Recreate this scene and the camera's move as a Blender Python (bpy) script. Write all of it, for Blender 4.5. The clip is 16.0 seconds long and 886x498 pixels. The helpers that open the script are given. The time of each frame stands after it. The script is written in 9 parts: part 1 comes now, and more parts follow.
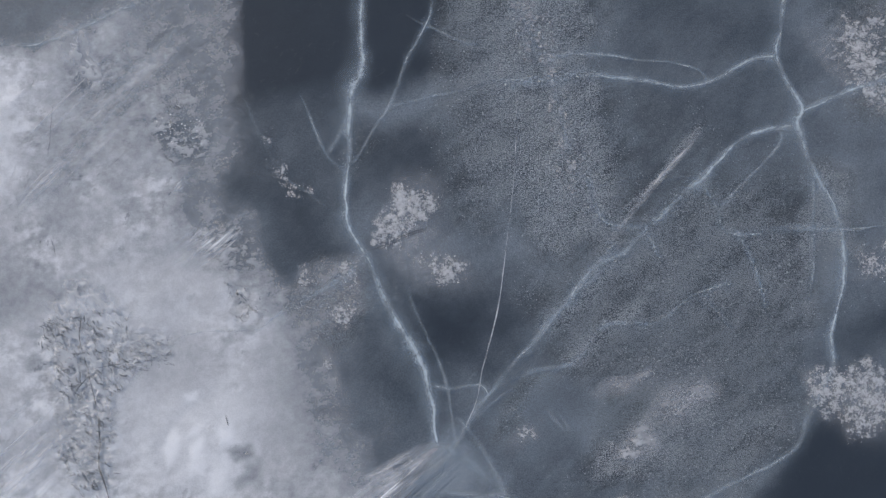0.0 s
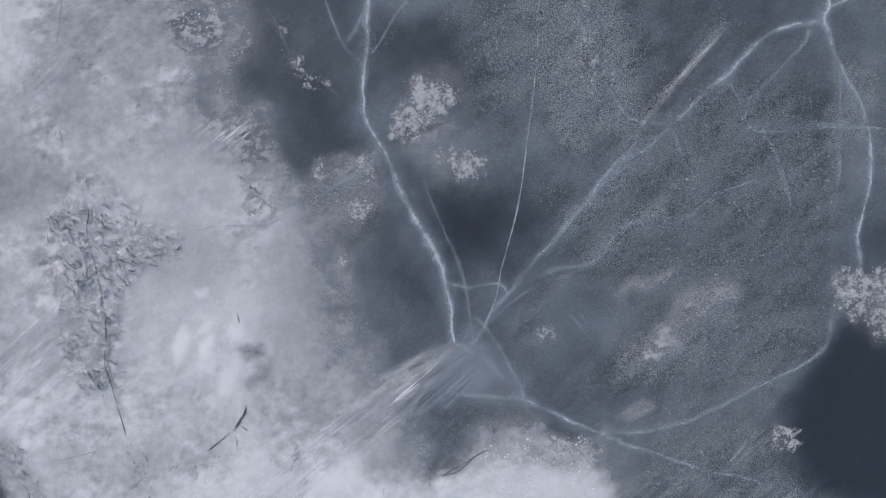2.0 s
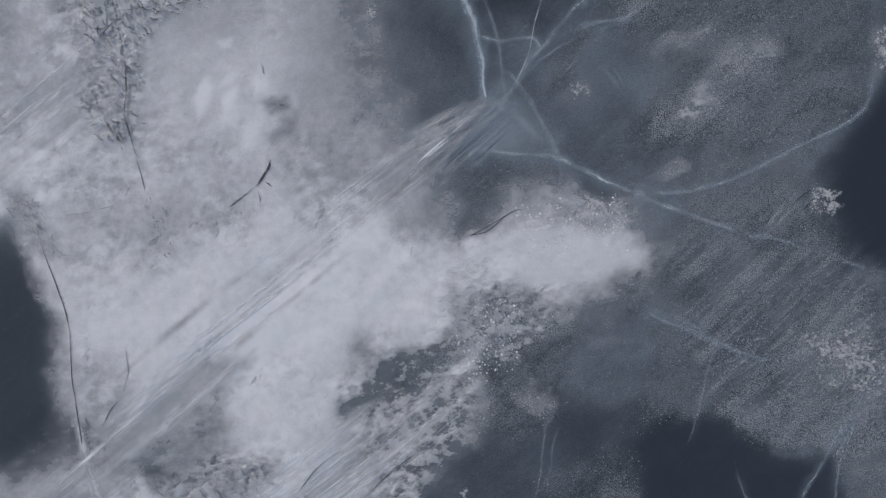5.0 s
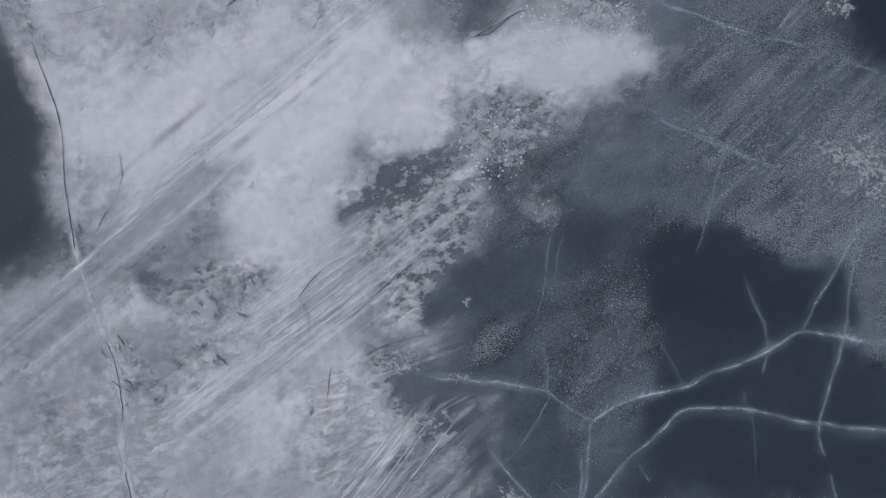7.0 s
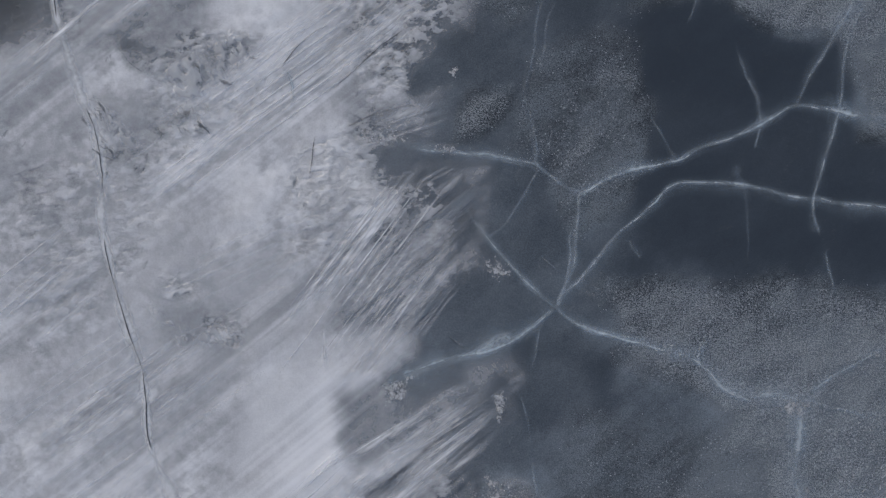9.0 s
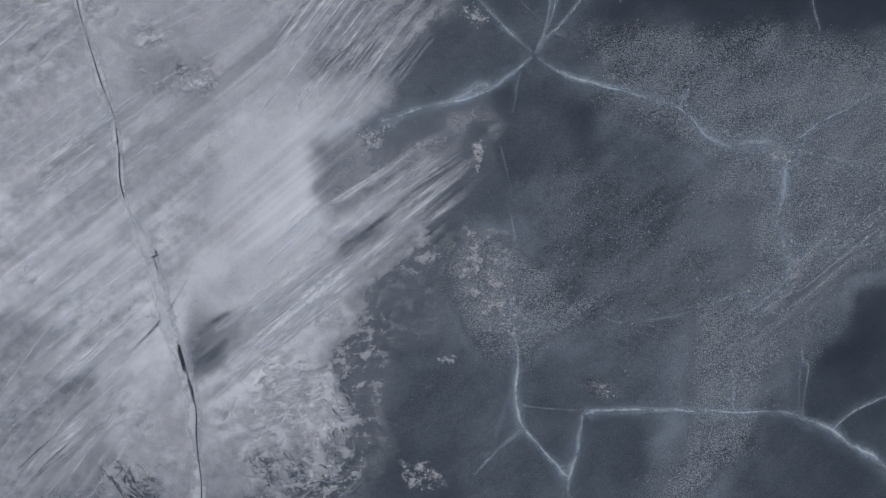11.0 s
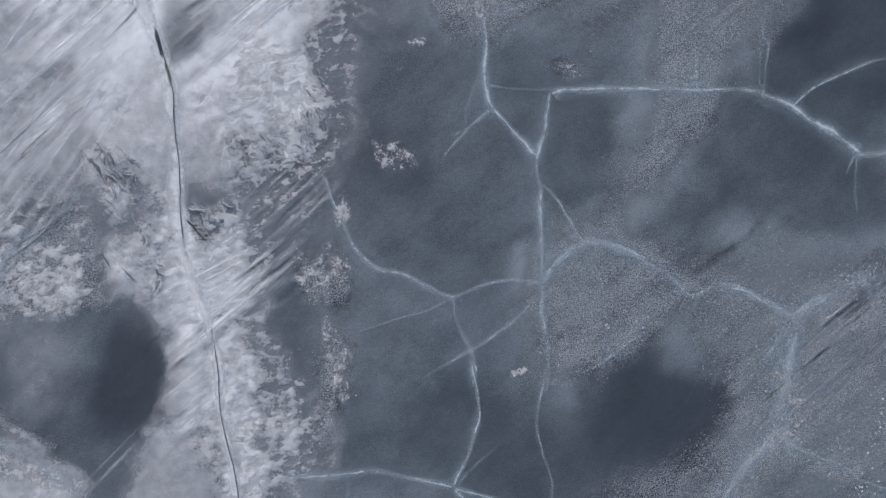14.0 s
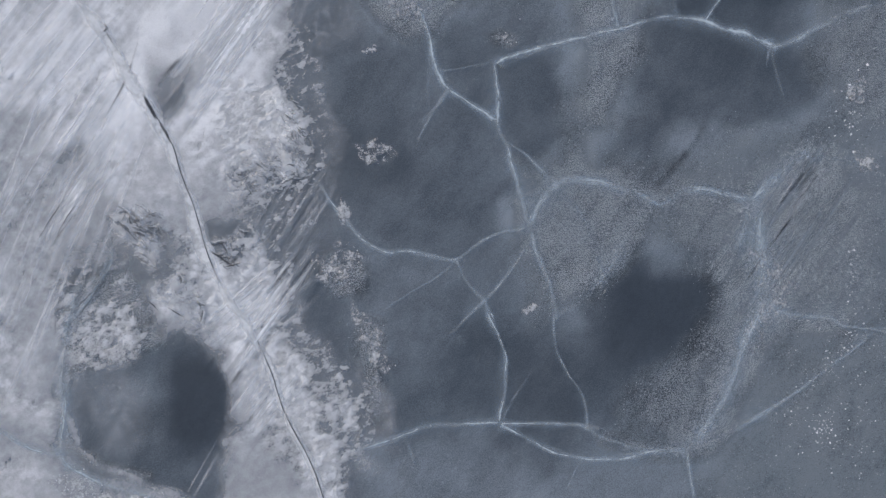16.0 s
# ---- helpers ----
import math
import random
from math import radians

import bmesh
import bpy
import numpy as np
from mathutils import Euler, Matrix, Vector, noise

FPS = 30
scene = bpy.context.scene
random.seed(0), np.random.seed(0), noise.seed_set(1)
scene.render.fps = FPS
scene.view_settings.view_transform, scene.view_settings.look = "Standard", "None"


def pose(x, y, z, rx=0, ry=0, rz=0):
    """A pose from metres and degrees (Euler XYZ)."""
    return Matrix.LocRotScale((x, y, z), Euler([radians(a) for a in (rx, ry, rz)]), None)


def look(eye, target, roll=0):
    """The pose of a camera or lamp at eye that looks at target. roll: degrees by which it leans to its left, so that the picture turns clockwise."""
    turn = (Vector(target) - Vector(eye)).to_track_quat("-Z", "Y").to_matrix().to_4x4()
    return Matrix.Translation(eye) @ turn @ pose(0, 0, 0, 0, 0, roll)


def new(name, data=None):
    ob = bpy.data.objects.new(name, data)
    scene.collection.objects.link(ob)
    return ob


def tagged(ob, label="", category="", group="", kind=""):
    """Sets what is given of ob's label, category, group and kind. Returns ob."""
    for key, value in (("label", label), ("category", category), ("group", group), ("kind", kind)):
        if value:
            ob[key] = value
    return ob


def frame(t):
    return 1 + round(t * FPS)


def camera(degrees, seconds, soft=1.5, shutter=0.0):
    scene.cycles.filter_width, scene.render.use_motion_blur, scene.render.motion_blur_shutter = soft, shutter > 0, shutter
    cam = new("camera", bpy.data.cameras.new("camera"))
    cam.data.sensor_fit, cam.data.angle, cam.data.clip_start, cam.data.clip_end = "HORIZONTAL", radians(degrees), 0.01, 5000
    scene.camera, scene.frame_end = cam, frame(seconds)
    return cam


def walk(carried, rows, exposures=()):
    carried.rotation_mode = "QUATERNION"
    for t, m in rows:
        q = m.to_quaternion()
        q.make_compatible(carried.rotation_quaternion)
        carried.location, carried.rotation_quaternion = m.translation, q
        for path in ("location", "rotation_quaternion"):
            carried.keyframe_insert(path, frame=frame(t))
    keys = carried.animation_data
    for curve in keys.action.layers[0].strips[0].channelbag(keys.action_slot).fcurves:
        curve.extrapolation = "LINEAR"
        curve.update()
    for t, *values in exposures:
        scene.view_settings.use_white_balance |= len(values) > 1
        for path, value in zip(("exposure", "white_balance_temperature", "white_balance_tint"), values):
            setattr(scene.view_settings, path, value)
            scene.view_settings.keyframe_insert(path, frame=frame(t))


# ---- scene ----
cam = camera(66, 16.0, 1.4)
PATH = [
    (0, pose(-0.000, -0.000, 20.000, -1.10, 0.30, 0.00)),
    (0.5, pose(-0.101, -0.571, 19.918, -1.02, 0.24, -0.00)),
    (1, pose(-0.261, -1.312, 19.800, -0.97, 0.13, 0.06)),
    (1.5, pose(-0.502, -2.194, 19.674, -0.86, -0.11, 0.19)),
    (2, pose(-0.701, -3.213, 19.546, -0.55, -0.20, 0.55)),
    (2.5, pose(-0.853, -4.314, 19.436, -0.22, -0.17, 0.90)),
    (3, pose(-1.054, -5.437, 19.294, -0.03, -0.28, 1.09)),
    (3.5, pose(-1.259, -6.605, 19.162, 0.10, -0.43, 1.18)),
    (4, pose(-1.400, -7.794, 19.059, 0.37, -0.50, 1.26)),
    (4.2, pose(-1.455, -8.316, 19.073, 0.33, -0.51, 1.10)),
    (6.3, pose(-1.606, -13.490, 18.666, -0.61, -0.61, 1.16)),
    (6.5, pose(-1.593, -14.045, 18.618, -0.58, -0.60, 1.21)),
    (7, pose(-1.483, -15.521, 18.517, -0.46, -0.45, 1.19)),
    (7.5, pose(-1.366, -17.080, 18.417, -0.24, -0.38, 1.29)),
    (8, pose(-1.245, -18.692, 18.331, 0.09, -0.34, 1.41)),
    (8.5, pose(-1.093, -20.322, 18.258, 0.32, -0.33, 1.54)),
    (8.7, pose(-1.018, -20.968, 18.222, 0.37, -0.30, 1.57)),
    (10.8, pose(-0.104, -27.621, 17.902, -0.40, 0.08, 1.21)),
    (11, pose(-0.064, -28.267, 17.841, -0.51, 0.01, 1.34)),
    (11.5, pose(0.025, -29.884, 17.733, -0.83, -0.23, 1.42)),
    (12, pose(0.133, -31.497, 17.771, -1.24, -0.45, 1.33)),
    (12.5, pose(0.329, -33.202, 17.728, -1.03, -0.40, 1.26)),
    (13, pose(0.566, -34.821, 17.805, -0.82, -0.20, 1.21)),
    (13.5, pose(0.749, -36.101, 18.046, -0.60, -0.11, 1.13)),
    (14, pose(0.863, -36.794, 18.389, -0.26, -0.02, 0.68)),
    (14.5, pose(0.898, -37.093, 18.874, -0.00, 0.00, -1.66)),
    (15, pose(0.899, -37.314, 19.502, 0.11, 0.05, -6.56)),
    (15.5, pose(0.920, -37.546, 20.155, 0.16, 0.20, -10.48)),
    (16, pose(0.943, -37.835, 20.815, 0.13, 0.36, -13.81)),
]
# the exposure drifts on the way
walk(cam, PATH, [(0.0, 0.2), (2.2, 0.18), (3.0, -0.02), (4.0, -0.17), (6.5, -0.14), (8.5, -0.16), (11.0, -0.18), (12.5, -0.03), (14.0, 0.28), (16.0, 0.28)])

# ---- light: thin overcast over a frozen lake, soft low sun ----
SUN_ELEVATION, SUN_AZIMUTH = 25.0, 310.0
world = bpy.data.worlds.new("winter_sky")
scene.world = world
world.use_nodes = True
wn = world.node_tree.nodes
sky = wn.new("ShaderNodeTexSky")
sky.sky_type, sky.sun_disc = "NISHITA", False
sky.sun_elevation, sky.sun_rotation = radians(SUN_ELEVATION), radians(SUN_AZIMUTH)
sky.dust_density, sky.ozone_density = 2.2, 1.0
world.node_tree.links.new(sky.outputs["Color"], wn["Background"].inputs["Color"])
wn["Background"].inputs["Strength"].default_value = 0.122
sun = new("sun", bpy.data.lights.new("sun", "SUN"))
sun.data.energy, sun.data.angle, sun.data.color = 1.9, radians(10), (1.0, 0.985, 0.97)
az, el = radians(SUN_AZIMUTH), radians(SUN_ELEVATION)
sun.matrix_world = look((30 * math.sin(az) * math.cos(el), 30 * math.cos(az) * math.cos(el) - 20, 30 * math.sin(el)), (0, -20, 0))
scene.cycles.transparent_max_bounces = 40


# ---- noise on arrays ----
LATTICE = np.random.RandomState(11).rand(256, 256)


def value_noise(x, y, seed):
    x, y = x + seed * 17.31, y + seed * 9.77
    i, j = np.floor(x).astype(int), np.floor(y).astype(int)
    u, v = x - i, y - j
    u, v = u * u * (3 - 2 * u), v * v * (3 - 2 * v)
    i0, i1, j0, j1 = i % 256, (i + 1) % 256, j % 256, (j + 1) % 256
    low = LATTICE[i0, j0] * (1 - u) + LATTICE[i1, j0] * u
    high = LATTICE[i0, j1] * (1 - u) + LATTICE[i1, j1] * u
    return low * (1 - v) + high * v


def fractal(x, y, size, seed, octaves=4):
    """Noise from -1 to 1 whose largest lumps are about size metres across."""
    total, weight, f = 0.0, 0.0, 1.0 / size
    for k in range(octaves):
        total = total + (value_noise(x * f, y * f, seed + k) * 2 - 1) * 0.55 ** k
        weight += 0.55 ** k
        f *= 2.03
    return total / weight * 1.6


def smooth(a, b, v):
    s = np.clip((v - a) / (b - a), 0, 1)
    return s * s * (3 - 2 * s)


def inside_distance(px, py, outline):
    """Metres from a closed outline, positive inside it."""
    best = np.full(px.shape, 1e9)
    odd = np.zeros(px.shape, bool)
    n = len(outline)
    for k in range(n):
        ax, ay = outline[k]
        bx, by = outline[(k + 1) % n]
        ex, ey = bx - ax, by - ay
        s = np.clip(((px - ax) * ex + (py - ay) * ey) / (ex * ex + ey * ey + 1e-9), 0, 1)
        best = np.minimum(best, (px - ax - s * ex) ** 2 + (py - ay - s * ey) ** 2)
        cross = (ay > py) != (by > py)
        odd ^= cross & (px < ex * (py - ay) / (ey if abs(ey) > 1e-9 else 1e-9) + ax)
    return np.where(odd, 1, -1) * np.sqrt(best)


class Cover:
    """A field of 0 to 1 over a rectangle of the ice: how much of something lies there."""

    def __init__(self, x0, x1, y0, y1, step, seed):
        self.xs, self.ys, self.step = np.arange(x0, x1, step), np.arange(y0, y1, step), step
        self.X, self.Y = np.meshgrid(self.xs, self.ys)
        self.value = np.zeros(self.X.shape)
        self.wx, self.wy = fractal(self.X, self.Y, 1.8, seed, 5), fractal(self.X, self.Y, 1.8, seed + 40, 5)

    def lay(self, level, soft, ragged, outline):
        """Inside the outline the field goes to level, over a soft and ragged edge."""
        pad = soft + ragged * 1.6 + self.step
        ox, oy = [p[0] for p in outline], [p[1] for p in outline]
        a, b = np.searchsorted(self.xs, [min(ox) - pad, max(ox) + pad])
        c, d = np.searchsorted(self.ys, [min(oy) - pad, max(oy) + pad])
        if a == b or c == d:
            return
        cut = (slice(c, d), slice(a, b))
        dist = inside_distance(self.X[cut] + self.wx[cut] * ragged, self.Y[cut] + self.wy[cut] * ragged, outline)
        w = smooth(-soft, soft, dist)
        self.value[cut] += (level - self.value[cut]) * w

    def at(self, x, y):
        """The field at points, taken from the nearest cell corners."""
        i = np.clip(((x - self.xs[0]) / self.step), 0, len(self.xs) - 1.001)
        j = np.clip(((y - self.ys[0]) / self.step), 0, len(self.ys) - 1.001)
        i0, j0 = i.astype(int), j.astype(int)
        u, v = i - i0, j - j0
        g = self.value
        return (g[j0, i0] * (1 - u) + g[j0, i0 + 1] * u) * (1 - v) + (g[j0 + 1, i0] * (1 - u) + g[j0 + 1, i0 + 1] * u) * v


# ---- materials ----
def nodes_of(name):
    m = bpy.data.materials.new(name)
    m.use_nodes = True
    nt = m.node_tree
    return m, nt, nt.nodes["Principled BSDF"]


def add(nt, kind, **values):
    n = nt.nodes.new(kind)
    for k, v in values.items():
        n.inputs[k].default_value = v
    return n


def noise_node(nt, scale, detail=5.0, rough=0.55, coords=None):
    n = add(nt, "ShaderNodeTexNoise", Scale=scale, Detail=detail, Roughness=rough)
    if coords:
        nt.links.new(coords, n.inputs["Vector"])
    return n.outputs["Fac"]


def place(nt, turn=0.0, stretch=(1, 1, 1)):
    """World coordinates, turned and stretched."""
    g = nt.nodes.new("ShaderNodeNewGeometry")
    m = add(nt, "ShaderNodeMapping")
    m.vector_type = "TEXTURE"
    m.inputs["Rotation"].default_value = (0, 0, radians(turn))
    m.inputs["Scale"].default_value = stretch
    nt.links.new(g.outputs["Position"], m.inputs["Vector"])
    return m.outputs["Vector"]


def calc(nt, op, a, b=None, c=None):
    n = nt.nodes.new("ShaderNodeMath")
    n.operation = op
    for k, v in enumerate((a, b, c)):
        if v is None:
            continue
        if isinstance(v, (int, float)):
            n.inputs[k].default_value = v
        else:
            nt.links.new(v, n.inputs[k])
    return n.outputs[0]


def span(nt, value, a, b, lo=0.0, hi=1.0):
    n = nt.nodes.new("ShaderNodeMapRange")
    n.interpolation_type = "SMOOTHSTEP"
    for k, v in zip(("From Min", "From Max", "To Min", "To Max"), (a, b, lo, hi)):
        n.inputs[k].default_value = v
    nt.links.new(value, n.inputs["Value"])
    return n.outputs["Result"]


def blend(nt, fac, a, b):
    n = nt.nodes.new("ShaderNodeMix")
    n.data_type = "RGBA"
    for k, v in ((6, a), (7, b)):
        if isinstance(v, tuple):
            n.inputs[k].default_value = (*v, 1)
        else:
            nt.links.new(v, n.inputs[k])
    nt.links.new(fac, n.inputs[0])
    return n.outputs[2]


def field(nt, name):
    n = nt.nodes.new("ShaderNodeAttribute")
    n.attribute_name = name
    return n.outputs["Fac"]


def relief(nt, bsdf, height, distance, strength=1.0):
    n = add(nt, "ShaderNodeBump", Strength=strength, Distance=distance)
    nt.links.new(height, n.inputs["Height"])
    nt.links.new(n.outputs["Normal"], bsdf.inputs["Normal"])


WIND = 41.0


def swing(nt, scale, detail=5.0, rough=0.55, coords=None, lo=0.34, hi=0.66):
    """Noise from -0.5 to 0.5 with strong contrast."""
    return calc(nt, "SUBTRACT", span(nt, noise_node(nt, scale, detail, rough, coords), lo, hi), 0.5)


def total(nt, first, *pairs):
    """first plus each value times its weight."""
    out = first
    for value, weight in pairs:
        out = calc(nt, "MULTIPLY_ADD", value, weight, out)
    return out


def ice_material():
    m, nt, b = nodes_of("lake_ice")
    haze, comb = field(nt, "haze"), field(nt, "comb")
    drawn = swing(nt, 3.4, 4, 0.6, place(nt, WIND + 2, (22, 1, 1)), 0.38, 0.62)
    combed = calc(nt, "MULTIPLY_ADD", calc(nt, "MULTIPLY", drawn, comb), 2.0, 1.0)
    rime = calc(nt, "MULTIPLY", field(nt, "rime"), combed)
    cloud = swing(nt, 0.45, 6, 0.6, place(nt))
    wisp = swing(nt, 1.6, 6, 0.62, place(nt, WIND, (2, 1, 1)))
    mottle = swing(nt, 7, 5, 0.65, place(nt))
    grain = swing(nt, 24, 3, 0.6, place(nt))
    crystal = swing(nt, 27, 4, 0.7, place(nt), 0.38, 0.62)
    fine = calc(nt, "MULTIPLY", grain, haze)
    clump = calc(nt, "MULTIPLY", calc(nt, "MULTIPLY", crystal, rime), calc(nt, "MAXIMUM", total(nt, 0.85, (wisp, 0.9), (cloud, 0.5)), 0.1))
    spread = calc(nt, "ADD", calc(nt, "MULTIPLY", haze, 0.9), 0.12)
    fac = total(nt, haze, (calc(nt, "MULTIPLY", rime, calc(nt, "ADD", wisp, 0.6)), 0.6), (calc(nt, "MULTIPLY", cloud, spread), 0.3), (calc(nt, "MULTIPLY", wisp, spread), 0.2),
                (calc(nt, "MULTIPLY", mottle, spread), 0.13), (fine, 0.4), (clump, 1.3), (calc(nt, "MULTIPLY", rime, mottle), 0.3), (calc(nt, "MULTIPLY", drawn, comb), 0.34), (calc(nt, "MULTIPLY", crystal, spread), 0.22))
    fleck = calc(nt, "MULTIPLY", span(nt, noise_node(nt, 6.5, 6, 0.72, place(nt, WIND, (1.6, 1, 1))), 0.585, 0.66), span(nt, noise_node(nt, 0.8, 4, 0.6, place(nt, 80)), 0.44, 0.62))
    fac = total(nt, fac, (calc(nt, "MULTIPLY", fleck, span(nt, haze, 0.25, 0.6)), 0.42))
    fac = span(nt, fac, -0.1, 1.1)
    tint = blend(nt, noise_node(nt, 0.3, 3, 0.5, place(nt)), (0.232, 0.275, 0.322), (0.260, 0.288, 0.326))
    thick = calc(nt, "MULTIPLY", span(nt, rime, 0.5, 1.05), span(nt, total(nt, crystal, (wisp, 0.35), (mottle, 0.15)), -0.07, 0.33, 0.0, 0.92))
    nt.links.new(blend(nt, thick, blend(nt, fac, (0.034, 0.044, 0.059), tint), (0.62, 0.66, 0.71)), b.inputs["Base Color"])
    nt.links.new(span(nt, fac, 0, 1, 0.5, 0.7), b.inputs["Roughness"])
    b.inputs["IOR"].default_value = 1.31
    b.inputs["Specular IOR Level"].default_value = 0.35
    relief(nt, b, total(nt, calc(nt, "MULTIPLY", crystal, total(nt, 0.02, (rime, 1.6))), (mottle, 0.06), (grain, 0.04), (fleck, 0.4), (calc(nt, "MULTIPLY", drawn, comb), 1.0)), 0.035, 0.85)
    return m


def snow_material():
    m, nt, b = nodes_of("windblown_snow")
    c, comb, chip = field(nt, "cover"), field(nt, "comb"), field(nt, "chip")
    cloud = swing(nt, 0.40, 2, 0.5, place(nt, WIND, (1.4, 1, 1)))
    puff = swing(nt, 1.2, 2, 0.5, place(nt, WIND, (1.3, 1, 1)))
    lump = swing(nt, 4.0, 3, 0.5, place(nt))
    fine = swing(nt, 22, 3, 0.6, place(nt))
    flake = swing(nt, 3.6, 7, 0.68, place(nt, 12, (1.4, 1, 1)), 0.40, 0.60)
    drawn = swing(nt, 2.0, 3, 0.55, place(nt, WIND - 1, (40, 1, 1)), 0.38, 0.62)
    rough = calc(nt, "MULTIPLY_ADD", field(nt, "calm"), -0.8, 0.85)
    edge = calc(nt, "MULTIPLY", span(nt, c, 0.0, 0.45), rough)
    plate = swing(nt, 0.8, 5, 0.52, place(nt, 15, (1.2, 1, 1)), 0.34, 0.66)
    busy = span(nt, noise_node(nt, 0.55, 3, 0.5, place(nt, -20)), 0.44, 0.6)
    scale = calc(nt, "MULTIPLY", swing(nt, 2.4, 6, 0.56, place(nt, 20, (1.3, 1, 1)), 0.37, 0.63), calc(nt, "ADD", busy, 0.04))
    notch = calc(nt, "MULTIPLY", span(nt, noise_node(nt, 3.0, 5, 0.6, place(nt, 62, (2, 1, 1))), 0.33, 0.38, 1.0, 0.0), calc(nt, "ADD", busy, 0.0))
    rim = calc(nt, "MULTIPLY", span(nt, c, 0.04, 0.2), span(nt, c, 0.25, 0.55, 1.0, 0.0))
    # torn snow: bumps, and gaps in the cover that also paint hollow shade
    torn = calc(nt, "ADD", calc(nt, "MULTIPLY", rim, 0.3), chip)
    a = total(nt, c, (calc(nt, "MULTIPLY", cloud, edge), 0.10), (calc(nt, "MULTIPLY", puff, edge), 0.06), (calc(nt, "MULTIPLY", lump, edge), 0.09), (calc(nt, "MULTIPLY", flake, calc(nt, "MULTIPLY", edge, calc(nt, "ADD", busy, 0.3))), 0.07),
              (calc(nt, "MULTIPLY", drawn, comb), 0.38), (calc(nt, "MULTIPLY", flake, torn), 0.42), (calc(nt, "MULTIPLY", plate, edge), 0.07),
              (calc(nt, "MULTIPLY", scale, edge), 0.2), (calc(nt, "MULTIPLY", notch, edge), -0.2), (fine, 0.05))
    a = calc(nt, "MULTIPLY", span(nt, a, -0.12, 1.15, 0.0, 0.99), span(nt, c, 0.02, 0.22))
    crisp = span(nt, a, 0.34, 0.5, 0.12, 0.84)
    a = calc(nt, "MULTIPLY_ADD", calc(nt, "SUBTRACT", crisp, a), calc(nt, "MULTIPLY", calc(nt, "MINIMUM", chip, 1.0), 0.5), a)
    nt.links.new(a, b.inputs["Alpha"])
    nt.links.new(blend(nt, span(nt, a, 0.5, 1.0), (0.66, 0.67, 0.71), (0.87, 0.87, 0.90)), b.inputs["Base Color"])
    b.inputs["Roughness"].default_value = 0.75
    b.inputs["Specular IOR Level"].default_value = 0.2
    relief(nt, b, total(nt, calc(nt, "MULTIPLY", calc(nt, "MULTIPLY", flake, torn), 1.6), (calc(nt, "MULTIPLY", total(nt, calc(nt, "MULTIPLY", puff, 0.1), (scale, 0.13), (plate, 0.07), (notch, -0.4), (lump, 0.05)), rough), 1.0), (fine, 0.02)), 0.06, 0.7)
    return m


def crust_material():
    """Small crusty patches with a broken edge."""
    m, nt, b = nodes_of("snow_crust")
    c = field(nt, "cover")
    lump = swing(nt, 3.2, 7, 0.7, place(nt), 0.3, 0.7)
    clot = swing(nt, 15, 5, 0.7, place(nt))
    fine = noise_node(nt, 26, 3, 0.6, place(nt))
    a = span(nt, total(nt, c, (lump, 1.1), (clot, 0.55)), 0.05, 1.05, 0.0, 0.85)
    nt.links.new(calc(nt, "MULTIPLY", a, span(nt, c, 0.02, 0.35)), b.inputs["Alpha"])
    nt.links.new(blend(nt, fine, (0.55, 0.56, 0.59), (0.78, 0.78, 0.81)), b.inputs["Base Color"])
    b.inputs["Roughness"].default_value = 0.8
    relief(nt, b, total(nt, lump, (clot, 0.8)), 0.03, 0.8)
    return m


def crack_material(name, colour, power, sharp, uneven, most, level=0.75):
    """Fracture planes in the ice: brightest along the line and fading to the margins in wisps."""
    m, nt, b = nodes_of(name)
    c, s = field(nt, "across"), field(nt, "strength")
    wisp = swing(nt, 1.1, 6, 0.66, place(nt))
    fine = swing(nt, 9, 5, 0.68, place(nt))
    ragged = calc(nt, "MAXIMUM", total(nt, c, (fine, 0.14 * uneven)), 0.0)
    a = calc(nt, "MULTIPLY", calc(nt, "MULTIPLY", calc(nt, "POWER", ragged, sharp), span(nt, c, 0.0, 0.25)), power)
    a = calc(nt, "MULTIPLY", a, calc(nt, "MAXIMUM", calc(nt, "MULTIPLY_ADD", wisp, 0.4 + 0.8 * uneven, level), 0.05))
    a = calc(nt, "MULTIPLY", a, s)
    nt.links.new(calc(nt, "MINIMUM", a, most), b.inputs["Alpha"])
    nt.links.new(blend(nt, calc(nt, "ADD", fine, 0.5), tuple(k * 0.85 for k in colour), colour), b.inputs["Base Color"])
    b.inputs["Roughness"].default_value = 0.6
    b.inputs["Specular IOR Level"].default_value = 0.2
    return m


def streak_material():
    m, nt, b = nodes_of("snow_streak")
    c, s = field(nt, "across"), field(nt, "strength")
    along = swing(nt, 0.5, 5, 0.6, place(nt, WIND, (3, 1, 1)))
    fine = swing(nt, 8, 4, 0.6, place(nt, WIND, (6, 1, 1)))
    a = calc(nt, "MULTIPLY", calc(nt, "POWER", c, 0.85), s)
    a = calc(nt, "MULTIPLY", a, calc(nt, "MAXIMUM", total(nt, calc(nt, "MULTIPLY_ADD", along, 0.9, 0.8), (fine, 0.6)), 0.0))
    nt.links.new(calc(nt, "MINIMUM", a, 0.95), b.inputs["Alpha"])
    nt.links.new(blend(nt, calc(nt, "ADD", fine, 0.5), (0.76, 0.77, 0.80), (0.86, 0.86, 0.89)), b.inputs["Base Color"])
    b.inputs["Roughness"].default_value = 0.8
    return m


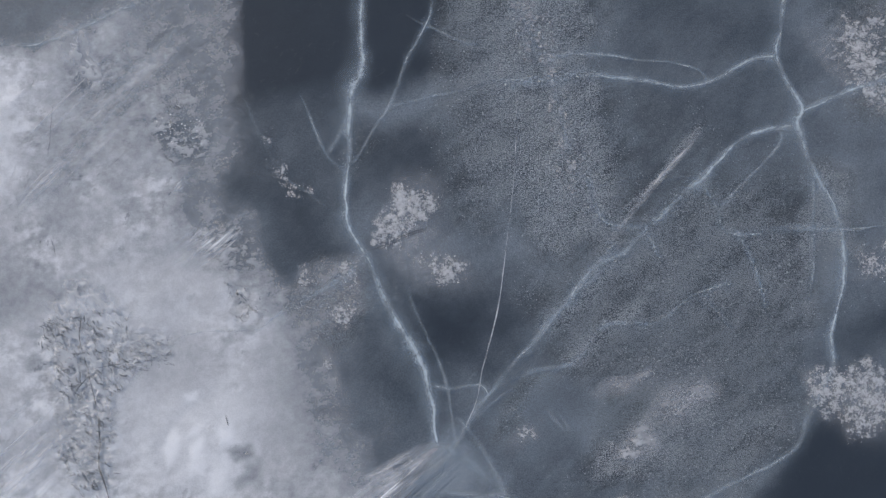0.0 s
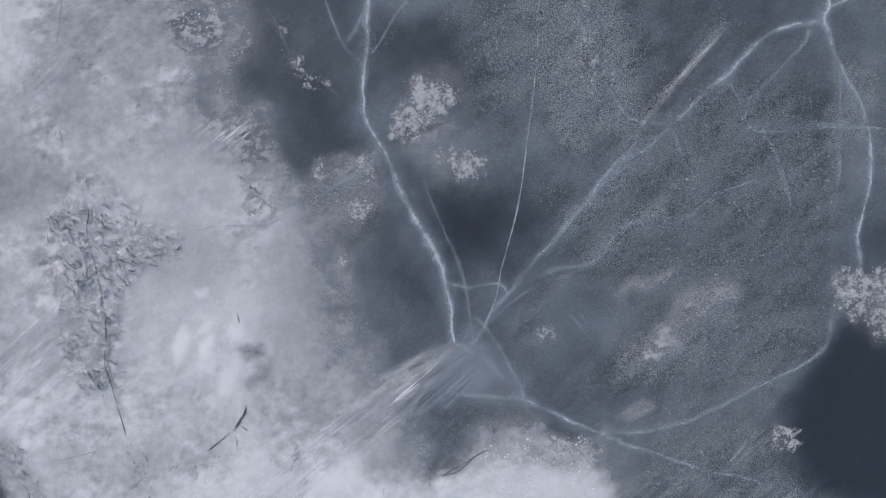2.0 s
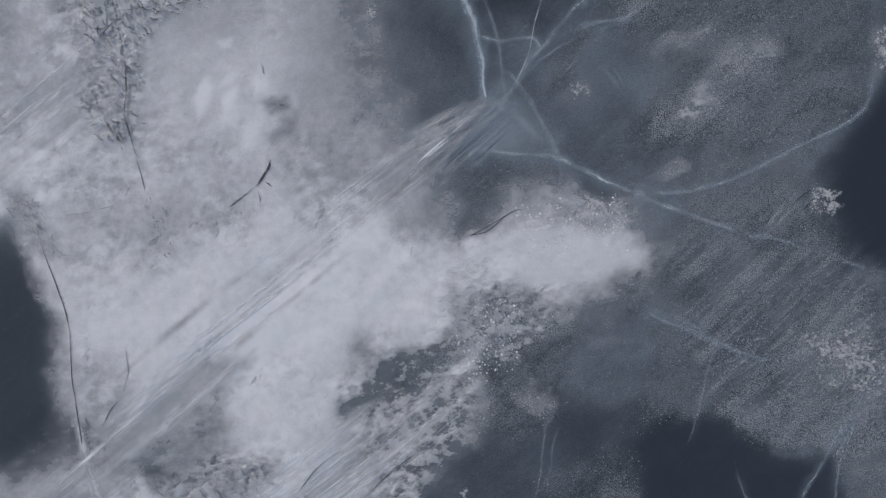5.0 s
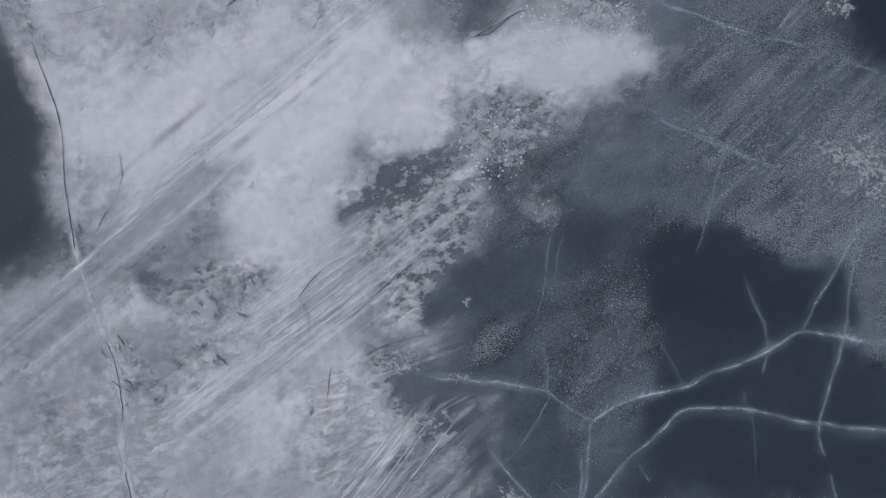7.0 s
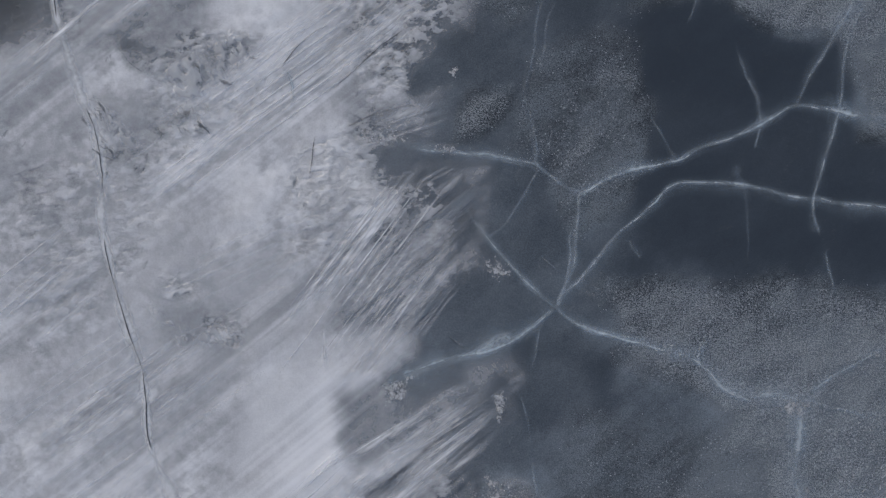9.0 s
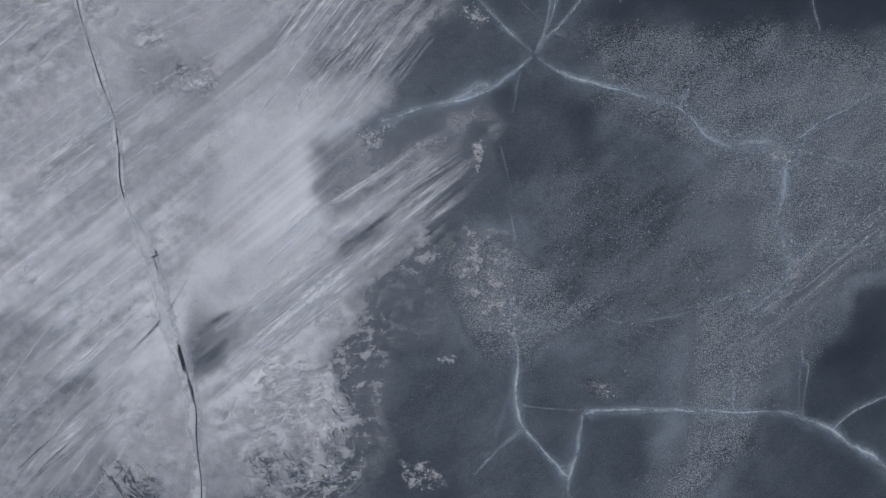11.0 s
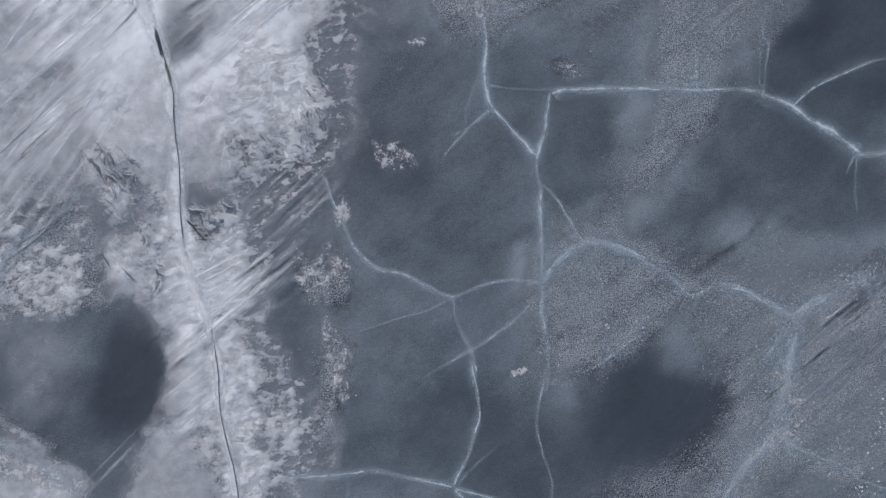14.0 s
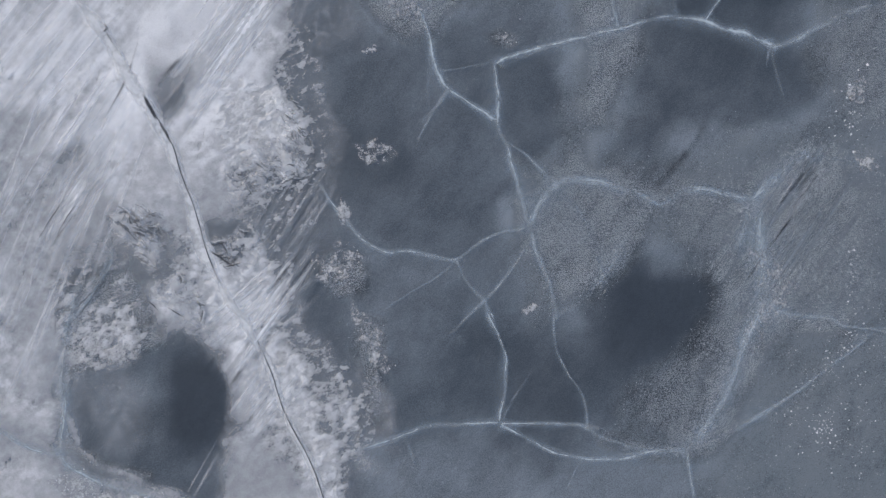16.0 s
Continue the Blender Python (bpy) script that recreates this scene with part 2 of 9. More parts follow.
def carved_material():
    """Snow carved by the wind into scales; snow thinned below darkens the gaps like shade."""
    m, nt, b = nodes_of("carved_snow")
    c = field(nt, "cover")
    fine = noise_node(nt, 24, 3, 0.6, place(nt))
    tone = noise_node(nt, 2.5, 4, 0.6, place(nt))
    nt.links.new(span(nt, c, 0.05, 0.95, 0.0, 0.62), b.inputs["Alpha"])
    nt.links.new(blend(nt, tone, (0.56, 0.57, 0.60), (0.78, 0.78, 0.81)), b.inputs["Base Color"])
    b.inputs["Roughness"].default_value = 0.8
    relief(nt, b, fine, 0.01, 0.5)
    return m


def grain_material(name, dark, pale):
    m, nt, b = nodes_of(name)
    g = nt.nodes.new("ShaderNodeNewGeometry")
    nt.links.new(blend(nt, g.outputs["Random Per Island"], dark, pale), b.inputs["Base Color"])
    b.inputs["Roughness"].default_value = 0.55
    return m


ICE, SNOW, CRUST, STREAK = ice_material(), snow_material(), crust_material(), streak_material()
MARGIN = crack_material("milky_ice", (0.40, 0.48, 0.56), 0.62, 2.1, 0.6, 0.6)
CORE = crack_material("white_fracture", (0.62, 0.69, 0.75), 1.0, 1.9, 0.8, 0.85, 0.74)
HAIRLINE = crack_material("hairline_fracture", (0.66, 0.69, 0.74), 0.9, 0.8, 0.5, 0.9)
BARE = crack_material("bare_ice", (0.05, 0.056, 0.07), 1.0, 1.1, 0.9, 0.7, 0.8)
DARK_CRACK_OR_SHADE = crack_material("crack_or_shade", (0.05, 0.055, 0.07), 1.5, 0.7, 1.1, 0.92, 0.85)
# white for the real snow ridge and for lit edges painted beside hollows
RIDGE_AND_LIT_EDGE = crack_material("snow_ridge_and_lit_edge", (0.80, 0.81, 0.84), 0.9, 1.3, 0.6, 0.8, 0.8)
# near-black colour that paints the shade inside small snow hollows
HOLLOW_SHADE = crack_material("snow_hollow_shade", (0.09, 0.10, 0.12), 1.0, 0.8, 0.8, 0.75, 0.85)
FROST = grain_material("frost_crystals", (0.16, 0.18, 0.21), (0.48, 0.52, 0.57))
CARVED = carved_material()
LUMP = grain_material("snow_lumps", (0.58, 0.59, 0.62), (0.92, 0.92, 0.94))


# ---- meshes ----
def mesh_object(name, verts, faces, material, **fields):
    """One mesh from arrays of corners and of triangles or quads, with its fields on the corners."""
    me = bpy.data.meshes.new(name)
    verts, faces = np.asarray(verts, np.float32), np.asarray(faces, np.int32)
    k = faces.shape[1]
    me.vertices.add(len(verts))
    me.vertices.foreach_set("co", verts.ravel())
    me.loops.add(faces.size)
    me.loops.foreach_set("vertex_index", faces.ravel())
    me.polygons.add(len(faces))
    me.polygons.foreach_set("loop_start", np.arange(len(faces), dtype=np.int32) * k)
    me.update(calc_edges=True)
    for key, values in fields.items():
        me.attributes.new(key, "FLOAT", "POINT").data.foreach_set("value", np.asarray(values, np.float32))
    me.materials.append(material)
    me.validate()
    return new(name, me)


def shade_smooth(ob):
    ob.data.polygons.foreach_set("use_smooth", [True] * len(ob.data.polygons))
    return ob


def cells(ny, nx):
    k = np.arange(ny * nx).reshape(ny, nx)
    return np.stack([k[:-1, :-1], k[:-1, 1:], k[1:, 1:], k[1:, :-1]], -1).reshape(-1, 4)


def height_of(cover, x, y):
    """The snow's thickness over the ice: drifts of a few centimetres."""
    return 0.004 + 0.05 * cover * (0.6 + 0.4 * fractal(x, y, 0.9, 5, 3)) * smooth(0, 0.3, cover)


def sheet(cover, name, material, label, category, kind, least=0.03, lift=0.0, **others):
    """The part of a field above least as one mesh."""
    ny, nx = cover.value.shape
    quads = cells(ny, nx)
    v = cover.value.ravel()
    quads = quads[v[quads].max(1) > least]
    used, faces = np.unique(quads, return_inverse=True)
    x, y = cover.X.ravel()[used], cover.Y.ravel()[used]
    z = height_of(v[used], x, y) + lift
    ob = mesh_object(name, np.stack([x, y, z], 1), faces.reshape(-1, 4), material, cover=v[used], **{k: o.at(x, y) for k, o in others.items()})
    return tagged(shade_smooth(ob), label, category, "", kind)


# ---- frost: how thick it stands ----
frost = Cover(-18, 18, -50, 12, 0.1, 77)
frost.lay(0.75, 0.99, 0.99, [(0.16, 8.34), (2.79, 8.34), (4.44, 5.89), (3.62, 4.74), (4.29, 1.95), (4.46, -0.04), (3.48, -1.03), (1.82, -0.37), (0.49, 0.3), (0.33, 3.6)])
frost.lay(0.16, 0.99, 0.83, [(3.45, 5.23), (5.93, 4.25), (10.05, 2.77), (11.74, -1.36), (10.11, -3.85), (5.97, -3.02), (3.48, -1.36), (4.45, 1.95)])
frost.lay(0.7, 0.50, 0.50, [(3.81, -2.36), (4.97, -2.02), (4.81, -3.02), (3.82, -4.02)])
frost.lay(0.6, 0.50, 0.50, [(6.29, -1.86), (8.1, -1.03), (8.44, -1.69), (6.79, -2.35)])
frost.lay(0.5, 0.66, 0.50, [(11.16, 6.37), (12.74, 7.67), (14.96, 3.58), (12.01, 3.58)])
frost.lay(0.45, 0.66, 0.66, [(5.15, -4.35), (10.11, -3.35), (10.62, -4.68), (8.81, -6.35), (3.5, -7.2)])
frost.lay(0.4, 0.50, 0.50, [(-2.48, 3.1), (-2.15, 3.1), (-2.48, 2.11), (-2.82, 2.28)])
frost.lay(0.8, 0.39, 0.47, [(0.6, -9.15), (3.6, -8.77), (3.78, -9.71), (2.2, -10.38), (0.63, -10.72)])
frost.lay(1, 0.47, 0.47, [(-1.24, -11.86), (2.23, -11.64), (2.24, -12.27), (0.69, -13.56), (-0.56, -14.53), (-1.37, -13.6)])
frost.lay(0.5, 0.95, 0.79, [(3.79, -10.35), (8.54, -9.62), (13.37, -11.75), (13.42, -14.92), (4.67, -15.07)])
frost.lay(0.35, 0.63, 0.63, [(-1.01, -7.76), (1.52, -7.86), (1.54, -8.81), (-0.66, -9.49)])
frost.lay(1, 0.62, 0.62, [(6.29, -13.78), (12.83, -12.4), (12.88, -14.27), (9.48, -15.97), (7.91, -15.93), (6.48, -14.87)])
frost.lay(0.5, 0.77, 0.77, [(4.81, -10.56), (9.64, -10.45), (10.65, -13.07), (6.6, -13.62), (4.55, -12.42)])
frost.lay(0.5, 0.62, 0.62, [(1.69, -16.36), (4.02, -16.31), (4.23, -18.49), (2.86, -19.91), (1.13, -19.16)])
frost.lay(0.6, 0.46, 0.46, [(-0.4, -12.99), (1.94, -13.72), (1.65, -14.81), (0.1, -14.53)])
frost.lay(0.8, 0.45, 0.45, [(3.88, -22.66), (8.43, -22.53), (8.9, -23.28), (14.51, -22.52), (14.57, -24.95), (6.99, -25.75), (3.78, -24.62)])
frost.lay(0.8, 0.38, 0.38, [(10.11, -16.42), (12.84, -15.73), (12.9, -18.47), (10.46, -18.39)])
frost.lay(0.7, 0.30, 0.30, [(-0.03, -17.77), (1.02, -17.59), (0.15, -18.98), (-0.46, -18.84)])
frost.lay(0.8, 0.59, 0.59, [(3.57, -23.11), (8.59, -22.86), (14.8, -23.16), (14.85, -25.08), (9.4, -25.64), (7.48, -25.68), (4.49, -24.42)])
frost.lay(0.95, 0.59, 0.59, [(8.66, -25.66), (14.87, -25.67), (11.96, -27.51), (9.38, -30.53), (7.5, -32.35), (6.3, -31.78), (7.73, -29.67), (8.59, -28.47)])
frost.lay(0.4, 0.89, 0.74, [(3.06, -26.52), (7.48, -25.68), (8.67, -26.1), (8.73, -28.47), (6.12, -30.6), (3.15, -30.37), (2.36, -28.16)])
frost.lay(1, 0.37, 0.44, [(0.22, -28.21), (1.63, -28.33), (3.13, -29.48), (4.03, -29.76), (2.29, -31.28), (0.95, -31.01), (0.18, -29.84)])
frost.lay(0.65, 0.59, 0.59, [(6.59, -29.04), (9.52, -28.39), (10.72, -29.24), (9.3, -31.03), (7.86, -32.53), (6.89, -34.76), (5.28, -35.54), (6.39, -32.56)])
frost.lay(0.8, 0.59, 0.59, [(3.83, -36.6), (5.31, -36.42), (6.82, -37.58), (6.11, -39.08), (4.66, -40.3), (3.18, -40.33), (3.27, -37.95)])
frost.lay(0.5, 0.88, 0.74, [(6.8, -37.13), (14.19, -36.09), (14.39, -42.2), (9.18, -42.3), (8.04, -39.04)])
frost.lay(0.8, 0.69, 0.69, [(8.32, -39.41), (10.61, -38.73), (10.86, -41.27), (9.37, -43.03), (8.04, -44.12), (6.71, -45.21), (4.88, -44.05), (6.92, -42.96), (8.62, -41.78)])
frost.lay(0.4, 1.03, 0.86, [(11.69, -37.93), (16.88, -38.33), (13.95, -50.15), (6.72, -47.33), (8.29, -44.53), (10.62, -42.27)])
frost.lay(0.6, 0.43, 0.43, [(-2.5, -37.28), (-1.66, -37.48), (-1.87, -38.32), (-2.84, -37.91)])
frost.lay(0.5, 0.34, 0.34, [(-2.2, -39.66), (-1.53, -39.83), (-1.73, -41.37), (-2.36, -41.04)])
frost.lay(0.6, 0.43, 0.43, [(-11.16, -36.93), (-9.31, -36.68), (-8.42, -38.14), (-10.72, -38.82)])
frost.lay(0.6, 0.37, 0.37, [(-12.37, -36.2), (-9.44, -36.14), (-8.39, -37.89), (-9.41, -38.8), (-12.35, -38.71)])
frost.lay(1, 0.50, 0.66, [(1.64, 6.71), (2.96, 6.22), (3.79, 3.92), (4.46, 1.62), (3.47, 1.29), (2.64, 3.59), (1.81, 5.24)])
frost.lay(0.9, 0.23, 0.31, [(-0.29, -17.95), (0.48, -17.62), (0.95, -18.08), (0.19, -18.87), (-0.58, -19.04)])
frost.lay(0.9, 0.31, 0.39, [(3.1, -16.95), (4.19, -16.93), (4.22, -18.17), (3.47, -19.28), (2.07, -19.61), (2.68, -18.82)])
frost.lay(1, 0.42, 0.34, [(10.66, -39.02), (12.25, -37.46), (12.68, -37.45), (11.84, -38.66), (11.02, -39.35)])
frost.lay(1, 0.50, 0.50, [(9.51, -39.22), (10.83, -39.48), (10.6, -41.49), (9.53, -42.13), (8.79, -41.13)])
frost.lay(1, 0.30, 0.37, [(7.93, -25.42), (8.95, -25.1), (9.7, -25.38), (9.27, -26.13), (8.39, -26.15)])
frost.lay(1, 0.31, 0.34, [(-2.08, -39.16), (-1.34, -39.43), (-1.61, -40.87), (-2.19, -42.51), (-2.61, -42.4)])
frost.lay(1, 0.13, 0.13, [(4.93, 0.55), (7.4, 3.24), (7.52, 3.08), (5.25, 0.47)])
frost.lay(0.8, 0.31, 0.38, [(0.12, -12.53), (1.34, -12.5), (1.82, -13.41), (1.39, -14.79), (0.31, -14.36)])
frost.lay(1, 0.40, 0.40, [(2.47, 3.43), (3.76, 3.28), (4.28, 0.55), (3.48, -0.76), (2.18, -0.12), (2.49, 1.66)])
frost.lay(0.6, 0.46, 0.46, [(-0.34, -12.39), (1.8, -12.65), (1.85, -14.78), (0.49, -15.42), (-0.59, -14.99)])
frost.lay(1, 0.59, 0.44, [(6.79, -24.39), (11.47, -24.56), (12.76, -27.02), (9.41, -28.28), (8.87, -29.76), (7.05, -32.9), (6.29, -32.33), (8.13, -29.63), (8.17, -26.4)])
frost.lay(1, 0.32, 0.40, [(7.15, -45.13), (8.61, -43.02), (9.72, -41.85), (10.56, -41.62), (10.29, -42.56), (8.98, -44.04), (8.02, -45.26)])
frost.lay(0.8, 0.48, 0.40, [(9.57, -38.91), (10.84, -37.75), (12.52, -37.3), (13.05, -38.33), (11.58, -39.79)])
frost.lay(1, 0.37, 0.37, [(0.13, -28.84), (2.66, -28.79), (2.4, -30.58), (1.97, -31.18), (0.91, -30.61)])
frost.lay(0.9, 0.45, 0.37, [(6.85, -29.6), (8.04, -29.13), (8.52, -30.45), (7.98, -33.14), (6.82, -34.51), (7.06, -31.82)])
frost.lay(1, 0.47, 0.31, [(8.71, -40.43), (11.77, -37.39), (13.13, -37.9), (13.1, -39), (10.42, -40.8)])
frost.lay(0.9, 0.47, 0.47, [(3.54, -35.59), (5.88, -35.5), (6.15, -37.23), (3.65, -37.16)])
frost.lay(1, 0.49, 0.49, [(2.37, 4.99), (3.66, 5), (4.33, 2.74), (4.34, 0.8), (3.7, -0.18), (2.39, 0.46), (1.89, 2.25), (3.02, 3.38)])
frost.lay(0.9, 0.24, 0.33, [(6.32, -1.96), (7.29, -1.31), (7.94, -1.14), (8.27, -1.79), (6.97, -2.45)])
frost.lay(0.8, 0.33, 0.33, [(10.21, 0.65), (10.86, 0.82), (10.89, -2.11), (10.24, -2.28)])
frost.lay(0.7, 0.65, 0.65, [(5.53, -5.07), (9.45, -4.4), (10.11, -5.55), (8.49, -7.19), (6.04, -8.35)])
frost.lay(1, 0.34, 0.34, [(10.03, -38.94), (10.94, -39.52), (10.78, -41.6), (9.95, -42.82), (8.71, -44.28), (7.51, -45.58), (6.8, -45.58), (8.29, -43.82), (9.45, -41.99)])
frost.lay(0.75, 0.69, 0.52, [(13.51, -33.42), (18.08, -33.49), (16.88, -38.33), (13.52, -36.97), (13.1, -35.09)])
frost.lay(1, 0.26, 0.26, [(11.07, -38.31), (12.34, -37.42), (13.04, -37.47), (12.23, -38.6), (11.03, -39.9), (10.11, -40.02)])
frost.lay(1, 0.45, 0.5, [(1.64, 7.03), (2.3, 7.03), (3.2, 5.4), (3.95, 3.26), (4.71, 0.63), (3.96, 0.29), (3.13, 1.95), (2.47, 4.41)])
frost.lay(0.9, 0.3, 0.25, [(4.14, -1.03), (5.78, 0.29), (7.42, 1.78), (7.67, 1.45), (6.11, -0.04), (4.47, -1.36)])
frost.lay(1, 0.25, 0.35, [(3.98, -2.86), (4.64, -2.36), (5.3, -2.52), (4.48, -3.44), (3.73, -3.94)])
frost.lay(0.9, 0.3, 0.4, [(6.62, -2.02), (7.11, -1.19), (7.94, -1.03), (8.1, -1.36), (7.45, -2.11)])
frost.lay(0.6, 0.3, 0.4, [(-4.82, -1.86), (-3.82, -1.03), (-2.49, -0.7), (-2.5, -2.36), (-3.33, -3.03), (-4.16, -2.7)])
frost.lay(0.9, 0.4, 0.4, [(10.55, 1.94), (11.7, 1.94), (12.05, -0.37), (10.57, -0.7)])
frost.lay(1, 0.35, 0.5, [(5.31, -12.25), (5.92, -12.01), (7.08, -12.67), (6.87, -13.21), (5.79, -13.01)])
frost.lay(0.9, 0.6, 0.4, [(7.33, -25.29), (8.95, -24.95), (11.4, -24.01), (11.85, -28.28), (9.66, -29.37), (8.74, -28.21), (8.68, -26.14)])
frost.lay(1, 0.4, 0.4, [(8.89, -28.2), (9.48, -28.19), (8.5, -30.13), (7.82, -32.37), (7.23, -32.39), (7.46, -30.16)])
frost.lay(1, 0.2, 0.3, [(3.66, -31.95), (4.1, -31.79), (4.48, -32.08), (4.11, -32.24)])
frost.lay(0.85, 0.6, 0.4, [(8.75, -40.02), (10.38, -39.08), (12.57, -37.84), (12.62, -39.94), (10.89, -41.48), (10.17, -42.73), (8.67, -42.76)])
frost.lay(0.6, 0.3, 0.3, [(9.52, -44.92), (11.78, -43.26), (12.51, -42.82), (12.1, -43.78), (9.86, -45.35)])
frost.lay(0.95, 0.5, 0.4, [(3.43, -36.82), (4.92, -36.49), (6.28, -36.91), (6.89, -37.65), (6.17, -38.87), (5.29, -39.78), (4.11, -40.41), (3.49, -39.52)])
frost.lay(0.85, 0.4, 0.4, [(3.59, -17.03), (4.21, -17.48), (4.26, -19.46), (3.52, -20.7), (2.77, -21.33), (2.13, -20.12), (3.02, -18.88), (2.24, -18.28)])
frost.lay(0, 0.2, 0.25, [(4.31, -15.49), (5.68, -14.84), (6.36, -14.67), (7.23, -15.49), (8.17, -16.24), (9.25, -16.37), (8.2, -17.54), (4.52, -17.62)])
frost.lay(1, 0.25, 0.3, [(6.43, -14.06), (6.71, -13.14), (10.65, -12.13), (11.08, -15.79), (8.32, -16.01), (7.3, -15.11)])
frost.lay(0.5, 0.5, 0.4, [(3.59, -17.03), (4.21, -17.48), (4.26, -19.46), (3.52, -20.7), (2.77, -21.33), (2.13, -20.12), (3.02, -18.88), (2.24, -18.28)])
frost.lay(0.8, 0.4, 0.3, [(9.7, -15.97), (11.54, -15.78), (11.61, -18.69), (10.37, -18.26), (10.18, -16.88)])
frost.lay(0.85, 0.5, 0.4, [(6.18, -24.55), (11.01, -24.28), (11.55, -26.69), (7, -26.8)])
frost.lay(0.95, 0.2, 0.3, [(3.42, -3.66), (3.82, -3.12), (4.51, -2.5), (5.23, -2.36), (5.97, -2.23), (6.72, -1.85), (7.7, -1.38), (7.86, -1.7), (6.94, -2.23), (6.13, -2.73), (5.27, -2.7), (4.73, -2.86), (4.16, -3.46), (3.64, -3.88)])
frost.lay(0.8, 0.2, 0.3, [(4.29, -1.18), (4.44, -1.79), (4.59, -2.41), (4.31, -2.49), (4.12, -1.85), (4.09, -1.2)])
frost.lay(0.8, 0.2, 0.3, [(6.72, -1.06), (7.41, -1.73), (8.04, -2.44), (7.88, -2.6), (7.21, -1.91), (6.6, -1.18)])
frost.lay(0.7, 0.25, 0.35, [(1.43, -5.78), (2.01, -5), (2.8, -4.29), (3, -4.49), (2.25, -5.24), (1.59, -5.92)])
frost.lay(0.9, 0.2, 0.3, [(5.55, -12.15), (6.04, -12.31), (6.59, -12.42), (6.53, -12.98), (5.82, -12.95), (5.33, -12.51)])
frost.lay(1, 0.3, 0.3, [(6.14, -24.53), (6.94, -24.96), (7.52, -25.28), (8.22, -25.17), (8.74, -25.23), (9.32, -24.81), (9.76, -25.37), (8.96, -26.03), (8.22, -25.71), (7.46, -25.94), (6.54, -25.64), (5.84, -24.93)])
frost.lay(1, 0.3, 0.3, [(9.06, -25.7), (9.14, -26.61), (8.97, -27.44), (9.27, -28.57), (8.83, -28.71), (8.41, -27.5), (8.48, -26.55), (8.64, -25.68)])
frost.lay(1, 0.25, 0.3, [(8.96, -28.53), (10.11, -27.85), (11.44, -27.57), (11.58, -28.11), (10.33, -28.49), (9.14, -28.91)])
frost.lay(1, 0.25, 0.3, [(3.92, -36.93), (4.5, -36.41), (5.27, -36.33), (5.93, -36.72), (5.73, -37.12), (5.17, -36.89), (4.76, -37.03), (4.16, -37.29)])
frost.lay(1, 0.25, 0.3, [(3.68, -36.97), (3.81, -37.77), (3.85, -38.58), (3.39, -38.64), (3.25, -37.81), (3.34, -36.97)])
frost.lay(0.9, 0.25, 0.3, [(7.74, -38), (8.58, -37.56), (9.84, -38.13), (10.4, -38.29), (10.32, -38.67), (9.68, -38.57), (8.52, -38.12), (7.88, -38.32)])
frost.lay(0.9, 0.35, 0.3, [(8.83, -26.14), (11.46, -26.07), (11.54, -28.73), (10.53, -28.61), (9.36, -29.08), (8.88, -27.91)])
frost.lay(0.8, 0.3, 0.3, [(4.17, -22.93), (5.2, -22.61), (8.59, -22.61), (8.83, -23.34), (7.44, -23.66), (4.19, -23.74)])
frost.lay(0.7, 0.4, 0.3, [(7.35, -37.94), (8.7, -37.92), (8.9, -40.01), (7.99, -39.73), (7.52, -38.84)])
frost.lay(1, 0.3, 0.3, [(9.2, -39.86), (10.06, -38.49), (10.66, -38.48), (10.71, -40.28), (10.14, -41.5), (8.92, -40.92)])
frost.lay(0.95, 0.4, 0.3, [(6.93, -29.59), (8.35, -29.57), (7.82, -32.55), (6.97, -34.51), (6.7, -35.56), (5.94, -35.28), (6.78, -32.57)])
frost.lay(0.95, 0.3, 0.3, [(3.13, -36.83), (4.18, -36.66), (4.2, -38), (3.31, -38.32)])
frost.lay(0.75, 0.7, 0.4, [(5.04, -8.15), (8.53, -7.44), (9.21, -9.96), (11.15, -11.5), (11.21, -14.35), (7.07, -14.43), (5.45, -12.56), (5.08, -10.04)])
frost.lay(0.6, 0.6, 0.4, [(2.05, -1.56), (5.22, -0.84), (8.41, -1.08), (10.97, -1.33), (10.07, -4.22), (6.91, -5.73), (3.7, -4.21)])
frost.lay(0.95, 0.2, 0.3, [(1.11, -9.5), (2.21, -8.92), (3.47, -8.81), (3.64, -9.2), (2.22, -9.63)])
frost.lay(0.85, 0.35, 0.3, [(4.21, -6.26), (6.11, -5.59), (6.92, -6.52), (5.67, -7.5), (4.24, -7.37)])
frost.lay(0.85, 0.3, 0.3, [(6.09, -4.79), (7.51, -4.28), (7.85, -5.23), (6.59, -5.89)])
frost.lay(1, 0.6, 0.5, [(0.98, 7.2), (3.61, 7.19), (4.44, 4.41), (5.28, 1.94), (5.78, -0.04), (4.46, -0.53), (3.13, 1.95), (1.64, 4.41)])
frost.lay(0.7, 0.5, 0.4, [(4.46, -0.04), (8.41, 1.94), (10.06, 1.45), (10.42, -1.69), (7.62, -2.36), (4.81, -3.02), (3.48, -3.36)])
frost.lay(0.9, 0.6, 0.4, [(4.23, -36.62), (5.98, -36.7), (8.24, -37.61), (6.7, -38.83), (5.32, -39.38), (3.82, -38.3)])
frost.lay(0.75, 0.7, 0.4, [(8.03, -37.03), (10.57, -38.19), (11.2, -39.93), (14.48, -38.62), (13.41, -42.96), (10.54, -42.6), (9.87, -41.02), (7.95, -38.78)])
frost.lay(1, 0.3, 0.3, [(5.15, -0.34), (4.4, -1.41), (3.04, -3.04), (2.6, -2.68), (3.88, -0.99), (4.83, -0.06)])
